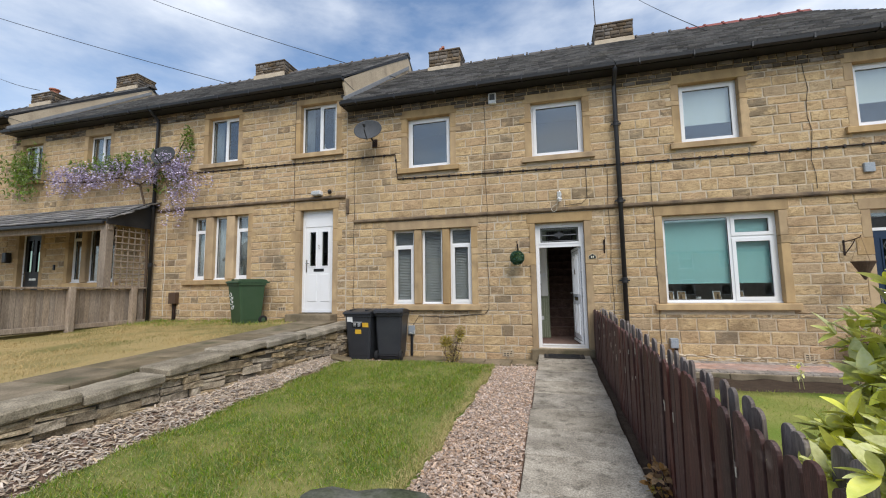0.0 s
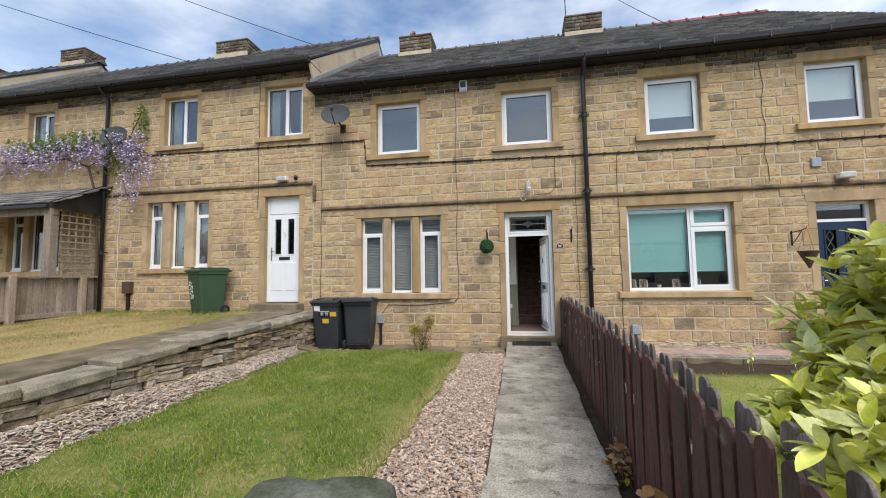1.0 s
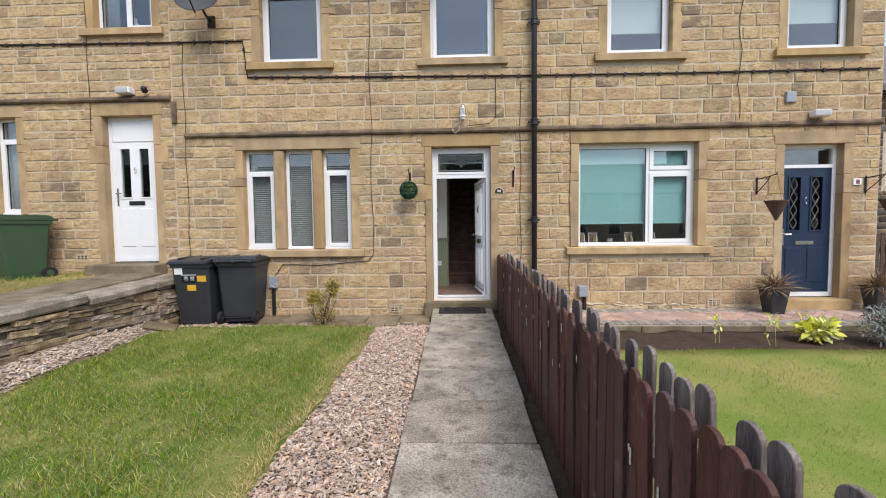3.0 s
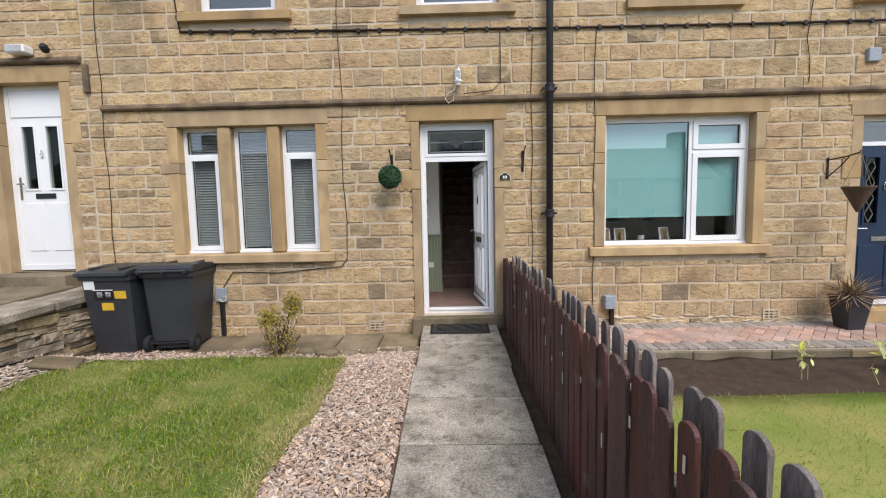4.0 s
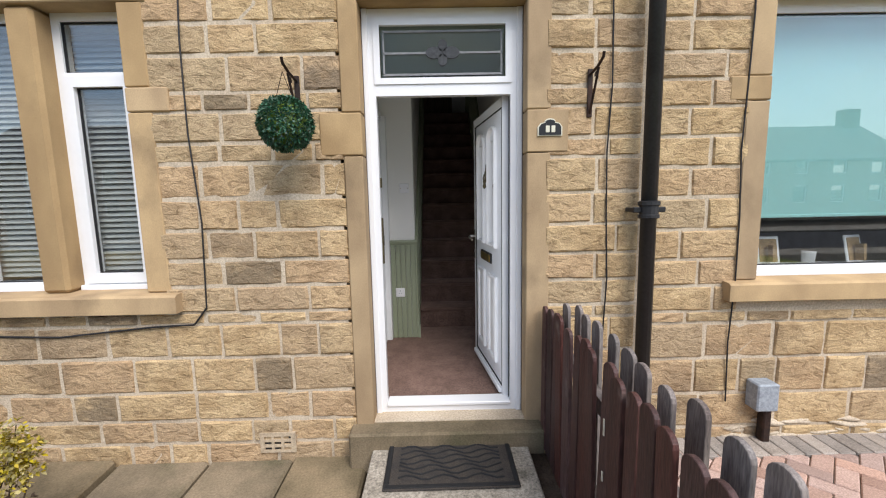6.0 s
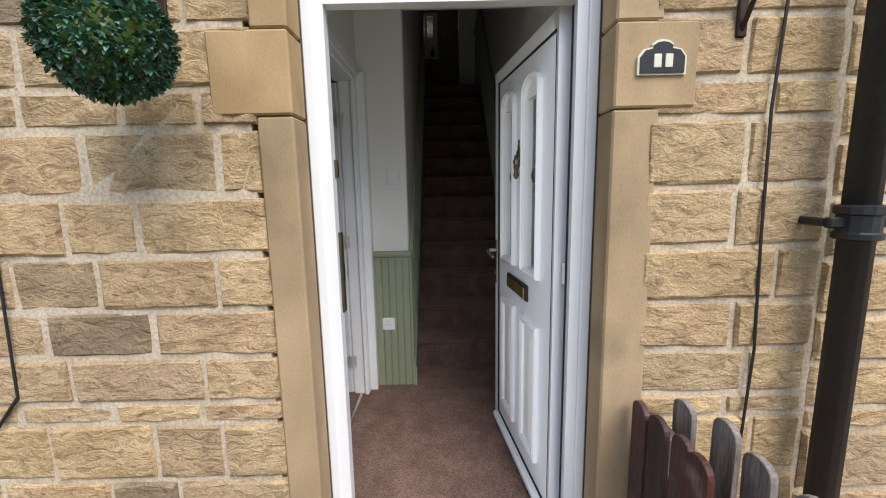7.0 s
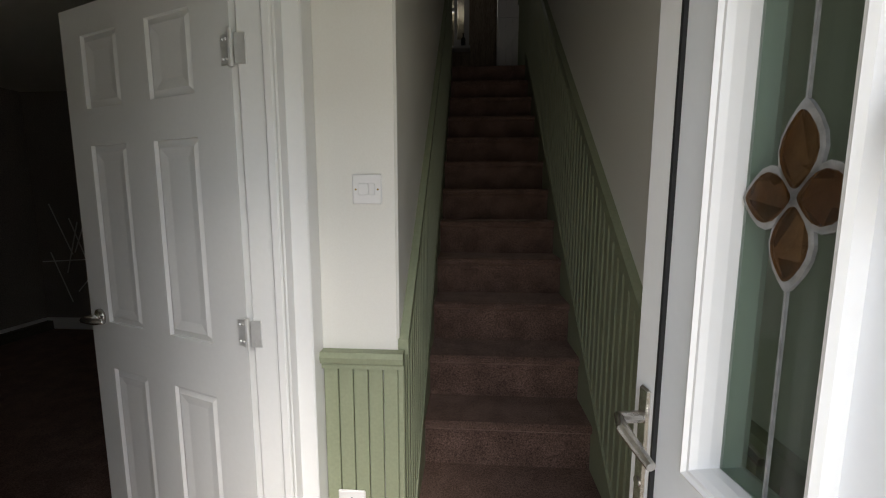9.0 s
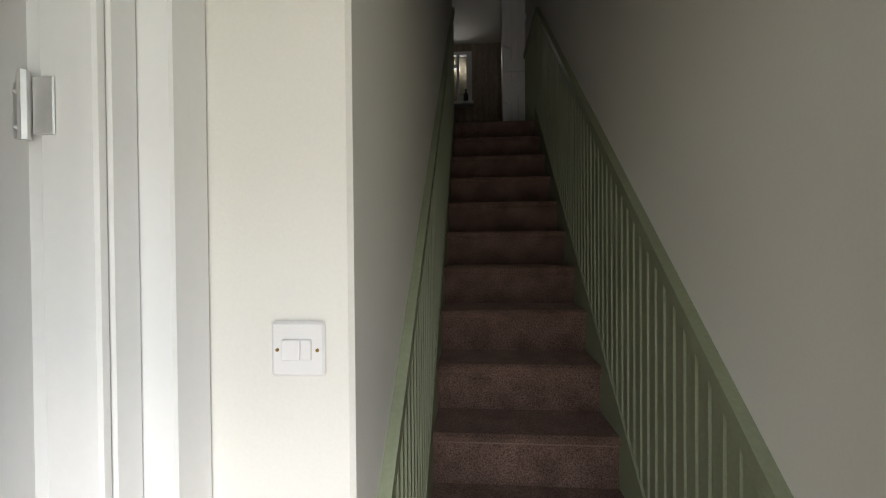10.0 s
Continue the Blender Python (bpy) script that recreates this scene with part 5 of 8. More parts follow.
# switch, socket, chime box
sw = thing("light_switch", (-0.352, 1.425, 1.57), "white plastic light switch plate on the cream wall", "light switch")
part("plate", B((-0.397, -0.311, 1.416, 1.4255, 1.526, 1.612), bevel=0.004), "plastic", sw)
for k, (ra, rb) in enumerate(((-0.378, -0.349), (-0.348, -0.331))):
    part("rocker", B((ra, rb, 1.411, 1.418, 1.552, 1.585), bevel=0.0015), "plastic", sw)
for x in (-0.386, -0.322):
    bm = bmesh.new()
    lathe(bm, [(0.003, 0), (0.003, 0.002)], m=pose(x, 1.4165, 1.568, 90, 0, 0), sides=8)
    part("screw", bm, "brass", sw)
so = thing("wall_socket", (-0.42, 1.41, 0.62), "white plastic power socket on the green panelling", "power socket")
part("plate", B((-0.462, -0.376, 1.402, 1.411, 0.551, 0.637), bevel=0.004), "plastic", so)
for dx, dz, w, hh in ((0, 0.022, 0.004, 0.009), (-0.011, 0, 0.008, 0.004), (0.011, 0, 0.008, 0.004)):
    part("slot", B((-0.419 + dx - w / 2, -0.419 + dx + w / 2, 1.4012, 1.4025, 0.588 + dz - hh / 2, 0.588 + dz + hh / 2)), "black", so)
part("rocker", B((-0.452, -0.440, 1.3985, 1.403, 0.582, 0.606), bevel=0.001), "plastic", so)
ch = thing("door_chime", (-0.53, 0.5, 1.49), "cream plastic door chime box on the hall wall", "door chime")
bm = bmesh.new()
prism(bm, [(0.345, 1.42), (0.505, 1.42), (0.505, 1.537), (0.44, 1.545), (0.345, 1.541)], "x", -0.5595, -0.515)
bmesh.ops.bevel(bm, geom=bm.edges[:], offset=0.006, segments=2, affect="EDGES")
part("case", bm, "cream_plastic", ch)
for k in range(4):
    part("grille_rib", B((-0.516, -0.512, 0.395, 0.48, 1.432 + k * 0.009, 1.435 + k * 0.009)), "cream_plastic", ch)
part("call_button", B((-0.517, -0.511, 0.465, 0.485, 1.514, 1.521), bevel=0.002), "grey_plastic", ch)

bell = thing("bell_wire", (-0.556, 0.49, 1.4), "thin white bell wire pinned down the hall wall", "cable")
bm = bmesh.new()
tube(bm, [(-0.5565, 0.49 + 0.004 * math.sin(k * 1.7), 1.42 - k * 0.045) for k in range(10)], 0.0012, 5)
part("wire", bm, "plastic", bell)
for k in range(4):
    part("clip", B((-0.56, -0.551, 0.482, 0.497, 1.36 - k * 0.1, 1.366 - k * 0.1), bevel=0.001), "plastic", bell)

# ---- front door of the open house ----
fd = thing("front_door", (0, 0.15, 0.12), "white plastic front door standing open, with leaded glass", "door")
part("door_frame", pierced(-0.462, 0.462, 0.106, 2.556, 0.12, 0.168, [(-0.395, 0.395, 0.155, 2.075), (-0.395, 0.395, 2.145, 2.495)]), "upvc", fd)
part("frame_trim", B((-0.464, -0.43, 0.108, 0.121, 0.106, 2.556), (0.43, 0.464, 0.108, 0.121, 0.106, 2.556), bevel=0.004), "upvc", fd)
part("sealant", B((-0.472, -0.4645, 0.10, 0.13, 0.106, 2.556), (0.4645, 0.472, 0.10, 0.13, 0.106, 2.556)), "wood_dark", fd, "brown sealant line")
part("fanlight_bead", pierced(-0.40, 0.40, 2.14, 2.50, 0.112, 0.13, [(-0.365, 0.365, 2.175, 2.465)]), "upvc", fd)
fan = part("fanlight", B((-0.37, 0.37, 0.150, 0.156, 2.17, 2.47)), "glass_door", fd, "leaded fanlight")
fan.visible_shadow = False
bm = bmesh.new()
for z in (2.20, 2.32, 2.44):
    for xa, xb in ((-0.35, -0.09), (0.09, 0.35)) if z == 2.32 else ((-0.35, 0.35),):
        box(bm, xa, xb, 0.142, 0.150, z - 0.006, z + 0.006)
for x in (-0.345, 0.345):
    box(bm, x - 0.005, x + 0.005, 0.142, 0.150, 2.20, 2.44)
part("lead_came", bm, "lead", fan)
for dx, dz in ((-0.05, 0), (0.05, 0), (0, 0.04), (0, -0.04)):
    bm = bmesh.new()
    prism(bm, [(dx + 0.05 * math.cos(k * math.tau / 12) * (1.0 if dz == 0 else 0.55), 2.32 + dz + 0.034 * math.sin(k * math.tau / 12)) for k in range(12)], "y", 0.138, 0.150)
    part("bevel_glass", bm, "dish", fan)
part("frame_gasket", B((0.3905, 0.3945, 0.153, 0.163, 0.175, 2.07)), "gasket", fd)
part("hinge_plate", B((0.384, 0.3902, 0.158, 0.180, 1.16, 1.235), bevel=0.002), "upvc", fd)
part("threshold_bar", B((-0.395, 0.395, 0.105, 0.21, 0.150, 0.172), bevel=0.004), "upvc", fd)
strike = part("lock_keep", B((-0.398, -0.386, 0.146, 0.176, 1.075, 1.36), bevel=0.003), "bronze", fd, "dark bronze lock keep")
part("latch_cut", B((-0.390, -0.384, 0.150, 0.172, 1.19, 1.25)), "black", strike)
part("hook_keep", B((-0.398, -0.386, 0.148, 0.174, 1.545, 1.605), bevel=0.003), "bronze", fd, "dark bronze hook keep")

# leaf: u runs from the hinge to the free edge, v outwards, w up
U = Vector((-0.128, 0.992, 0)).normalized()
V = Vector((-U.y, U.x, 0))
lm = Matrix(((U.x, V.x, 0, 0.392), (U.y, V.y, 0, 0.195), (0, 0, 1, 0.175), (0, 0, 0, 1)))


def on_leaf(bm):
    bmesh.ops.transform(bm, matrix=lm, verts=bm.verts[:])
    return bm


LW, LH = 0.81, 1.90
glaz = [(0.145, 0.350, 0.957, 1.70), (0.460, 0.665, 0.957, 1.70)]
lowp = [(0.145, 0.350, 0.16, 0.76), (0.460, 0.665, 0.16, 0.76)]
fl = part("door_leaf", on_leaf(pierced(0, LW, 0, LH, -0.03, 0.03, [(a + 0.02, b - 0.02, c + 0.02, d - 0.02) for a, b, c, d in glaz])), "upvc_door", fd, "pale grey-white door leaf")
part("leaf_edge", on_leaf(pierced(-0.004, LW + 0.004, -0.004, LH + 0.004, -0.032, 0.036, [(0.014, LW - 0.058, 0.055, LH - 0.058)])), "upvc", fl, "white outer frame of the leaf")
part("gasket", on_leaf(pierced(0.011, LW - 0.055, 0.052, LH - 0.055, 0.028, 0.0375, [(0.0145, LW - 0.061, 0.058, LH - 0.061)])), "gasket", fl)
part("weather_bar", on_leaf(B((0.02, LW - 0.02, 0.03, 0.055, 0.0, 0.035), bevel=0.006)), "upvc", fl)


def arch(a, b, c, d, g, rise):
    """An outline with a segmental top, drawn in by g."""
    pts = [(a + g, c + g), (b - g, c + g), (b - g, d - g)]
    m, w = (a + b) / 2, (b - a) / 2 - g
    for k in range(1, 8):
        t = math.pi * k / 8
        pts.append((m + w * math.cos(t), d - g + rise * math.sin(t)))
    return pts + [(a + g, d - g)]


def moulding(a, b, c, d, rise, prof):
    bm = bmesh.new()
    rows = [[bm.verts.new((u, y, w)) for u, w in arch(a, b, c, d, g, rise)] for g, y in prof]
    for q, s in zip(rows, rows[1:]):
        for k in range(len(q)):
            bm.faces.new((q[k], q[(k + 1) % len(q)], s[(k + 1) % len(q)], s[k]))
    bmesh.ops.recalc_face_normals(bm, faces=bm.faces[:])
    return on_leaf(bm)


for a, b, c, d in glaz:
    part("glazing_bead", moulding(a, b, c, d, 0.07, [(0, 0.03), (0.002, 0.048), (0.009, 0.052), (0.013, 0.046), (0.018, 0.046), (0.022, 0.036), (0.025, 0.02), (0.025, 0.0), (0.024, -0.03), (0.016, -0.045), (0.0, -0.045), (0, -0.03)]), "upvc", fl, "white arched glazing bead")
    bm = bmesh.new()
    o = arch(a, b, c, d, 0.025, 0.07)
    prism(bm, o, "y", -0.004, 0.004)
    g = part("glass_panel", on_leaf(bm), "glass_door", fl, "leaded glass panel")
    g.visible_shadow = False
    m = (a + b) / 2
    bm = bmesh.new()
    box(bm, m - 0.0016, m + 0.0016, 0.004, 0.008, c + 0.03, 1.275)
    box(bm, m - 0.0016, m + 0.0016, 0.004, 0.008, 1.47, d + 0.03)
    part("lead_came", on_leaf(bm), "lead", fl)
    for dx, dz, rw, rh in ((-0.036, 0, 0.036, 0.034), (0.036, 0, 0.036, 0.034), (0, 0.054, 0.027, 0.052), (0, -0.054, 0.027, 0.052)):
        for grow, ya, yb, mt in ((1.08, 0.004, 0.009, "lead"), (0.84, 0.009, 0.013, "bronze")):
            bm = bmesh.new()
            lo = []
            for k in range(20):
                t = math.tau * k / 20
                along, across = math.cos(t), math.sin(t) * (1 - 0.55 * math.cos(t) ** 2)
                if dx:
                    lo.append((m + dx + rw * grow * along, 1.372 + rh * grow * across * 1.08))
                else:
                    lo.append((m + rw * grow * across, 1.372 + dz + rh * grow * along))
            prism(bm, lo, "y", ya, yb)
            part("petal_rim" if mt == "lead" else "petal", on_leaf(bm), "lead" if mt == "lead" else "amber", fl, "" if mt == "lead" else "amber bevelled glass petal")
for a, b, c, d in lowp:
    part("raised_panel", moulding(a, b, c, d, 0.0, [(0, 0.03), (0.0, 0.045), (0.012, 0.05), (0.03, 0.044), (0.034, 0.034), (0.08, 0.042), (0.085, 0.042), (0.10, 0.042), (0.1049, 0.042)]), "upvc", fl, "raised lower door panel")
part("letterbox", on_leaf(B((0.275, 0.565, 0.03, 0.042, 0.832, 0.905), bevel=0.004)), "black", fl, "black letterbox surround")
part("letter_flap", on_leaf(B((0.290, 0.550, 0.042, 0.049, 0.842, 0.895), bevel=0.003)), "brass", fl, "worn brass letter flap")
bm = bmesh.new()
lathe(bm, [(0.004, 0.0), (0.014, 0.01), (0.016, 0.03), (0.030, 0.055), (0.030, 0.085), (0.012, 0.105), (0.015, 0.118), (0.007, 0.13), (0.012, 0.142), (0.004, 0.155)], sides=12)
bmesh.ops.transform(bm, matrix=pose(0.405, 0.038, 1.405) @ Matrix.Diagonal((0.82, 0.35, 0.82, 1)), verts=bm.verts[:])
tube(bm, [(0.405 + 0.029 * math.cos(t), 0.050, 1.44 + 0.038 * math.sin(t)) for t in [math.pi * (1.0 + k / 10) for k in range(11)]], 0.006, 8)
tube(bm, [(0.376, 0.05, 1.44), (0.38, 0.044, 1.465)], 0.0045, 8)
tube(bm, [(0.434, 0.05, 1.44), (0.43, 0.044, 1.465)], 0.0045, 8)
lathe(bm, [(0.004, -0.115), (0.013, -0.10), (0.008, -0.08), (0.012, -0.06), (0.004, -0.05)], (0.405, 0.05, 1.475), sides=10)
part("knocker", on_leaf(bm), "bronze", fl, "tarnished brass urn door knocker", smooth=True)
for v in (1, -1):
    bm = bmesh.new()
    box(bm, LW - 0.048, LW - 0.018, 0.036 if v > 0 else -0.044, 0.044 if v > 0 else -0.036, 0.80, 1.04, bevel=0.006)
    tube(bm, [(LW - 0.033, 0.04 * v, 0.985), (LW - 0.033, 0.085 * v, 0.985), (LW - 0.06, 0.092 * v, 0.98), (LW - 0.14, 0.088 * v, 0.965)], [0.011, 0.011, 0.011, 0.008], 10)
    lathe(bm, [(0.009, 0), (0.009, 0.004)], m=pose(LW - 0.033, 0.043 * v, 0.86, -90 * v, 0, 0), sides=10)
    part("handle", on_leaf(bm), "chrome", fl, "satin chrome lever handle on a long plate", smooth=False)
mat_ = thing("door_mat", (0, -0.28, 0.0), "dark rubber door mat with a half-worn pattern", "door mat")
mm = pose(-0.005, -0.265, PATH_Z(-0.265) + 0.006, 2.4, 0, 0.5)
part("base", B((-0.355, 0.355, -0.20, 0.20, 0, 0.012), bevel=0.004, m=mm), "mat_rubber", mat_)
bm = B((-0.35, 0.35, -0.195, -0.17, 0.012, 0.018), (-0.35, 0.35, 0.17, 0.195, 0.012, 0.018), (-0.35, -0.325, -0.165, 0.165, 0.012, 0.018), (0.325, 0.35, -0.165, 0.165, 0.012, 0.018), bevel=0.003, m=mm)
part("border", bm, "rubber", mat_)
for k in range(7):
    bm = bmesh.new()
    tube(bm, [mm @ Vector((-0.28 + 0.04 * j, -0.12 + k * 0.04 + 0.018 * math.sin(j * 1.3 + k), 0.014)) for j in range(15)], 0.006, 5)
    part("scroll_rib", bm, "rubber", mat_)


# ---- other doors ----
def closed_door(name, label, x0, x1, z0, z1, mat, fan, glass, seed=0, y=0.13):
    d = thing(name, ((x0 + x1) / 2, y, z0), label, "door")
    part("door_frame", pierced(x0, x1, z0 - 0.02, z1, y - 0.01, y + 0.06, [(x0 + 0.055, x1 - 0.055, z0 + 0.05, z1 - fan - 0.05), *([(x0 + 0.055, x1 - 0.055, z1 - fan, z1 - 0.05)] if fan > 0.1 else [])]), "upvc", d)
    a, b, c, e = x0 + 0.055, x1 - 0.055, z0 + 0.05, z1 - fan - 0.05
    w, hh = b - a, e - c
    ga, gb = (0.44, 0.80) if mat == "upvc" else (0.50, 0.93)
    gl = [(a + w * u0, a + w * u1, c + hh * ga, c + hh * gb) for u0, u1 in ((0.17, 0.40), (0.60, 0.83))] if glass else []
    leaf = part("leaf", pierced(a, b, c, e, y, y + 0.05, gl), mat, d)
    for g in gl:
        part("glazing_bead", pierced(g[0] - 0.015, g[1] + 0.015, g[2] - 0.015, g[3] + 0.015, y - 0.012, y + 0.004, [(g[0] + 0.008, g[1] - 0.008, g[2] + 0.008, g[3] - 0.008)]), mat, leaf)
        p = part("glass_panel", B((g[0], g[1], y + 0.02, y + 0.028, g[2], g[3])), "glass_door", leaf)
        p.visible_shadow = False
        if mat == "navy":
            for k in range(4):
                bm = bmesh.new()
                cx, cz = (g[0] + g[1]) / 2, g[2] + 0.12 + k * (g[3] - g[2] - 0.24) / 3
                for s in (-1, 1):
                    for q in (-1, 1):
                        tube(bm, [(cx, y + 0.017, cz + q * 0.10), (cx + s * 0.055, y + 0.017, cz)], 0.004, 5)
                part("lead_diamond", bm, "lead", leaf)
    for u0, u1 in ((0.12, 0.44), (0.56, 0.88)):
        part("raised_panel", B((a + w * u0, a + w * u1, y - 0.010, y + 0.002, c + hh * 0.08, c + hh * 0.36), bevel=0.008), mat, leaf)
    part("letterbox", B((a + w * 0.32, a + w * 0.68, y - 0.012, y + 0.001, c + hh * 0.385, c + hh * 0.415), bevel=0.003), "chrome" if mat != "upvc" else "black", leaf)
    bm = bmesh.new()
    tube(bm, [(a + 0.05, y, c + hh * 0.47), (a + 0.05, y - 0.05, c + hh * 0.47), (a + 0.14, y - 0.055, c + hh * 0.47)], 0.010, 8)
    box(bm, a + 0.035, a + 0.065, y - 0.008, y + 0.001, c + hh * 0.38, c + hh * 0.51)
    part("handle", bm, "chrome", leaf)
    bm = bmesh.new()
    tube(bm, [((a + b) / 2 + 0.018 * math.cos(t), y - 0.012, c + hh * (0.64 if mat == "upvc" else 0.74) + 0.045 * math.sin(t)) for t in [k * math.tau / 12 for k in range(12)]], 0.006, 6)
    part("knocker", bm, "chrome", leaf)
    if fan > 0.1:
        part("fanlight", B((x0 + 0.05, x1 - 0.05, y + 0.02, y + 0.028, z1 - fan - 0.005, z1 - 0.045)), "glass", d)
    return d


closed_door("front_door", "closed white composite door with two narrow glazed strips", -5.81, -4.96, 0.80, 3.15, "upvc", 0.0, True)
part("door_head_panel", B((-5.75, -5.02, 0.118, 0.131, 2.76, 3.09), bevel=0.004), "upvc", [o for o in scene.objects if o.name.startswith("front_door.")][-1])
closed_door("front_door", "closed navy blue door with leaded diamond glass", 4.96, 5.84, 0.15, 2.50, "navy", 0.30, True)
closed_door("front_door", "closed black panelled door in a white frame", -15.2, -14.3, 0.80, 3.05, "black", 0.0, True)
solo("doorstep", B((-5.95, -4.82, -0.32, 0.11, 0.3, 0.76), bevel=0.015), "flag", "stone doorstep of the neighbouring white door", "doorstep", kind="structure")
solo("doorstep", B((4.85, 5.95, -0.12, 0.115, -0.2, 0.12), bevel=0.015), "ashlar", "pale stone doorstep under the navy door", "doorstep", kind="structure")

# ---- behind the windows ----
def venetian(x0, x1, z0, z1, y=0.235):
    t = thing("venetian_blind", ((x0 + x1) / 2, y, z1), "grey venetian blind hanging closed behind the window", "blind", "venetian blinds")
    part("head_rail", B((x0, x1, y - 0.015, y + 0.015, z1 - 0.03, z1), bevel=0.003), "blind_slat", t)
    n = int((z1 - z0 - 0.04) / 0.034)
    bm = B((x0 + 0.005, x1 - 0.005, -0.018, 0.018, -0.001, 0.001))
    first = None
    for k in range(n):
        ob = part("slat", bm.copy(), "blind_slat", t) if first is None else piece("slat", first, t, Matrix.Identity(4))
        first = first or ob.data
        ob.matrix_basis = pose(0, y, z1 - 0.05 - k * 0.034, 52)
    bm.free()


for a, b in L3:
    venetian(a - 0.03, b + 0.03, 1.0, 2.52)


def roller(x0, x1, z0, z1, mat, label, y=0.20):
    t = thing("roller_blind", ((x0 + x1) / 2, y, z1), label, "blind")
    part("fabric", B((x0, x1, y, y + 0.004, z0, z1)), mat, t)
    part("bottom_bar", B((x0, x1, y - 0.006, y + 0.01, z0 - 0.02, z0), bevel=0.003), mat, t)
    bm = bmesh.new()
    tube(bm, [(x0, y + 0.02, z1 + 0.02), (x1, y + 0.02, z1 + 0.02)], 0.025, 10)
    part("roller", bm, mat, t)


roller(1.86, 2.95, 1.33, 2.53, "roller", "aqua roller blind three quarters down behind the window")
roller(2.98, 3.65, 1.33, 2.53, "roller", "aqua roller blind three quarters down behind the window")
roller(2.28, 3.22, 4.32, 5.04, "roller_pale", "pale green roller blind half down behind an upper window")
roller(4.97, 5.89, 4.40, 5.04, "roller_pale", "pale aqua roller blind half down behind an upper window")
solo("inner_sill", B((1.80, 3.7, 0.215, 0.42, 0.955, 0.985), bevel=0.004), "gloss_white", "white inner window sill", "trim", kind="structure")
for x, tilt in ((1.97, 4), (2.17, -3), (2.76, 14), (3.12, 8)):
    t = thing("photo_frame", (x, 0.33, 0.985), "small white photo frame seen from the back on the sill", "photo frame", "frames on the sill")
    m = pose(x, 0.31, 0.99, -12, 0, tilt)
    part("frame", B((-0.075, 0.075, 0, 0.012, 0, 0.19), bevel=0.004, m=m), "plastic", t)
    part("back_board", B((-0.058, 0.058, -0.003, 0.0, 0.018, 0.172), m=m), "reed", t)
    part("strut", B((-0.012, 0.012, -0.05, -0.002, 0.02, 0.13), m=m @ pose(0, 0, 0, 8)), "reed", t)
bm = bmesh.new()
lathe(bm, [(0.035, 0), (0.04, 0.08), (0.043, 0.085), (0.038, 0.085)], (2.45, 0.33, 0.985), sides=14)
solo("small_pot", bm, "plastic", "small white pot on the window sill", "pot", smooth=True)


def curtain(x0, x1, z0, z1, y=0.25, waves=9):
    bm = bmesh.new()
    n = waves * 6
    cols = []
    for k in range(n + 1):
        x = x0 + (x1 - x0) * k / n
        yy = y + 0.02 * math.sin(k * math.tau / 6) + 0.004 * math.sin(k * 1.7)
        cols.append([bm.verts.new((x, yy + d, z)) for z, d in ((z0, 0), (z1, 0), (z1, 0.004), (z0, 0.004))])
    for p, q in zip(cols, cols[1:]):
        for i in range(4):
            bm.faces.new((p[i], p[(i + 1) % 4], q[(i + 1) % 4], q[i]))
    solo("curtain", bm, "curtain", "grey gathered curtain behind the window", "curtain", "curtains", smooth=True)


for a, b, c, d in ((-8.97, -8.52, 1.6, 3.2), (-8.33, -7.9, 1.6, 3.2), (-7.7, -7.24, 1.6, 3.2), (-8.58, -8.3, 4.5, 5.75), (-5.88, -5.62, 4.5, 5.75), (-5.12, -4.88, 4.5, 5.75), (-13.2, -12.8, 1.6, 3.2), (-12.78, -12.5, 4.6, 5.75)):
    curtain(a, b, c, d)
bm = bmesh.new()
lathe(bm, [(0.05, 0), (0.06, 0.02), (0.09, 0.08), (0.09, 0.14), (0.05, 0.2), (0.03, 0.24), (0.045, 0.27)], (-5.4, 0.28, 4.535), sides=14)
solo("vase", bm, "plastic", "white vase on the upper window sill", "vase", smooth=True)

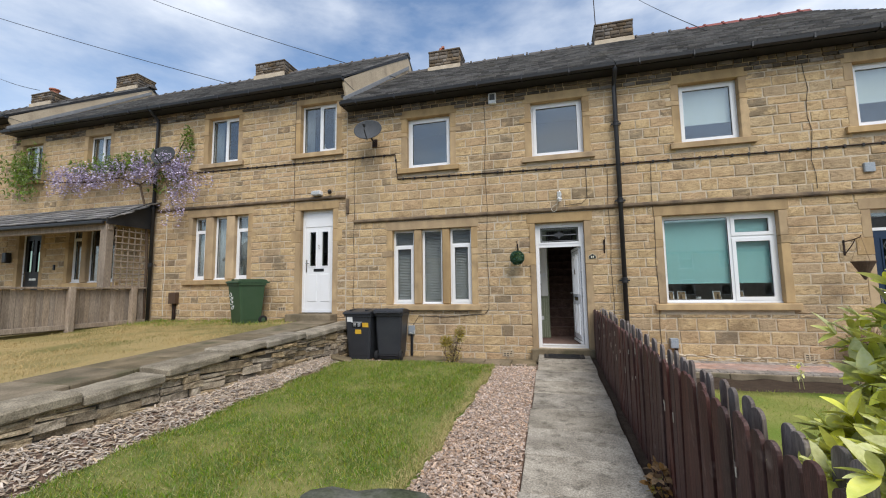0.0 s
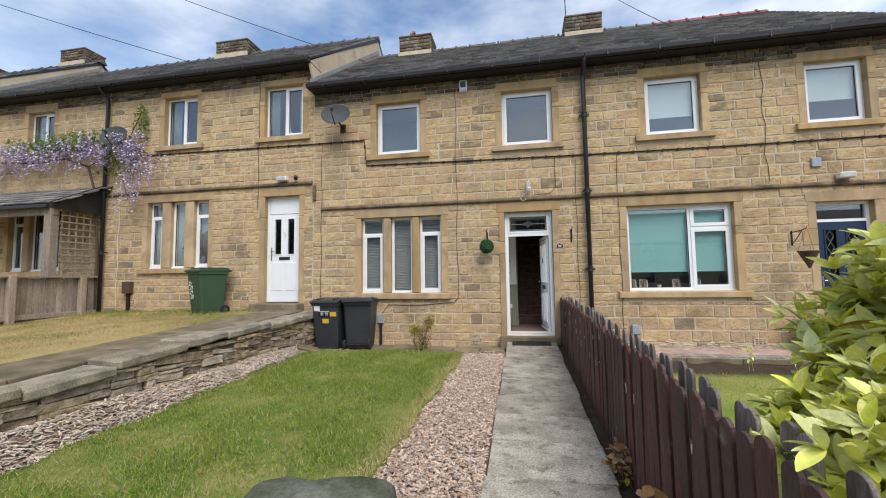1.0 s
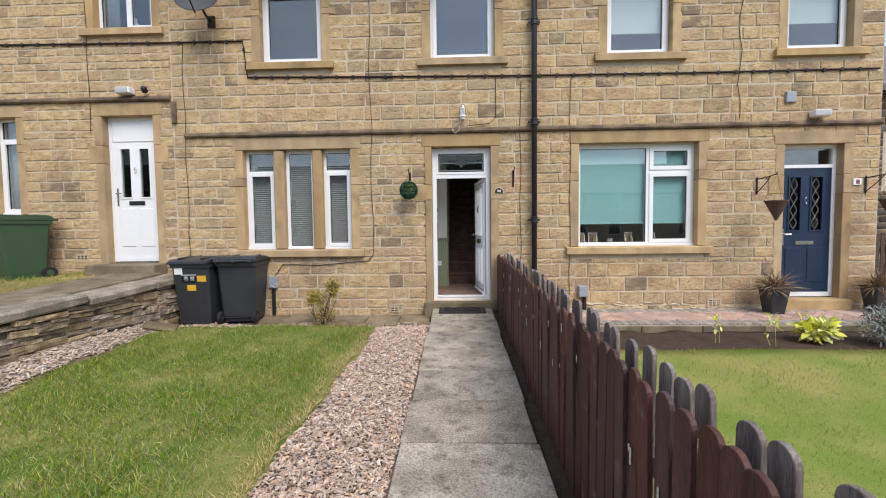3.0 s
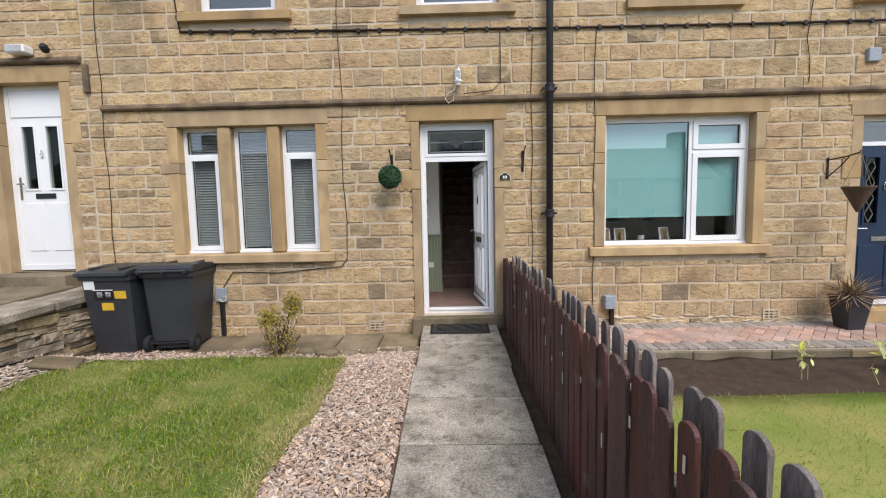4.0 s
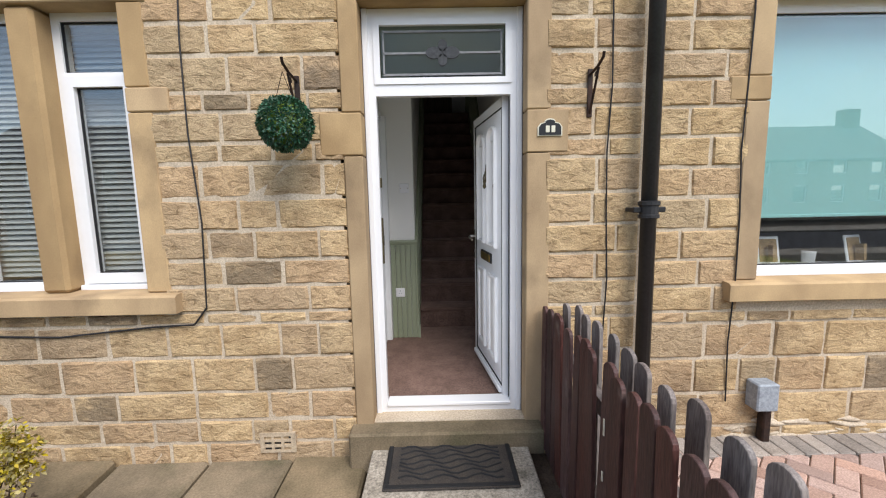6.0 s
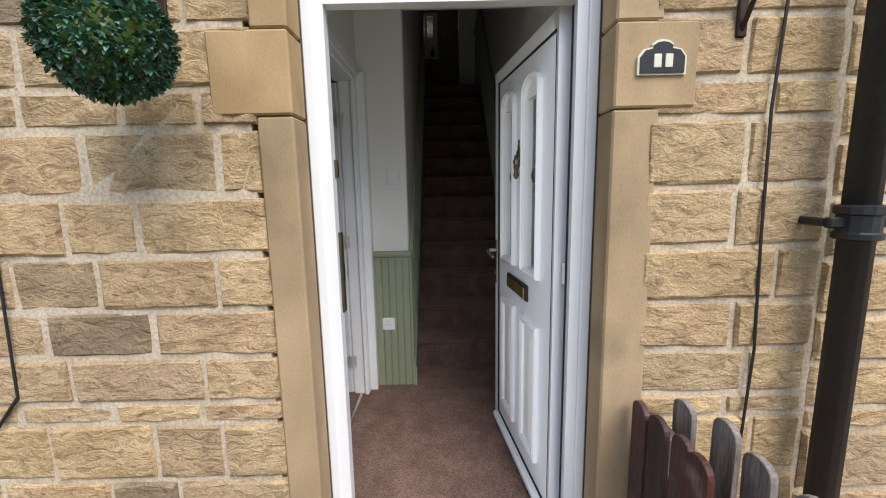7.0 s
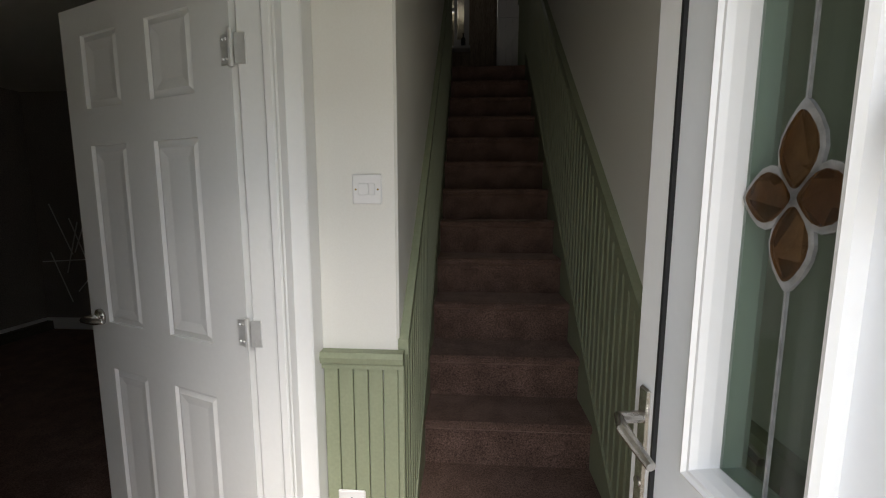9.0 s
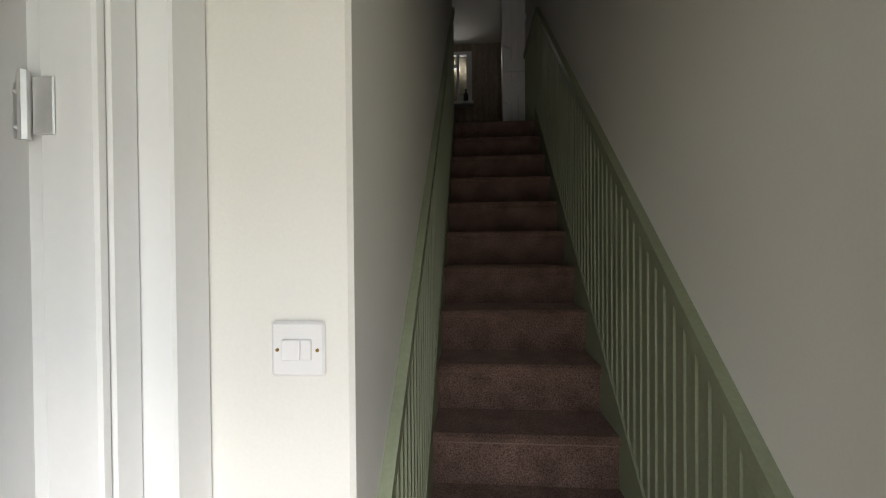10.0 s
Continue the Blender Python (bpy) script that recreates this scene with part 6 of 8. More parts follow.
# ---- dry stone wall ----
wallx0, wallx1 = -4.66, -4.26
cap_z = lambda y: 0.655 + 0.047 * y
dw = thing("garden_wall", (-4.45, -4.0, 0.0), "dry stone garden wall with broad grey cap stones", "garden wall", kind="structure")
bm = bmesh.new()
prism(bm, [(-8.3, -0.6), (-0.06, -0.4), (-0.06, 0.55), (-8.3, 0.17)], "x", -4.62, -4.30)
part("core", bm, "drystone_mass", dw)
rw_ = random.Random(12)
wmesh = [shared_mesh("walling_stone", block_shape(90 + s, rough=0.016, edge=0.012, depth=0.09), "drystone", smooth=False) for s in range(6)]
y = -8.2
while y < -0.1:
    span = min(rw_.uniform(0.28, 0.72), -0.08 - y)
    top = cap_z(y + span / 2) - 0.095
    zc = -0.40 + 0.04 * y + 0.16 + rw_.uniform(-0.05, 0.02)
    while zc < top - 0.02:
        hh = min(rw_.choice((0.034, 0.045, 0.055, 0.07, 0.085, 0.11)), top - zc)
        if top - zc - hh < 0.03:
            hh = top - zc
        cuts = sorted(rw_.uniform(0.25, 0.75) for _ in range(1 if span > 0.36 and rw_.random() < 0.6 else 0))
        edges = [0, *cuts, 1]
        for p, q in zip(edges, edges[1:]):
            w = (q - p) * span + rw_.uniform(-0.015, 0.07)
            if zc + hh > ground_z(-4.0, y) - 0.05 and w > 0.04:
                piece("walling_stone", wmesh[rw_.randrange(6)], dw, pose(-4.27 + rw_.uniform(-0.035, 0.03), y + span * (p + q) / 2, zc + hh / 2, rw_.uniform(-3, 3), 2.7 + rw_.uniform(-3, 3), 90 + rw_.uniform(-4, 4)) @ Matrix.Diagonal((w - 0.01, 1, (hh - 0.006) * rw_.uniform(0.92, 1.03), 1)))
        zc += hh
    y += span
y = -8.3
while y < -0.1:
    w = min(rw_.uniform(0.65, 1.05), -0.06 - y)
    bm = B((wallx0, wallx1 + 0.03 + rw_.uniform(-0.01, 0.02), -w / 2 + 0.006, w / 2 - 0.006, -0.1, 0.0), bevel=0.018)
    bmesh.ops.subdivide_edges(bm, edges=[e for e in bm.edges if e.calc_length() > 0.2], cuts=3, use_grid_fill=True)
    for v in bm.verts:
        p = Vector((v.co.x * 4, (v.co.y + y) * 4, v.co.z * 8))
        v.co += Vector((noise.noise(p), noise.noise(p + Vector((9, 0, 0))) * 0.4, noise.noise(p + Vector((0, 9, 0))) * 0.7)) * 0.022
    bmesh.ops.transform(bm, matrix=pose(0, y + w / 2, cap_z(y + w / 2), math.degrees(math.atan(0.047)) + rw_.uniform(-0.4, 0.4), rw_.uniform(-0.6, 0.6), 0), verts=bm.verts[:])
    part("cap_stone", bm, "capstone", dw, "broad weathered cap stone")
    y += w
bm = B((-0.20, 0.20, -0.13, 0.13, 0, 0.05), bevel=0.02, m=pose(-3.98, -1.35, 0.0, 4, 14, 30))
for v in bm.verts:
    v.co += Vector((0.03, 0.03, 0.012)) * noise.noise(v.co * 7)
solo("loose_flagstone", bm, "flag", "loose pale flat stone lying on the bark", "stone")

# neighbour's path and lawn beyond the wall
np_ = thing("path", (-5.1, -4, 0.4), "grey stone path beyond the garden wall", "path", kind="structure")
y = -0.34
while y > -8.2:
    w = 0.62
    part("path_flag", B((-5.5, -4.67, -w / 2 + 0.006, w / 2 - 0.006, -0.08, 0), bevel=0.01, m=pose(0, y - w / 2, cap_z(y - w / 2) - 0.005, 2.7)), "flag", np_)
    y -= w
lawn38_z = lambda x, y: 0.60 + 0.045 * y + 0.01 * math.sin(2 * x) * math.cos(3 * y) - 0.012 * max(0, -x - 6)
solo("lawn", slab_sheet(bmesh.new(), -10.2, -5.51, -8.3, -0.02, lawn38_z, 0.1, 30, 40), "turf_dry", "parched straw-coloured lawn with green patches", "lawn", kind="structure", smooth=True)
solo("porch_ground", slab_sheet(bmesh.new(), -21.5, -10.4, -8.3, -0.02, lambda x, y: 0.55 + 0.03 * y, 0.1, 4, 4), "turf_dry", "ground in front of the porch", "ground", kind="structure")

# ---- picket fence ----
fence = thing("picket_fence", (0.62, -3.4, -0.1), "double-sided picket fence, red-brown outside and grey on its other side", "fence")
rf = random.Random(31)


def picket_mesh(w, hh, mat, seed):
    rng = random.Random(seed)
    bm = bmesh.new()
    out = [(-w / 2, 0), (w / 2, 0), (w / 2, hh - w * 0.42)]
    out += [(w / 2 * math.cos(t), hh - w * 0.42 + w * 0.42 * math.sin(t)) for t in [math.pi * k / 8 for k in range(1, 8)]]
    out += [(-w / 2, hh - w * 0.42)]
    prism(bm, out, "x", -0.009, 0.009)
    bmesh.ops.bevel(bm, geom=[e for e in bm.edges if abs(e.verts[0].co.x - e.verts[1].co.x) < 1e-5], offset=0.002, segments=1, affect="EDGES")
    me = bpy.data.meshes.new("picket")
    bm.to_mesh(me)
    bm.free()
    me.materials.append(M[mat])
    return me


near_p = [picket_mesh(0.088, 1.0, "picket", s) for s in range(2)]
far_p = [picket_mesh(0.092, 1.0, "picket_grey", s) for s in range(2)]
ftop = lambda y: 0.86 + 0.027 * min(0.0, y + 1.5)
y = -0.08
k = 0
while y > -7.15:
    base = PATH_Z(y) - 0.03
    zt = ftop(y) + rf.uniform(-0.018, 0.018)
    piece("picket", near_p[k % 2], fence, pose(0.565 + rf.uniform(-0.004, 0.004), y, base, rf.uniform(-1.2, 1.2), rf.uniform(-0.8, 0.8), rf.uniform(-3, 3)) @ Matrix.Diagonal((1, 1, zt - base, 1)))
    y -= 0.106 + rf.uniform(-0.006, 0.008)
    k += 1
y = -0.12
while y > -7.15:
    base = PATH_Z(y) + 0.0
    zt = ftop(y) + 0.02 + rf.uniform(-0.018, 0.018)
    piece("picket", far_p[k % 2], fence, pose(0.685 + rf.uniform(-0.005, 0.005), y, base, rf.uniform(-1.5, 1.5), rf.uniform(-1, 1), rf.uniform(-4, 4)) @ Matrix.Diagonal((1, 1, zt - base, 1)))
    y -= 0.142 + rf.uniform(-0.01, 0.012)
    k += 1
# thin pale strips set at random on the path side of the pickets
for k in range(30):
    ya = -0.9 - 5.4 * rf.random()
    z = ftop(ya) - 0.08 - 0.35 * rf.random()
    part("pale_sliver", B((0.553, 0.557, ya - 0.005, ya + 0.005, z - 0.05 * rf.random() - 0.02, z), bevel=0.001), "cable_white", fence, "pale sliver along a picket edge" if k == 0 else "")
for ya in (-0.1, -1.85, -3.6, -5.35, -7.1):
    part("post", B((0.588, 0.662, ya - 0.037, ya + 0.037, PATH_Z(ya) - 0.3, ftop(ya) - 0.10), bevel=0.006), "picket_grey", fence)
for dz in (0.16, 0.62):
    for ya, yb in ((-0.14, -1.81), (-1.89, -3.56), (-3.64, -5.31), (-5.39, -7.06)):
        bm = bmesh.new()
        za, zb = PATH_Z(ya) + dz, PATH_Z(yb) + dz + (0.02 if dz > 0.5 else 0)
        prism(bm, [(ya, za - 0.035), (yb, zb - 0.035), (yb, zb + 0.035), (ya, za + 0.035)], "x", 0.605, 0.645)
        part("rail", bm, "picket_grey", fence)
solo("fence_soil", slab_sheet(bmesh.new(), 0.47, 0.75, -8.3, -0.13, lambda x, y: PATH_Z(y) - 0.035 + 0.012 * math.sin(9 * y), -0.6, 3, 40), "soil", "strip of dark soil under the fence", "soil", kind="structure", smooth=True)

# ---- right-hand garden ----
solo("lawn", slab_sheet(bmesh.new(), 0.76, 8.5, -8.3, -1.95, lambda x, y: -0.10 + 0.02 * (y + 2) + 0.008 * math.sin(3 * x + y), -0.5, 24, 24), "turf_right", "short yellow-green lawn of the neighbour", "lawn", kind="structure", smooth=True)
solo("flower_bed", slab_sheet(bmesh.new(), 0.76, 5.6, -1.95, -1.03, lambda x, y: -0.115 + 0.03 * noise.noise(Vector((x * 3, y * 3, 1))) - 0.03 * ((y + 1.49) / 0.46) ** 2 * 0.7, -0.5, 60, 10), "soil", "dark soil flower bed beside the paving", "flower bed", kind="structure", smooth=True)
pv = thing("block_paving", (3, -0.65, -0.05), "red herringbone block paving with a grey border", "paving", kind="structure")
part("bedding", B((0.76, 8.4, -0.99, -0.001, -0.3, -0.062)), "mortar", pv)
pb = {}
for nm, w, l, mt in (("brick", 0.095, 0.195, "brick"), ("border_brick", 0.095, 0.195, "brick_grey")):
    bm = B((-l / 2, l / 2, -w / 2, w / 2, -0.03, 0.0), bevel=0.005)
    me = bpy.data.meshes.new("paver")
    bm.to_mesh(me)
    bm.free()
    me.materials.append(M[mt])
    pb[nm] = me
rp = random.Random(8)
for i in range(-60, 60):
    for j in range(-60, 60):
        turn = (i - j) % 4
        if turn not in (0, 3):
            continue
        a, b = ((i + 1) * 0.1, (j + 0.5) * 0.1) if turn == 0 else ((i + 0.5) * 0.1, (j + 1) * 0.1)
        cx, cy = 3.2 + (a - b) * 0.7071, -0.5 + (a + b) * 0.7071
        if 0.86 < cx < 5.55 and -0.80 < cy < -0.18:
            piece("brick", pb["brick"], pv, pose(cx, cy, -0.044 + rp.uniform(-0.002, 0.002), 0, 0, 45 if turn == 0 else 135))
for k in range(48):
    for yb in (-0.1, -0.885):
        piece("border_brick", pb["border_brick"], pv, pose(0.81 + k * 0.1, yb, -0.038 + rp.uniform(-0.002, 0.002), 0, 0, 90))
for k in range(6):
    part("kerb", B((0.78 + k * 0.8, 1.575 + k * 0.8, -1.03, -0.99, -0.25, -0.062), bevel=0.01), "flag", pv)
part("side_paving", B((5.62, 8.4, -4.5, -0.05, -0.2, -0.05), bevel=0.01), "brick", pv)


# ---- leaves and plants ----
def leaf_shape(l, w, fold=0.25, droop=0.15, n=4):
    v, f = [], []
    for i in range(n + 1):
        t = i / n
        ww = w * math.sin(math.pi * min(1, t * 0.92 + 0.06)) ** 0.8
        zz = -droop * l * t * t
        v += [(-ww / 2, t * l, zz + fold * ww / 2), (0, t * l, zz), (ww / 2, t * l, zz + fold * ww / 2)]
    for i in range(n):
        a = i * 3
        f += [(a, a + 1, a + 4, a + 3), (a + 1, a + 2, a + 5, a + 4)]
    return np.array(v), f


def aim(p, d, roll, s):
    q = Vector(d).to_track_quat("Y", "Z").to_matrix().to_4x4()
    return Matrix.Translation(p) @ q @ pose(0, 0, 0, 0, roll, 0) @ Matrix.Diagonal((s, s, s, 1))


def crown(name, parent, centre, radii, mat, shape, count, size, rng, cluster=1, up=0.4, lump=0.25, hollow=0.55, floor=-9, drop=0.0, wild=0.0):
    """Leaves in whorls over a lumpy volume."""
    shapes, mats = [], []
    for _ in range(count):
        d = Vector((rng.gauss(0, 1), rng.gauss(0, 1), rng.gauss(0, 1))).normalized()
        r = rng.uniform(hollow, 1.0) * (1 + lump * noise.noise(d * 2.3 + Vector(centre)))
        p = Vector(centre) + Vector((d.x * radii[0], d.y * radii[1], d.z * radii[2])) * r
        if p.z < floor:
            continue
        o = (d + Vector((0, 0, up)) + wild * Vector((rng.gauss(0, 1), rng.gauss(0, 1), rng.gauss(0, 1)))).normalized()
        a0 = rng.uniform(0, 360)
        for c in range(cluster):
            t = radians(a0 + 360 * c / cluster + rng.uniform(-20, 20))
            s1 = o.orthogonal().normalized()
            s2 = o.cross(s1)
            spread = rng.uniform(0.5, 1.3)
            dd = (o * (1 - 0.25 * spread) + (s1 * math.cos(t) + s2 * math.sin(t)) * spread + Vector((0, 0, -drop))).normalized()
            shapes.append(shape)
            mats.append(aim(p, dd, rng.uniform(-35, 35), size * rng.uniform(0.6, 1.25)))
    return mass(name, shapes, mats, parent, mat)


def twigs(parent, base, tips, r, name="stem", mat="twig", rng=random):
    for k, t in enumerate(tips):
        b, t = Vector(base) + Vector((rng.uniform(-0.03, 0.03), rng.uniform(-0.03, 0.03), 0)), Vector(t)
        bm = bmesh.new()
        mid = b.lerp(t, 0.5) + Vector((rng.uniform(-0.05, 0.05), rng.uniform(-0.05, 0.05), 0.03))
        tube(bm, [b, b.lerp(mid, 0.5), mid, mid.lerp(t, 0.5), t], [r, r * 0.85, r * 0.7, r * 0.5, r * 0.25], 6)
        part(name, bm, mat, parent)


rg = random.Random(77)
BIG = leaf_shape(0.15, 0.062, fold=0.35, droop=0.14, n=6)
laurel = thing("spotted_laurel", (1.72, -6.25, -0.2), "large spotted laurel bush with yellow-green leaves", "shrub")
LC, LR = (1.70, -6.36, 0.62), (0.62, 0.55, 0.86)
twigs(laurel, (1.72, -6.25, -0.25), [(1.72 + 0.45 * math.cos(a), -6.25 + 0.45 * math.sin(a), 0.5 + 0.5 * math.sin(a * 2.3)) for a in (0.3, 1.2, 2.2, 3.0, 3.9, 4.7, 5.6)], 0.016, rng=rg)
crown("foliage_dark", laurel, LC, LR, "leaf_dark", BIG, 420, 0.95, rg, 4, 0.5, hollow=0.3, floor=-0.2)
for k in range(9):
    a, b = k * 2.4, -0.35 + 0.16 * k
    crown("foliage_yellow", laurel, (LC[0] + 0.22 * math.cos(a), LC[1] + 0.22 * math.sin(a), LC[2] + 0.55 * b), (0.52, 0.44, 0.52), "leaf_yellow", BIG, 300, 0.8, rg, 6, 0.75, lump=0.5, hollow=0.7, floor=-0.15, wild=0.5)
crown("foliage_yellow", laurel, (1.0, -6.72, 0.62), (0.36, 0.42, 0.32), "leaf_yellow", BIG, 230, 0.66, rg, 6, 0.75, lump=0.4, hollow=0.5, floor=0.44, wild=0.5)
crown("foliage_withered", laurel, LC, (0.68, 0.66, 0.8), "leaf_brown", BIG, 26, 0.9, rg, 1, -0.3, hollow=0.85, floor=-0.1)
for k in range(14):
    a, b = rg.uniform(2.6, 4.4), rg.uniform(-0.3, 0.6)
    for _ in range(5):
        bm = bmesh.new()
        bmesh.ops.create_icosphere(bm, subdivisions=1, radius=0.009, matrix=pose(LC[0] + 0.7 * math.cos(a) * math.cos(b) + rg.uniform(-0.02, 0.02), LC[1] + 0.62 * math.sin(a) * math.cos(b) + rg.uniform(-0.02, 0.02), LC[2] + 0.7 * math.sin(b) + rg.uniform(-0.02, 0.02)))
        part("berry", bm, "ridge_red", laurel, smooth=True)

weed = thing("withered_weed", (0.50, -5.0, -0.24), "brown-green weed growing at the foot of the fence", "weed")
twigs(weed, (0.50, -5.0, -0.25), [(0.50 + 0.09 * math.cos(a), -5.0 + 0.12 * math.sin(a), 0.0 + 0.06 * math.sin(3 * a)) for a in (0.4, 1.7, 2.6, 3.5, 4.6, 5.5)], 0.004, rng=rg)
crown("foliage", weed, (0.49, -5.02, -0.04), (0.09, 0.15, 0.12), "leaf_brown", leaf_shape(0.055, 0.04, n=4), 26, 1.0, rg, 2, 0.2, hollow=0.3)
crown("foliage", weed, (0.49, -5.0, -0.14), (0.10, 0.16, 0.10), "hedge_yellow", leaf_shape(0.05, 0.03, n=4), 16, 1.0, rg, 2, 0.2, hollow=0.3)

SMALL = leaf_shape(0.03, 0.018, n=2)
gs = thing("golden_shrub", (-2.02, -0.78, -0.2), "small half-bare golden privet shrub in the bark", "shrub")
tips = [(-2.02 + dx, -0.78 + dy, z) for dx, dy, z in ((-0.18, 0.02, 0.33), (-0.12, -0.05, 0.38), (-0.05, 0.05, 0.30), (0.05, 0, 0.34), (0.14, 0.03, 0.42), (0.2, -0.02, 0.5), (0.17, 0.05, 0.56), (-0.2, -0.02, 0.2), (0.1, -0.08, 0.2), (0.0, -0.08, 0.15), (0.24, 0.0, 0.34))]
twigs(gs, (-2.02, -0.78, -0.22), tips, 0.008, rng=rg)
crown("foliage", gs, (-2.12, -0.78, 0.30), (0.15, 0.12, 0.12), "hedge_yellow", SMALL, 420, 0.72, rg, 4, 0.5, hollow=0.3)
crown("foliage", gs, (-1.85, -0.77, 0.44), (0.11, 0.10, 0.16), "hedge_yellow", SMALL, 340, 0.72, rg, 4, 0.5, hollow=0.3)
crown("foliage", gs, (-2.0, -0.80, 0.08), (0.20, 0.15, 0.24), "hedge_yellow", SMALL, 420, 0.6, rg, 3, 0.2, hollow=0.3)
crown("foliage", gs, (-1.98, -0.78, 0.12), (0.2, 0.15, 0.3), "twig", SMALL, 320, 0.6, rg, 3, 0.2, hollow=0.2)

ball = thing("topiary_ball", (-0.81, -0.225, 1.95), "green artificial topiary ball hanging from a black bracket", "topiary ball")
bm = bmesh.new()
bmesh.ops.create_icosphere(bm, subdivisions=2, radius=0.115, matrix=pose(-0.81, -0.225, 1.865))
part("core", bm, "leaf_dark", ball, smooth=True)
crown("foliage", ball, (-0.81, -0.225, 1.865), (0.135, 0.135, 0.135), "ball_leaf", leaf_shape(0.017, 0.011, n=2), 2000, 1.0, rg, 3, 0.0, lump=0.05, hollow=0.86)
bm = bmesh.new()
for s in (-0.05, 0.05):
    tube(bm, [(-0.81 + s, -0.22, 1.97), (-0.81, -0.225, 2.12)], 0.002, 5)
part("hanging_wire", bm, "iron", ball)


def bracket(x, z, reach, label):
    t = thing("hanging_bracket", (x, 0, z), label, "bracket", "hanging brackets")
    bm = bmesh.new()
    box(bm, x - 0.014, x + 0.014, -0.018, -0.006, z - 0.26, z, bevel=0.003)
    tube(bm, [(x, -0.015, z - 0.03), (x, -reach * 0.6, z - 0.02), (x, -reach, z + 0.005), (x, -reach - 0.012, z + 0.03)], 0.008, 8)
    tube(bm, [(x, -0.015, z - 0.24), (x, -reach * 0.45, z - 0.12), (x, -reach * 0.7, z - 0.025)], 0.007, 8)
    tube(bm, [(x, -reach * 0.55 + 0.022 * math.cos(t2), z - 0.06 + 0.022 * math.sin(t2)) for t2 in [k * math.tau / 10 for k in range(9)]], 0.004, 6)
    part("arm", bm, "iron", t)
    return t


bracket(-0.81, 2.16, 0.215, "rusty black wall bracket holding the topiary ball")
bracket(0.815, 2.17, 0.19, "empty rusty black wall bracket beside the door")
for x in (4.55, 6.17):
    bracket(x, 2.0, 0.40, "black wall bracket holding a cone basket")
    hb = thing("hanging_basket", (x, -0.41, 1.4), "dark woven cone hanging basket, empty", "hanging basket", "cone baskets")
    bm = bmesh.new()
    lathe(bm, [(0.012, 0), (0.14, 0.27), (0.15, 0.275), (0.15, 0.29), (0.135, 0.29), (0.01, 0.03)], (x, -0.41, 1.33), sides=16)
    part("cone", bm, "wicker", hb)
    for k in range(6):
        bm = bmesh.new()
        r = 0.03 + k * 0.02
        tube(bm, [(x + r * math.cos(t), -0.41 + r * math.sin(t), 1.33 + r * 1.95) for t in [j * math.tau / 16 for j in range(17)]], 0.006, 5)
        part("weave_ring", bm, "wicker", hb)
    for a in (0.5, 2.6, 4.7):
        bm = bmesh.new()
        tube(bm, [(x + 0.14 * math.cos(a), -0.41 + 0.14 * math.sin(a), 1.62), (x, -0.41, 2.02)], 0.003, 5)
        part("cord", bm, "reed", hb)

STRAP = leaf_shape(0.3, 0.008, fold=0.2, droop=0.35, n=4)
for x, y in ((4.62, -0.32), (6.15, -0.28)):
    t = thing("plant_pot", (x, y, -0.04), "square dark grey planter with dry brown grass", "plant pot", "planters beside the navy door")
    bm = bmesh.new()
    lathe(bm, [(0.13, 0), (0.19, 0.36), (0.20, 0.365), (0.20, 0.385), (0.17, 0.385), (0.16, 0.34)], (0, 0, 0), sides=4)
    bmesh.ops.transform(bm, matrix=pose(x, y, -0.04, 0, 0, 45), verts=bm.verts[:])
    part("pot", bm, "bin_grey", t)
    crown("grass", t, (x, y, 0.34), (0.10, 0.10, 0.05), "reed", STRAP, 330, 1.0, rg, 1, 1.3, hollow=0.1)
hs = thing("hosta", (4.15, -1.6, -0.1), "low bright yellow-green hosta in the flower bed", "plant")
crown("foliage", hs, (4.15, -1.6, 0.02), (0.22, 0.16, 0.12), "leaf_yellow", leaf_shape(0.14, 0.07), 60, 1.0, rg, 3, 0.6, hollow=0.2, floor=-0.08)
sl = thing("silver_shrub", (4.85, -1.75, -0.1), "soft silver-grey shrub in the flower bed", "shrub")
crown("foliage", sl, (4.85, -1.75, 0.12), (0.30, 0.26, 0.26), "silver_leaf", leaf_shape(0.05, 0.012, n=2), 420, 1.3, rg, 4, 0.5, hollow=0.2, floor=-0.1)
for x, y in ((3.0, -1.6), (3.55, -1.75)):
    t = thing("seedling", (x, y, -0.1), "small yellow-green seedling in dark soil", "plant", "seedlings")
    twigs(t, (x, y, -0.12), [(x + 0.02, y, 0.18), (x - 0.08, y, 0.10)], 0.004, mat="leaf_yellow", rng=rg)
    crown("foliage", t, (x, y, 0.1), (0.10, 0.08, 0.14), "leaf_yellow", leaf_shape(0.08, 0.03), 9, 1.0, rg, 2, 0.4, hollow=0.3)
mp = thing("maple_seedling", (0.49, -6.05, -0.25), "brown-leaved maple seedling at the foot of the fence", "plant")
twigs(mp, (0.49, -6.05, -0.28), [(0.44, -6.05, 0.18), (0.36, -6.1, 0.08), (0.5, -6.0, 0.1)], 0.005, rng=rg)
crown("foliage", mp, (0.43, -6.05, 0.08), (0.10, 0.09, 0.12), "leaf_brown", leaf_shape(0.09, 0.08), 12, 1.0, rg, 2, 0.2, hollow=0.3)


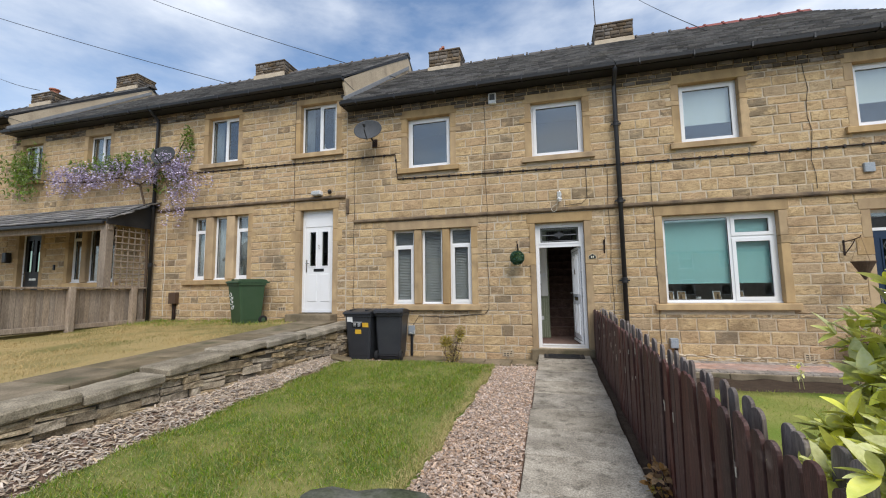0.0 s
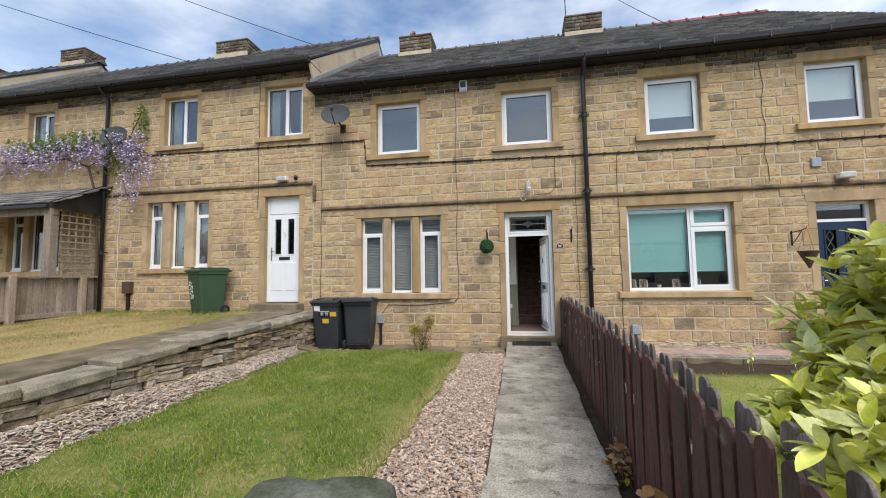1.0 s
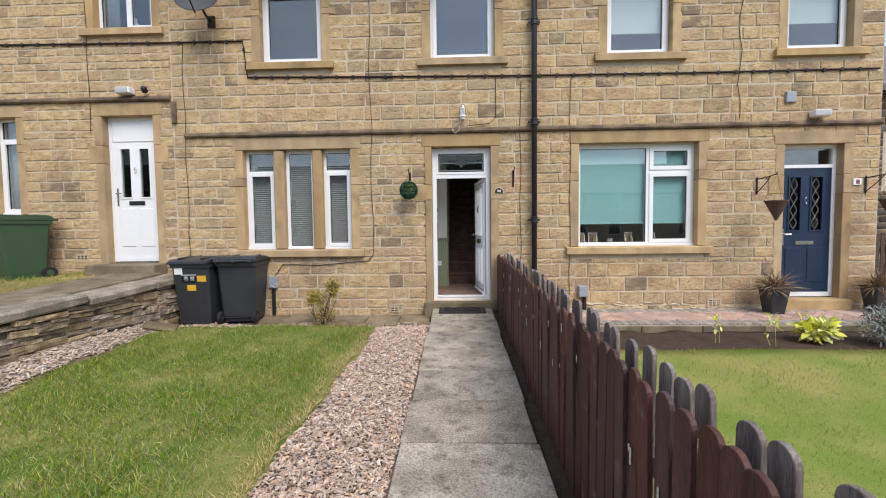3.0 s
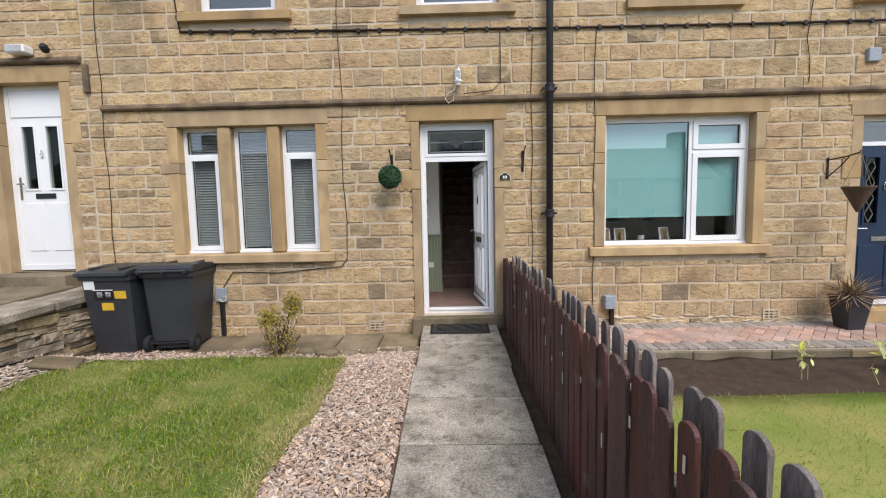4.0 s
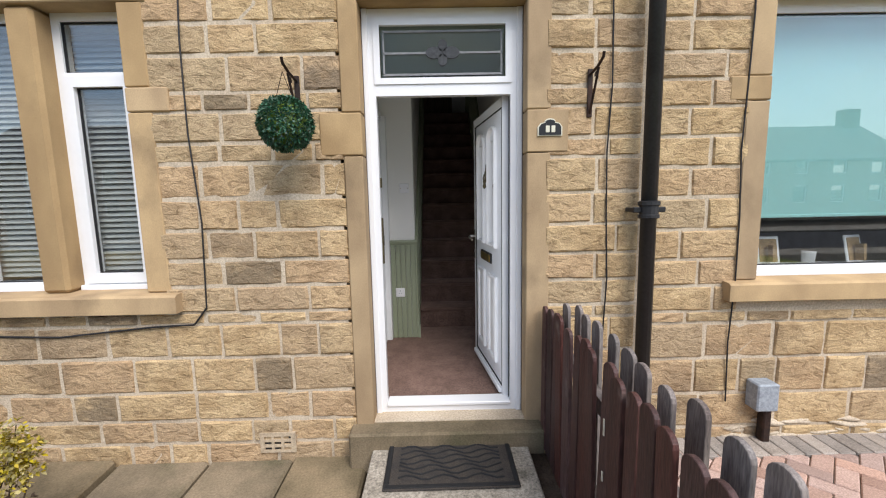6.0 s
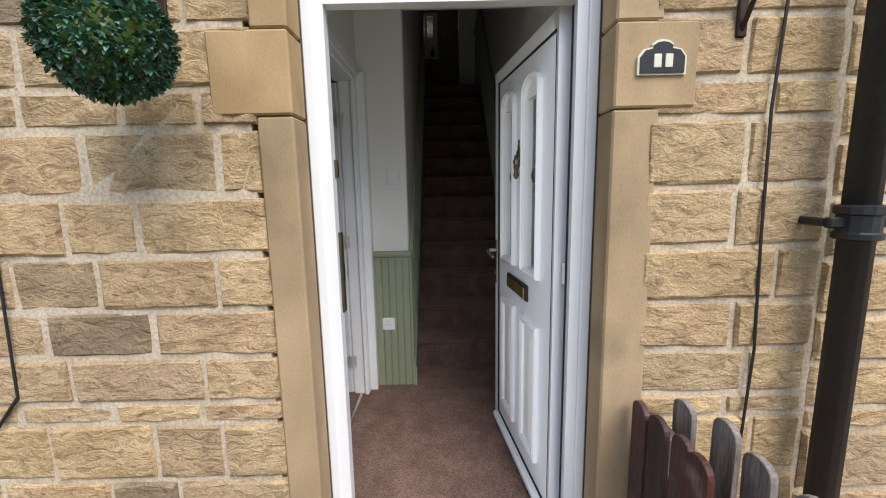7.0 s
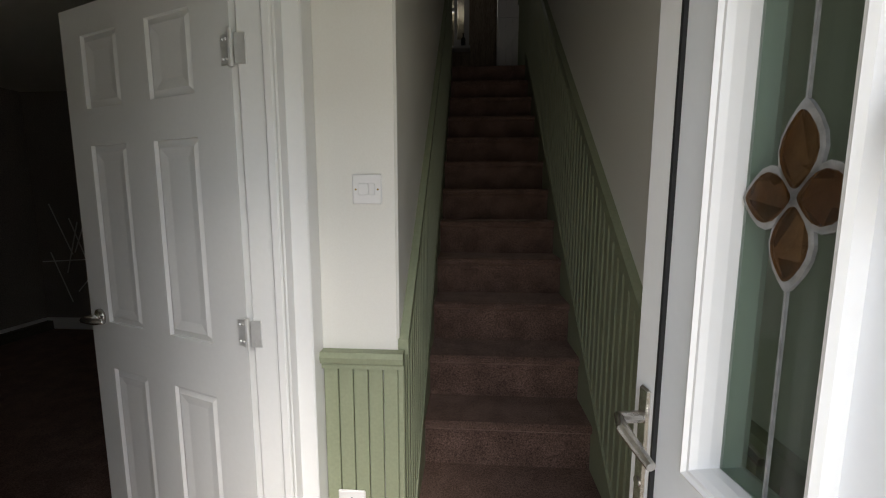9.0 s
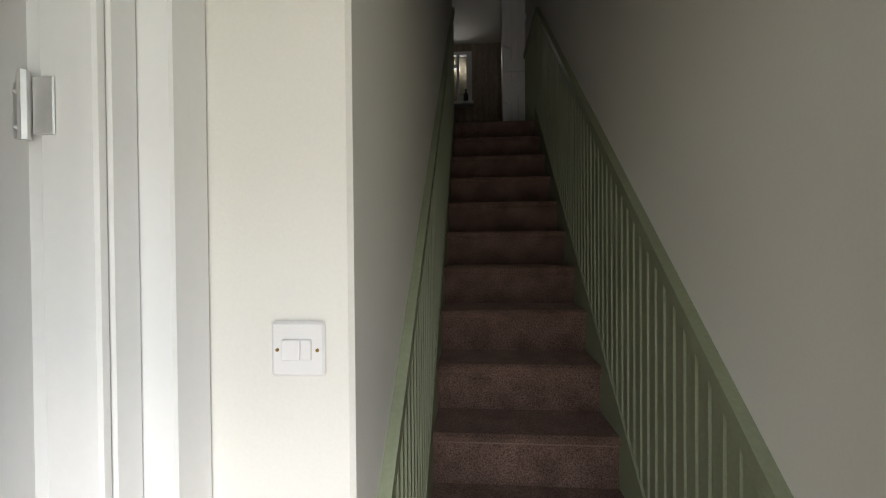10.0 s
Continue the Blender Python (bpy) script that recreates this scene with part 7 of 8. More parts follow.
# ---- bins ----
def wheelie_bin(at, turn, mat, label, back=True):
    t = thing("wheelie_bin", at, label, "wheelie bin", "bins against the wall")
    m0 = Matrix.Translation(at) @ pose(0, 0, 0, 0, 0, turn)
    m0 = m0 @ Matrix.Diagonal((1, 1, 0.96, 1))

    def put(bm):
        bmesh.ops.transform(bm, matrix=m0, verts=bm.verts[:])
        return bm
    bm = bmesh.new()
    rows = []
    for z, w, f, b in ((0.03, 0.225, -0.24, 0.20), (0.10, 0.232, -0.25, 0.205), (0.12, 0.236, -0.255, 0.22), (0.90, 0.275, -0.33, 0.27), (0.905, 0.295, -0.35, 0.29), (0.955, 0.298, -0.355, 0.295)):
        c = 0.035
        rows.append([bm.verts.new((x, y, z)) for x, y in ((-w + c, f), (w - c, f), (w, f + c), (w, b - c), (w - c, b), (-w + c, b), (-w, b - c), (-w, f + c))])
    for q, s in zip(rows, rows[1:]):
        for k in range(8):
            bm.faces.new((q[k], q[(k + 1) % 8], s[(k + 1) % 8], s[k]))
    bm.faces.new(rows[0][::-1])
    bm.faces.new(rows[-1])
    body = part("body", put(bm), mat, t)
    bm = bmesh.new()
    prism(bm, [(-0.385, 0.955), (-0.38, 0.99), (-0.30, 1.02), (0.10, 1.055), (0.26, 1.045), (0.31, 1.0), (0.31, 0.958)], "x", -0.30, 0.30)
    bmesh.ops.bevel(bm, geom=bm.edges[:], offset=0.012, segments=2, affect="EDGES")
    lid = part("lid", put(bm), mat, t)
    for x in (-0.17, 0.17):
        part("lid_rib", put(B((x - 0.02, x + 0.02, -0.30, 0.24, 1.02, 1.052), bevel=0.01)), mat, lid)
    bm = bmesh.new()
    tube(bm, [(-0.26, 0.36, 0.985), (0.26, 0.36, 0.985)], 0.016, 10)
    for x in (-0.24, 0.0, 0.24):
        box(bm, x - 0.02, x + 0.02, 0.28, 0.37, 0.955, 1.0, bevel=0.006)
    part("handle", put(bm), mat, t)
    for x in (-0.245, 0.245):
        bm = bmesh.new()
        lathe(bm, [(0.05, -0.028), (0.092, -0.028), (0.10, -0.018), (0.10, 0.018), (0.092, 0.028), (0.05, 0.028)], m=pose(x, 0.23, 0.10, 0, 90, 0), sides=20)
        wh = part("wheel", put(bm), "rubber", t, smooth=False)
        bm = bmesh.new()
        lathe(bm, [(0.02, -0.034), (0.048, -0.03), (0.048, 0.03), (0.02, 0.034)], m=pose(x, 0.23, 0.10, 0, 90, 0), sides=12)
        part("hub", put(bm), mat, wh)
    bm = bmesh.new()
    tube(bm, [(-0.22, 0.23, 0.10), (0.22, 0.23, 0.10)], 0.013, 8)
    part("axle", put(bm), "black", t)
    return t, m0


def sticker(t, m0, mat, x0, x1, z0, z1, label="", name="sticker"):
    y = -0.255 - (z1 + z0 - 0.24) / 2 * 0.097
    bm = B((x0, x1, -0.004, 0.0, (z0 - z1) / 2, (z1 - z0) / 2))
    bmesh.ops.transform(bm, matrix=m0 @ pose(0, y - 0.003, (z0 + z1) / 2, 5.5), verts=bm.verts[:])
    return part(name, bm, mat, t, label)


b1, bm1 = wheelie_bin((-3.95, -0.44, -0.12), 0, "bin_grey", "dark grey wheelie bin with yellow stickers and a number panel")
sticker(b1, bm1, "white", -0.22, -0.10, 0.80, 0.90)
sticker(b1, bm1, "black", -0.12, 0.09, 0.68, 0.79, "black number panel")
sticker(b1, bm1, "white", -0.125, 0.095, 0.787, 0.797)
for x in (-0.085, 0.01):
    sticker(b1, bm1, "white", x, x + 0.06, 0.70, 0.77, name="number_bar")
sticker(b1, bm1, "yellow", 0.11, 0.24, 0.69, 0.78, "yellow sticker")
sticker(b1, bm1, "yellow", -0.05, 0.08, 0.55, 0.64, "yellow sticker")
b2, bm2 = wheelie_bin((-3.375, -0.36, -0.115), 187, "bin_grey", "plain dark grey wheelie bin with its wheels to the front")
b3, bm3 = wheelie_bin((-6.86, -0.40, 0.545), -22, "bin_green", "green wheelie bin with white painted marks")
for x, z, w, hh, loops in ((-0.17, 0.70, 0.05, 0.045, 1.0), (-0.13, 0.60, 0.06, 0.04, 1.6), (-0.14, 0.50, 0.055, 0.04, 1.4), (-0.12, 0.40, 0.065, 0.04, 1.7)):
    bm = bmesh.new()
    pts = []
    for k in range(23):
        a = loops * math.tau * k / 22
        px, pz = x + w * math.sin(a) + 0.03 * k / 22, z + hh * math.cos(a * 0.8 + 0.4)
        pts.append(bm3 @ Vector((px, -0.258 - (pz - 0.12) * 0.097, pz)))
    tube(bm, pts, 0.006, 5)
    part("painted_mark", bm, "white", b3, "scrawled white paint mark")
sticker(b2, bm2, "white", -0.02, 0.02, 0.84, 0.87, "small white maker's mark")

# ---- fixings on the walls ----
def drainpipe(x, z0, z1, y=-0.10, r=0.042, bend=True):
    t = thing("drainpipe", (x, y, z0), "black cast iron drainpipe clipped to the stone wall", "drainpipe", "drainpipes")
    bm = bmesh.new()
    pts = [(x, y, z0), (x, y, z1 - 0.30)]
    if bend:
        pts += [(x, y - 0.02, z1 - 0.22), (x, -0.30, z1 - 0.08), (x, -0.36, z1)]
    tube(bm, pts, r, 12)
    part("pipe", bm, "gutter", t, smooth=True)
    z = z0 + 1.49
    while z < z1 - 0.3:
        bm = bmesh.new()
        lathe(bm, [(r + 0.004, -0.05), (r + 0.014, -0.045), (r + 0.014, -0.03), (r + 0.008, -0.025), (r + 0.008, 0.02), (r + 0.016, 0.025), (r + 0.016, 0.045), (r, 0.05)], (x, y, z), sides=14)
        c = part("collar", bm, "gutter", t)
        part("bracket_ear", B((x - 0.09, x + 0.09, y - 0.012, y + 0.012, z - 0.015, z + 0.015), (x - 0.09, x - 0.075, y, 0.01, z - 0.012, z + 0.012), (x + 0.075, x + 0.09, y, 0.01, z - 0.012, z + 0.012), bevel=0.004), "gutter", c)
        z += 1.5
    return t


drainpipe(1.13, -0.1, 5.42)
drainpipe(-10.12, 0.5, 6.05)


def cable(pts, mat, label, r=0.006, clips=0.0):
    t = thing("cable", pts[0], label, "cable", "cables on the walls")
    bm = bmesh.new()
    tube(bm, pts, r, 6)
    part("wire", bm, mat, t)
    if clips:
        for p, q in zip(pts, pts[1:]):
            p, q = Vector(p), Vector(q)
            for k in range(int((q - p).length / clips)):
                c = p.lerp(q, (k + 0.5) * clips / (q - p).length)
                part("clip", B((c.x - 0.02, c.x + 0.02, c.y - 0.012, c.y + 0.015, c.z - 0.03, c.z + 0.025), bevel=0.005), "black", t)


cable([(-9.0, -0.02, 4.33), (-4.6, -0.02, 4.27), (-3.43, -0.02, 4.26), (-3.37, -0.02, 3.70), (-1.3, -0.02, 3.66), (1.1, -0.02, 3.62), (3.8, -0.02, 3.60), (6.3, -0.02, 3.60)], "iron", "dark mains cable clipped along the wall", 0.014, 0.26)


def hang(x, z0, z1, wob, mat="cable", r=0.0045, label="thin black cable hanging down the wall"):
    n = 9
    cable([(x + wob * math.sin(k * 1.9 + x), -0.016, z1 + (z0 - z1) * k / n) for k in range(n + 1)], mat, label, r)


hang(-4.42, 0.85, 4.26, 0.015)
hang(-1.42, 0.86, 5.35, 0.02)
hang(0.93, 0.25, 3.55, 0.012)
hang(1.70, 0.2, 3.6, 0.012)
hang(-5.98, 2.9, 5.9, 0.01)
hang(4.25, 2.9, 5.2, 0.03)
hang(-9.75, 0.7, 3.6, 0.02, "cable_white", 0.009, "cream cable running down the wall")
cable([(-1.42, -0.016, 0.86), (-1.5, -0.016, 0.76), (-1.75, -0.016, 0.75), (-2.3, -0.016, 0.70), (-2.9, -0.016, 0.72), (-3.05, -0.02, 0.5)], "cable", "thin black cable sagging under the window sill")
cable([(0.55, -0.02, 3.6), (0.55, -0.02, 3.0), (0.45, -0.03, 2.9), (0.1, -0.07, 2.86)], "cable", "black cable to the outside lamp")
cable([(0.02, -0.10, 3.0), (-0.02, -0.09, 2.9), (-0.10, -0.09, 2.86), (-0.13, -0.085, 2.80), (-0.09, -0.085, 2.75), (-0.03, -0.085, 2.78), (-0.02, -0.09, 2.86)], "cable_white", "loop of white cable under the lamp")


def dish(x, z, label, turn):
    t = thing("satellite_dish", (x, -0.05, z), label, "satellite dish", "satellite dishes")
    m = pose(x, -0.34, z, 72, 0, turn)
    bm = bmesh.new()
    rows = []
    for r in (0.02, 0.12, 0.22, 0.29, 0.31, 0.31, 0.29, 0.22, 0.12, 0.02):
        k = len(rows)
        d = 0.9 * r * r - (0.0 if k < 5 else 0.012)
        rows.append([bm.verts.new((r * math.cos(a), r * 0.82 * math.sin(a), d)) for a in [j * math.tau / 28 for j in range(28)]])
    for q, s in zip(rows, rows[1:]):
        for j in range(28):
            bm.faces.new((q[j], q[(j + 1) % 28], s[(j + 1) % 28], s[j]))
    bm.faces.new(rows[0][::-1])
    bm.faces.new(rows[-1])
    bmesh.ops.recalc_face_normals(bm, faces=bm.faces[:])
    bmesh.ops.transform(bm, matrix=m, verts=bm.verts[:])
    part("reflector", bm, "dish", t, smooth=True)
    bm = bmesh.new()
    tube(bm, [m @ Vector((0, -0.25, 0.03)), m @ Vector((0, -0.18, 0.28)), m @ Vector((0, -0.06, 0.34))], 0.011, 8)
    tube(bm, [m @ Vector((0, 0, -0.01)), Vector((x, -0.16, z - 0.12)), Vector((x, -0.02, z - 0.14))], 0.02, 8)
    part("arm", bm, "black", t)
    bm = bmesh.new()
    lathe(bm, [(0.02, 0), (0.032, 0.01), (0.03, 0.06), (0.018, 0.09)], m=m @ pose(0, -0.06, 0.36, 150, 0, 0), sides=12)
    part("receiver", bm, "dish", t)
    part("wall_plate", B((x - 0.06, x + 0.06, -0.03, 0.0, z - 0.24, z - 0.06), bevel=0.004), "iron", t)


dish(-3.92, 4.72, "grey satellite dish on the stone wall", 8)
dish(-9.55, 4.72, "grey satellite dish behind the wisteria", 12)

al = thing("alarm_box", (-1.24, -0.04, 5.24), "white burglar alarm box under the eaves", "alarm box")
part("case", B((-1.32, -1.16, -0.075, 0.0, 5.12, 5.36), bevel=0.012), "plastic", al)
part("badge", B((-1.295, -1.185, -0.082, -0.075, 5.20, 5.33), bevel=0.004), "dish", al)
part("lens", B((-1.305, -1.175, -0.085, -0.07, 5.125, 5.17), bevel=0.01), "lamp_glass", al)
lp = thing("wall_lamp", (0.03, -0.05, 3.08), "white outside lamp with a clear dome over the door", "wall lamp")
part("back_box", B((-0.01, 0.07, -0.05, 0.0, 3.02, 3.16), bevel=0.01), "plastic", lp)
bm = bmesh.new()
lathe(bm, [(0.035, -0.10), (0.05, -0.08), (0.05, 0.0), (0.045, 0.05), (0.02, 0.08), (0.005, 0.085)], (0.03, -0.10, 3.10), sides=16)
part("dome", bm, "lamp_glass", lp, smooth=True)
bm = bmesh.new()
lathe(bm, [(0.03, -0.15), (0.035, -0.13), (0.05, -0.11), (0.05, -0.09), (0.02, -0.085)], (0.03, -0.10, 3.10), sides=16)
part("base", bm, "plastic", lp)
for x, z in ((-5.33, 3.51), (5.40, 2.93)):
    t = thing("flood_light", (x, -0.08, z), "white floodlight on the stone course", "floodlight", "floodlights")
    part("case", B((x - 0.12, x + 0.12, -0.16, -0.02, z - 0.05, z + 0.05), bevel=0.015), "plastic", t)
    part("face", B((x - 0.10, x + 0.10, -0.166, -0.16, z - 0.04, z + 0.04)), "lamp_glass", t)
bm = bmesh.new()
lathe(bm, [(0.03, -0.05), (0.045, -0.03), (0.045, 0.03), (0.03, 0.05)], m=pose(-5.0, -0.10, 3.52, 60, 0, 20), sides=12)
solo("motion_sensor", bm, "black", "small black sensor beside the floodlight", "sensor")
jb = thing("junction_box", (5.0, -0.03, 3.2), "grey square box on the stone wall", "junction box")
part("case", B((4.93, 5.08, -0.05, 0.0, 3.12, 3.28), bevel=0.008), "grey_plastic", jb)

pl = thing("number_plaque", (0.60, -0.02, 1.865), "small black cast plaque with a pale rim and number bars", "plaque")
out = [(0.545, 1.817), (0.665, 1.817), (0.665, 1.860), (0.652, 1.877), (0.63, 1.882)] + [(0.605 + 0.03 * math.cos(t), 1.880 + 0.02 * math.sin(t)) for t in [math.pi * k / 6 for k in range(1, 6)]] + [(0.58, 1.882), (0.558, 1.877), (0.545, 1.860)]
out = [(0.593 + (u - 0.605) * 1.15, 1.85 + (v - 1.85) * 1.15) for u, v in out]
bm = bmesh.new()
prism(bm, out, "y", -0.022, -0.012)
part("rim", bm, "cream_plastic", pl)
cx, cz = 0.593, 1.850
bm = bmesh.new()
prism(bm, [(cx + (u - cx) * 0.90, cz + (v - cz) * 0.88) for u, v in out], "y", -0.026, -0.0205)
part("plate", bm, "black", pl)
for x in (0.567, 0.599):
    part("number_bar", B((x, x + 0.022, -0.029, -0.0255, 1.830, 1.867), bevel=0.003), "cream_plastic", pl)
np2 = thing("number_plaque", (6.02, -0.02, 1.9), "small pale number tile", "plaque")
part("tile", B((5.97, 6.10, -0.03, -0.005, 1.86, 1.96), bevel=0.004), "plastic", np2)
part("number_bar", B((6.01, 6.06, -0.034, -0.03, 1.88, 1.94)), "ridge_red", np2)


def air_vent(x, z, label="pale clay air brick low in the wall"):
    t = thing("air_brick", (x, -0.01, z), label, "air brick", "air bricks")
    holes = [(x - 0.085 + i * 0.06, x - 0.04 + i * 0.06, z - 0.05 + j * 0.035, z - 0.03 + j * 0.035) for i in range(3) for j in range(3)]
    part("grid", pierced(x - 0.11, x + 0.11, z - 0.065, z + 0.065, -0.018, 0.001, holes), "render", t)
    part("back", B((x - 0.105, x + 0.105, -0.006, -0.0035, z - 0.06, z + 0.06)), "black", t)


air_vent(-1.06, 0.0)
air_vent(3.95, 0.06)
air_vent(-6.25, 0.85)
air_vent(-9.3, 0.80)
t = thing("meter_box", (1.89, -0.06, 0.25), "pale grey electric box on a short pipe by the wall", "meter box")
part("case", B((1.825, 1.955, -0.11, -0.005, 0.175, 0.345), bevel=0.008), "grey_plastic", t)
part("pipe", B((1.90, 1.95, -0.075, -0.015, -0.09, 0.175), bevel=0.008), "iron", t)
t = thing("tap_box", (-3.06, -0.05, 0.43), "small grey box with a dangling pale cable by the bins", "junction box")
part("case", B((-3.13, -2.99, -0.05, -0.005, 0.34, 0.52), bevel=0.006), "grey_plastic", t)
part("pipe", B((-3.08, -3.03, -0.06, -0.01, -0.1, 0.34), bevel=0.008), "gutter", t)
bm = bmesh.new()
tube(bm, [(-3.08, -0.06, 0.38), (-3.02, -0.09, 0.35), (-2.98, -0.09, 0.36), (-2.97, -0.08, 0.42), (-3.02, -0.07, 0.41)], 0.006, 6)
part("cable_loop", bm, "cable_white", t)
t = thing("meter_box", (-9.2, -0.08, 1.1), "brown electric box on the neighbour's wall", "meter box")
part("case", B((-9.45, -9.25, -0.14, 0.0, 1.0, 1.28), bevel=0.01), "wood_dark", t)
part("pipe", B((-9.38, -9.32, -0.08, -0.01, 0.5, 1.0), bevel=0.006), "iron", t)

# ---- porch, fence and wisteria of the house beyond ----
porch = thing("porch", (-12.5, -0.6, 0.6), "open timber porch with a slated lean-to roof", "porch")
PE, PW = (-1.12, 3.03), (0.0, 3.62)
bm = bmesh.new()
prism(bm, [(PE[0], PE[1]), (PW[0], PW[1]), (PW[0], PW[1] - 0.06), (PE[0], PE[1] - 0.06)], "x", -16.2, -10.22)
pr = part("porch_roof", bm, "soffit", porch)
rpr = random.Random(15)
ang = math.degrees(math.atan2(PW[1] - PE[1], PW[0] - PE[0]))
ln = math.hypot(PW[1] - PE[1], PW[0] - PE[0])
mats = []
for k in range(6):
    x = -16.2 - (0.14 if k % 2 else 0)
    while x < -10.25:
        mats.append(pose(x + 0.15, PE[0] - 0.03 + k * ln / 6 * math.cos(radians(ang)), PE[1] + 0.004 + k * ln / 6 * math.sin(radians(ang)), ang - 2, rpr.uniform(-0.6, 0.6), 0) @ Matrix.Diagonal((0.285, ln / 6 + 0.07, 0.022, 1)))
        x += 0.29
me = shared_mesh("slate", TILE, "slate_piece", smooth=False)
for m in mats:
    piece("slate", me, pr, m)
part("gutter", B((-16.2, -10.3, PE[0] - 0.10, PE[0] - 0.01, PE[1] - 0.12, PE[1] - 0.03), bevel=0.02), "gutter", porch)
bm = bmesh.new()
prism(bm, [(PE[0] - 0.05, PE[1] - 0.12), (PE[0] - 0.05, PE[1] + 0.03), (0.0, PW[1] + 0.06), (0.0, PE[1] - 0.12)], "x", -10.215, -10.19)
part("gable_board", bm, "soffit", porch, "black triangular gable board")
part("beam", B((-16.1, -10.25, -1.08, -0.98, 2.78, 2.93), bevel=0.006), "timber", porch)
for x in (-10.38, -16.0):
    part("post", B((x - 0.10, x + 0.10, -1.10, -0.93, 0.4, 2.93), bevel=0.008), "timber", porch)
trellis = thing("trellis", (-10.3, -0.5, 1.5), "square wooden trellis closing the side of the porch", "trellis")
for k in range(6):
    y = -0.86 + k * 0.155
    part("upright", B((-10.31, -10.295, y - 0.016, y + 0.016, 1.35, 2.88), bevel=0.002), "timber", trellis)
for k in range(10):
    z = 1.45 + k * 0.15
    part("crosspiece", B((-10.295, -10.28, -0.90, -0.04, z - 0.016, z + 0.016), bevel=0.002), "timber", trellis)

bf = thing("board_fence", (-10.25, -2.5, 0.5), "weathered grey close-board fence between the gardens", "fence")
for y in (-0.45, -1.80, -3.1, -4.4, -5.7):
    part("post", B((-10.24, -10.12, y - 0.06, y + 0.06, 0.2, 1.43), bevel=0.008), "timber", bf)
k = 0
y = -0.05
while y > -7.0:
    w = 0.10 + 0.02 * ((k * 7) % 3) / 2
    part("board", B((-10.285 + 0.006 * (k % 2), -10.265 + 0.006 * (k % 2), y - w, y - 0.003, 0.50, 1.36 + 0.01 * ((k * 5) % 3)), bevel=0.003), "timber", bf)
    y -= w
    k += 1
for ya, yb in ((-0.05, -1.8), (-1.8, -3.1), (-3.1, -4.4), (-4.4, -7.0)):
    part("rail", B((-10.262, -10.20, yb, ya, 0.52, 0.62), bevel=0.005), "timber", bf)
    part("capping", B((-10.30, -10.16, yb, ya, 1.385, 1.425), bevel=0.006), "timber", bf)

wis = thing("wisteria", (-10.3, -0.2, 0.6), "wisteria in lilac bloom trained along the wall above the porch", "climbing plant")
rz = random.Random(52)
main = [(-10.28, -0.08, 0.6), (-10.22, -0.12, 2.0), (-10.3, -0.16, 3.4), (-10.5, -0.2, 4.1), (-11.2, -0.2, 4.35), (-12.2, -0.2, 4.3), (-13.4, -0.2, 4.4), (-14.6, -0.2, 4.6), (-15.4, -0.2, 5.0)]
bm = bmesh.new()
tube(bm, main, [0.03, 0.03, 0.028, 0.026, 0.024, 0.022, 0.02, 0.016, 0.01], 7)
part("stem", bm, "twig", wis)
for a, b in (((-10.5, -0.2, 4.1), (-9.5, -0.15, 4.5)), ((-9.5, -0.15, 4.5), (-9.1, -0.12, 5.4)), ((-9.5, -0.15, 4.5), (-8.4, -0.12, 4.1)), ((-9.8, -0.15, 4.3), (-9.3, -0.2, 3.2))):
    bm = bmesh.new()
    mid = Vector(a).lerp(Vector(b), 0.5) + Vector((0.06, -0.03, 0.05))
    tube(bm, [a, mid, b], [0.014, 0.011, 0.006], 6)
    part("branch", bm, "twig", wis)
PETAL = leaf_shape(0.035, 0.032, n=2)
shapes, mats = [], []
heads = [(rz.uniform(-13.6, -9.0), 4.72 + rz.uniform(-0.35, 0.2)) for _ in range(95)] + [(-9.15 + rz.uniform(-0.3, 0.35), rz.uniform(3.3, 4.9)) for _ in range(22)] + [(rz.uniform(-9.0, -8.2), 4.1 + rz.uniform(-0.1, 0.15)) for _ in range(5)]
for x, z in heads:
    lng = rz.uniform(0.28, 0.58)
    y = -0.22 + rz.uniform(-0.2, 0.06)
    for k in range(52):
        t = rz.random()
        r = 0.095 * (1 - t) ** 0.7 + 0.012
        a = rz.uniform(0, math.tau)
        d = Vector((math.cos(a), math.sin(a), rz.uniform(-0.8, 0.2)))
        mats.append(aim((x + r * math.cos(a), y + r * math.sin(a), z - t * lng), d, rz.uniform(-60, 60), rz.uniform(0.8, 1.4)))
        shapes.append(PETAL)
mass("blossom", shapes, mats, wis, "wisteria")
for c, r, n in (((-11.3, -0.2, 4.75), (2.3, 0.2, 0.28), 420), ((-14.9, -0.25, 4.9), (1.0, 0.3, 0.9), 420), ((-9.1, -0.12, 5.1), (0.22, 0.12, 0.45), 60), ((-9.6, -0.15, 4.2), (0.9, 0.15, 0.5), 70)):
    crown("foliage", wis, c, r, "leaf_dark", leaf_shape(0.09, 0.032, n=3), n, 1.0, rz, 4, 0.1, hollow=0.2, drop=0.3)

# porch lamp and bell
solo("porch_lamp", B((-15.62, -15.45, -0.16, -0.01, 2.2, 2.5), bevel=0.02), "black", "black lantern on the porch wall", "wall lamp")
solo("door_bell", B((-13.72, -13.66, -0.035, 0.0, 1.95, 2.1), bevel=0.006), "black", "black doorbell beside the porch door", "doorbell")

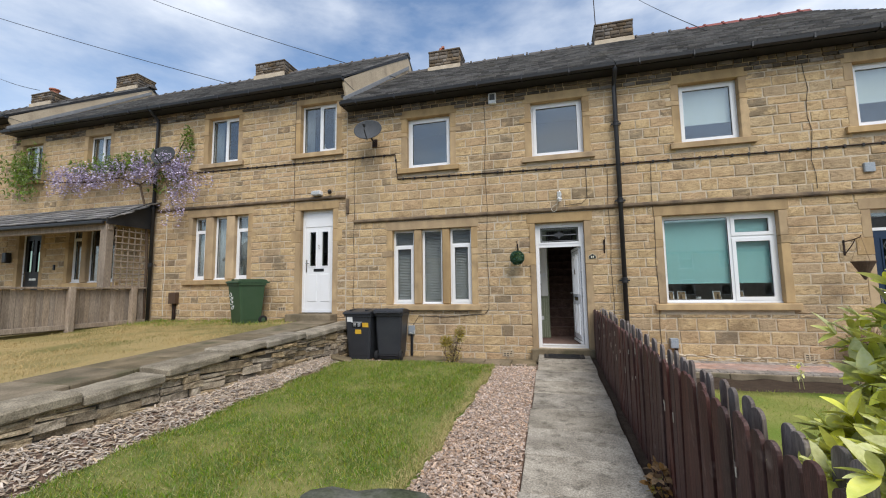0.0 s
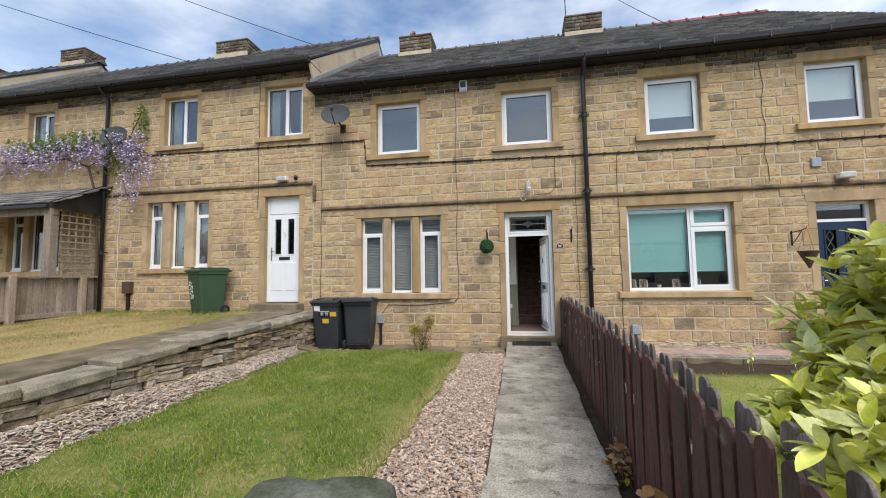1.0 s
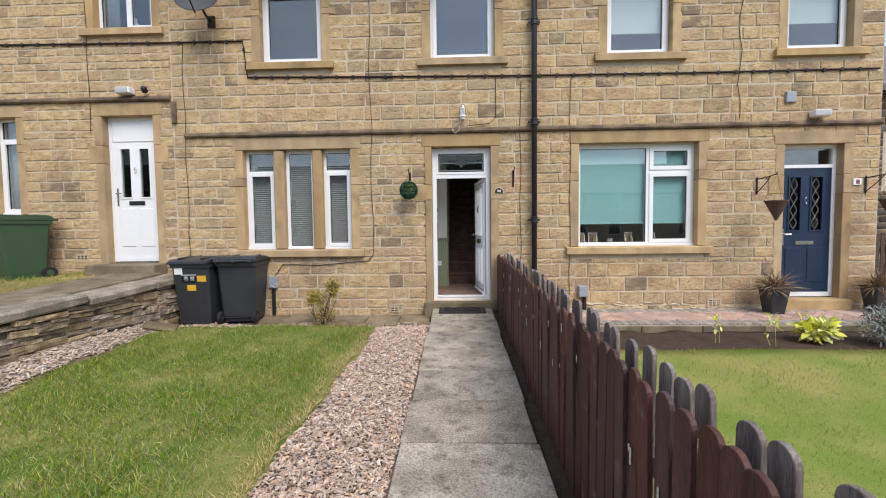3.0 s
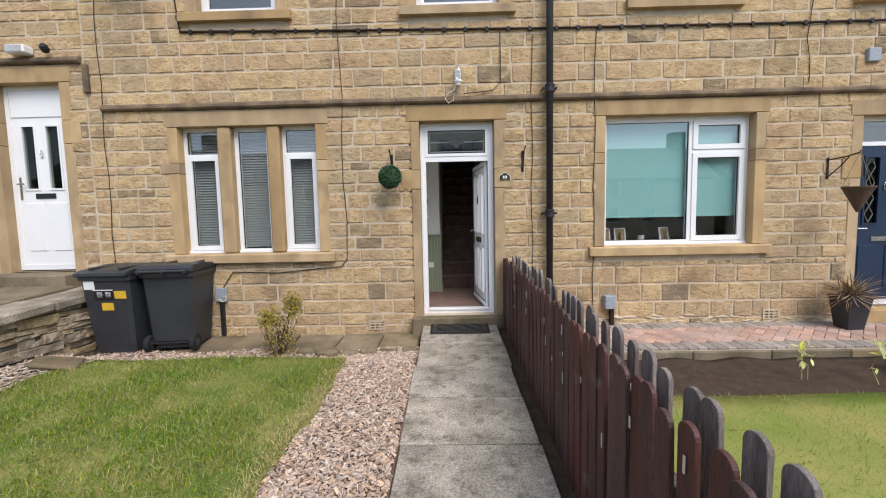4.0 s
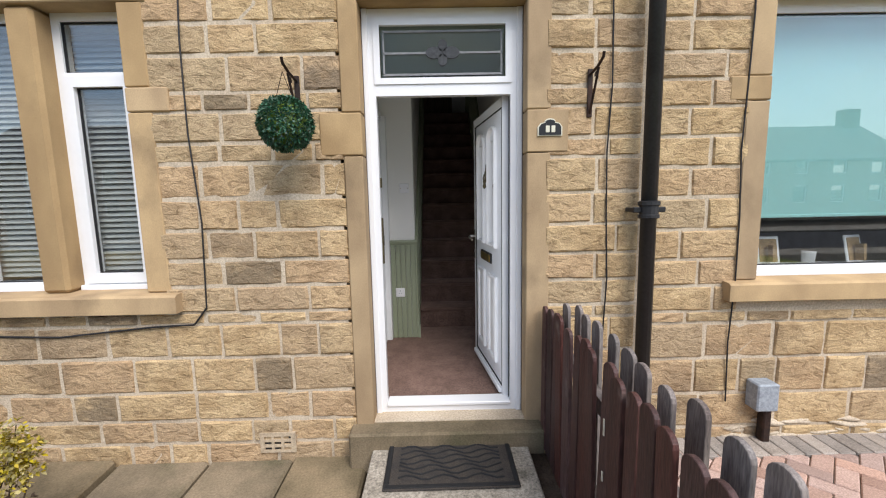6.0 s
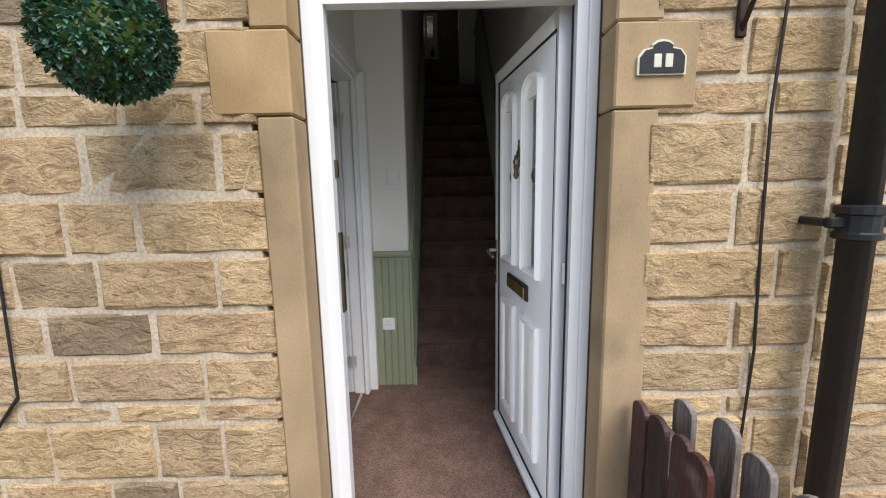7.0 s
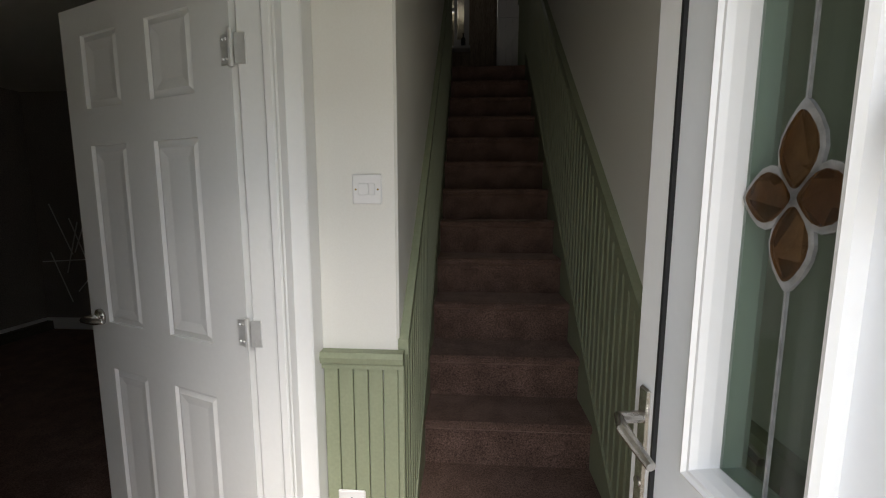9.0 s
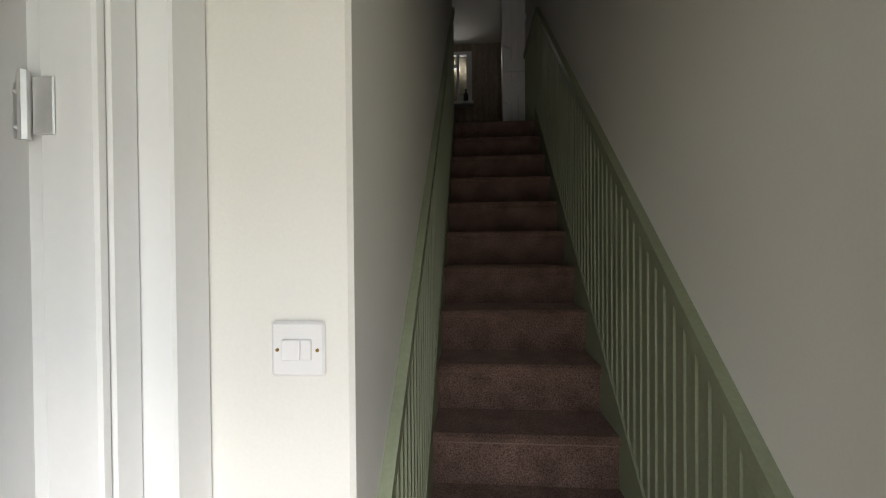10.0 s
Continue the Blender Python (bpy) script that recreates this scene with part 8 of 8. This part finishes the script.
# ---- street side ----
pier = thing("gate_pier", (-0.62, -7.3, -0.3), "rough stone gate pier with an uneven mossy top", "gate pier")
for k, (z0, z1) in enumerate(((-0.55, -0.2), (-0.2, 0.12), (0.12, 0.42), (0.42, 0.66), (0.66, 0.742))):
    bm = B((-0.17, 0.17, -0.14, 0.14, z0 + 0.006, z1), bevel=0.02)
    bmesh.ops.subdivide_edges(bm, edges=[e for e in bm.edges if e.calc_length() > 0.1], cuts=4, use_grid_fill=True)
    for v in bm.verts:
        p = v.co * 7 + Vector((k * 5, 0, 0))
        v.co += Vector((noise.noise(p), noise.noise(p + Vector((7, 0, 0))), noise.noise(p * 1.6 + Vector((0, 7, 0))))) * (0.022 if k < 4 else 0.024)
    bmesh.ops.transform(bm, matrix=pose(-0.64, -7.33, 0, 0, 0, 6 + k), verts=bm.verts[:])
    part("stone", bm, "mossy" if k == 4 else "drystone", pier, smooth=k == 4)
solo("pavement", B((-60, 60, -11.2, -9.05, -0.75, -0.52), bevel=0.02), "concrete", "concrete pavement along the street", "pavement", kind="structure")
solo("road", B((-120, 120, -17.5, -11.25, -0.8, -0.61)), "asphalt", "asphalt street in front of the gardens", "road", kind="structure")
solo("pavement", B((-60, 60, -20.0, -17.55, -0.75, -0.52), bevel=0.02), "concrete", "concrete pavement on the far side of the street", "pavement", kind="structure")

for xo, w, ht in ((-26, 13, 4.6), (-12, 12, 4.2), (1, 12, 4.2), (14, 12, 3.9), (27, 12, 3.6)):
    t = thing("terraced_house", (xo, -27, -0.5), "stone terraced house across the street", "house", "houses across the street")
    holes = [(xo - w / 2 + 1.2 + k * 2.7, xo - w / 2 + 2.2 + k * 2.7, z, z + 1.2) for k in range(4) for z in (0.6, 2.6)]
    part("wall", pierced(xo - w / 2, xo + w / 2, -0.7, ht, -26.3, -26.0, holes), "mortar", t)
    for a, b, c, d in holes:
        wn_ = part("window", pierced(a, b, c, d, -26.15, -26.08, [(a + 0.06, b - 0.06, c + 0.06, d - 0.06)]), "upvc", t)
        part("pane", B((a + 0.05, b - 0.05, -26.13, -26.12, c + 0.05, d - 0.05)), "glass", wn_)
    bm = bmesh.new()
    prism(bm, [(-25.6, ht), (-29.8, ht + 2.8), (-34, ht), (-34, ht - 0.15), (-25.6, ht - 0.15)], "x", xo - w / 2, xo + w / 2)
    part("roof", bm, "slate", t)
    part("chimney", B((xo + w / 2 - 1.6, xo + w / 2 - 0.4, -30.2, -29.4, ht + 1.8, ht + 4.0), bevel=0.03), "sooty", t)
    part("back_wall", B((xo - w / 2, xo + w / 2, -34, -33.8, -0.7, ht)), "mortar", t)

# crumbling pale mortar at the foot of the end house
bm = bmesh.new()
rm = random.Random(44)
for k in range(70):
    x = 1.75 + 3.1 * rm.random()
    z = -0.055 + 0.13 * rm.random() ** 2.5
    bmesh.ops.create_icosphere(bm, subdivisions=2, radius=1.0, matrix=pose(x, -0.004, z, 0, rm.uniform(-12, 12), 0) @ Matrix.Diagonal((rm.uniform(0.04, 0.16), 0.012, rm.uniform(0.008, 0.022), 1)))
for v in bm.verts:
    v.co += Vector((0.03 * noise.noise(v.co * 16), 0, 0.02 * noise.noise(v.co * 22 + Vector((4, 0, 0)))))
solo("mortar_fillet", bm, "mortar", "crumbling pale mortar along the foot of the wall", "mortar", kind="structure", smooth=True)

# house beyond the right-hand gable
far = thing("detached_house", (12.5, 6, 0), "dark stone house beyond the end of the terrace", "house")
fw = part("wall", pierced(8.6, 16.0, -0.2, 4.6, 4.0, 4.3, [(10.5, 11.8, 2.2, 3.4)]), "mortar", far)
rfw = random.Random(19)
laid = courses(8.6, 16.0, -0.2, 4.6, [(10.4, 11.9, 2.1, 3.5)], rfw)
mass("walling", [BLOCKS[rfw.randrange(8)] for _ in laid], [pose(u, 3.99, z) @ Matrix.Diagonal((w, 1, hh, 1)) for u, z, w, hh in laid], fw, "sooty")
part("side_wall", B((8.6, 8.9, 4.301, 11, -0.2, 4.6)), "sooty", far)
bm = bmesh.new()
prism(bm, [(3.6, 4.55), (7.5, 7.0), (11.4, 4.55), (11.4, 4.4), (3.6, 4.4)], "x", 8.3, 16.3)
part("roof", bm, "slate", far)
part("window", pierced(10.5, 11.8, 2.2, 3.4, 4.1, 4.17, [(10.57, 11.73, 2.27, 3.33)]), "upvc", far)
sf = thing("slat_fence", (7.6, 2.2, 0), "dark vertical slat fence beside the end house", "fence")
for k in range(26):
    x = 6.45 + k * 0.1
    part("slat", B((x, x + 0.075, 2.0, 2.02, -0.05, 1.05 + 0.02 * (k % 3)), bevel=0.003), "wood_dark", sf)
part("rail", B((6.42, 9.1, 2.021, 2.05, 0.7, 0.78)), "wood_dark", sf)

# wires overhead and the aerial
for p, q, sag in (((-21.28, 2.07, 12.38), (-9.46, 2.0, 7.74), 0.05), ((-17.69, 5.32, 14.86), (-4.33, 2.3, 7.4), 0.1), ((4.44, 12.83, 15.75), (3.77, 2.65, 7.57), 0.05), ((-25.38, 4.29, 11.6), (-18.21, 1.83, 8.79), 0.05)):
    t = thing("overhead_wire", p, "thin overhead wire against the sky", "wire", "overhead wires")
    bm = bmesh.new()
    p, q = Vector(p), Vector(q)
    tube(bm, [p.lerp(q, k / 12) - Vector((0, 0, sag * 4 * (k / 12) * (1 - k / 12))) for k in range(13)], 0.011, 5)
    part("wire", bm, "cable", t)
bm = bmesh.new()
tube(bm, [(1.38, 3.95, 8.2), (1.33, 3.95, 10.6)], 0.014, 6)
solo("aerial_mast", bm, "iron", "thin aerial mast strapped to the chimney", "aerial")
bm = bmesh.new()
for k in range(5):
    box(bm, -0.05, 0.05, -0.05, 0.05, 0, 0.07, bevel=0.01, m=pose(-3.35 + 0.05 * math.sin(k * 2), 3.85, 8.83 + k * 0.05, 0, 0, k * 25))
solo("broken_pot", bm, "clay", "broken red clay pot on the chimney", "chimney pot")

# ---- grass ----
BLADES = [leaf_shape(1.0, 0.05, fold=0.3, droop=d, n=2) for d in (0.25, 0.6, 1.0)]
rgr = random.Random(90)


def grass(name, mat, region, count, hgt, f, label, patch=1.0):
    shapes, mats = [], []
    while len(mats) < count:
        x, y = region(rgr)
        n = noise.noise(Vector((x * 1.3, y * 1.3, 4.0))) + 0.45 * noise.noise(Vector((x * 4.1, y * 4.1, 9.0)))
        s = hgt * rgr.uniform(0.5, 1.2) * (1 + patch * 0.5 * n)
        if n < -0.08 and rgr.random() < 0.45 * patch:
            continue
        d = Vector((rgr.gauss(0, 0.45), rgr.gauss(0, 0.45), 1)).normalized()
        w = 0.10 if hgt < 0.06 else 0.085
        q = d.to_track_quat("Y", "Z").to_matrix().to_4x4()
        mats.append(Matrix.Translation((x, y, f(x, y) - 0.004)) @ q @ pose(0, 0, 0, 0, rgr.uniform(0, 360), 0) @ Matrix.Diagonal((s * w / 0.05, s, s, 1)))
        shapes.append(BLADES[rgr.randrange(3)])
    tagged(mass(name, shapes, mats, None, mat, smooth=False), label, "grass")


def region36(r):
    y = -1.14 - (r.random() ** 1.1) * 6.6
    a, b = lawn_edge(y)
    return r.uniform(a, b), y


grass("grass", "grass", region36, 105000, 0.045, lawn_z, "green blades of the front lawn, thin in worn patches")
grass("grass", "grass_tip", region36, 13000, 0.04, lawn_z, "pale dry blades among the front lawn", 0.4)
def rim36(r):
    y = -1.2 - 6.0 * r.random() ** 1.1
    return lawn_edge(y)[1] - 0.14 * r.random() ** 2, y


grass("grass", "grass_tip", rim36, 7000, 0.045, lawn_z, "straw-coloured blades along the worn lawn edge", 0.0)
grass("grass", "grass_dry", lambda r: (r.uniform(-10.1, -5.55), -0.05 - 6.2 * r.random()), 22000, 0.045, lawn38_z, "dry straw-coloured blades of the neighbour's lawn")
grass("grass", "grass", lambda r: (r.uniform(-10.1, -5.55), -0.05 - 0.9 * r.random() ** 2), 3500, 0.07, lawn38_z, "green tufts along the foot of the neighbour's wall")
grass("grass", "grass_right", lambda r: (r.uniform(0.8, 5.5), -1.97 - 3.6 * r.random()), 26000, 0.035, lambda x, y: -0.10 + 0.02 * (y + 2), "short blades of the right-hand lawn", 0.5)
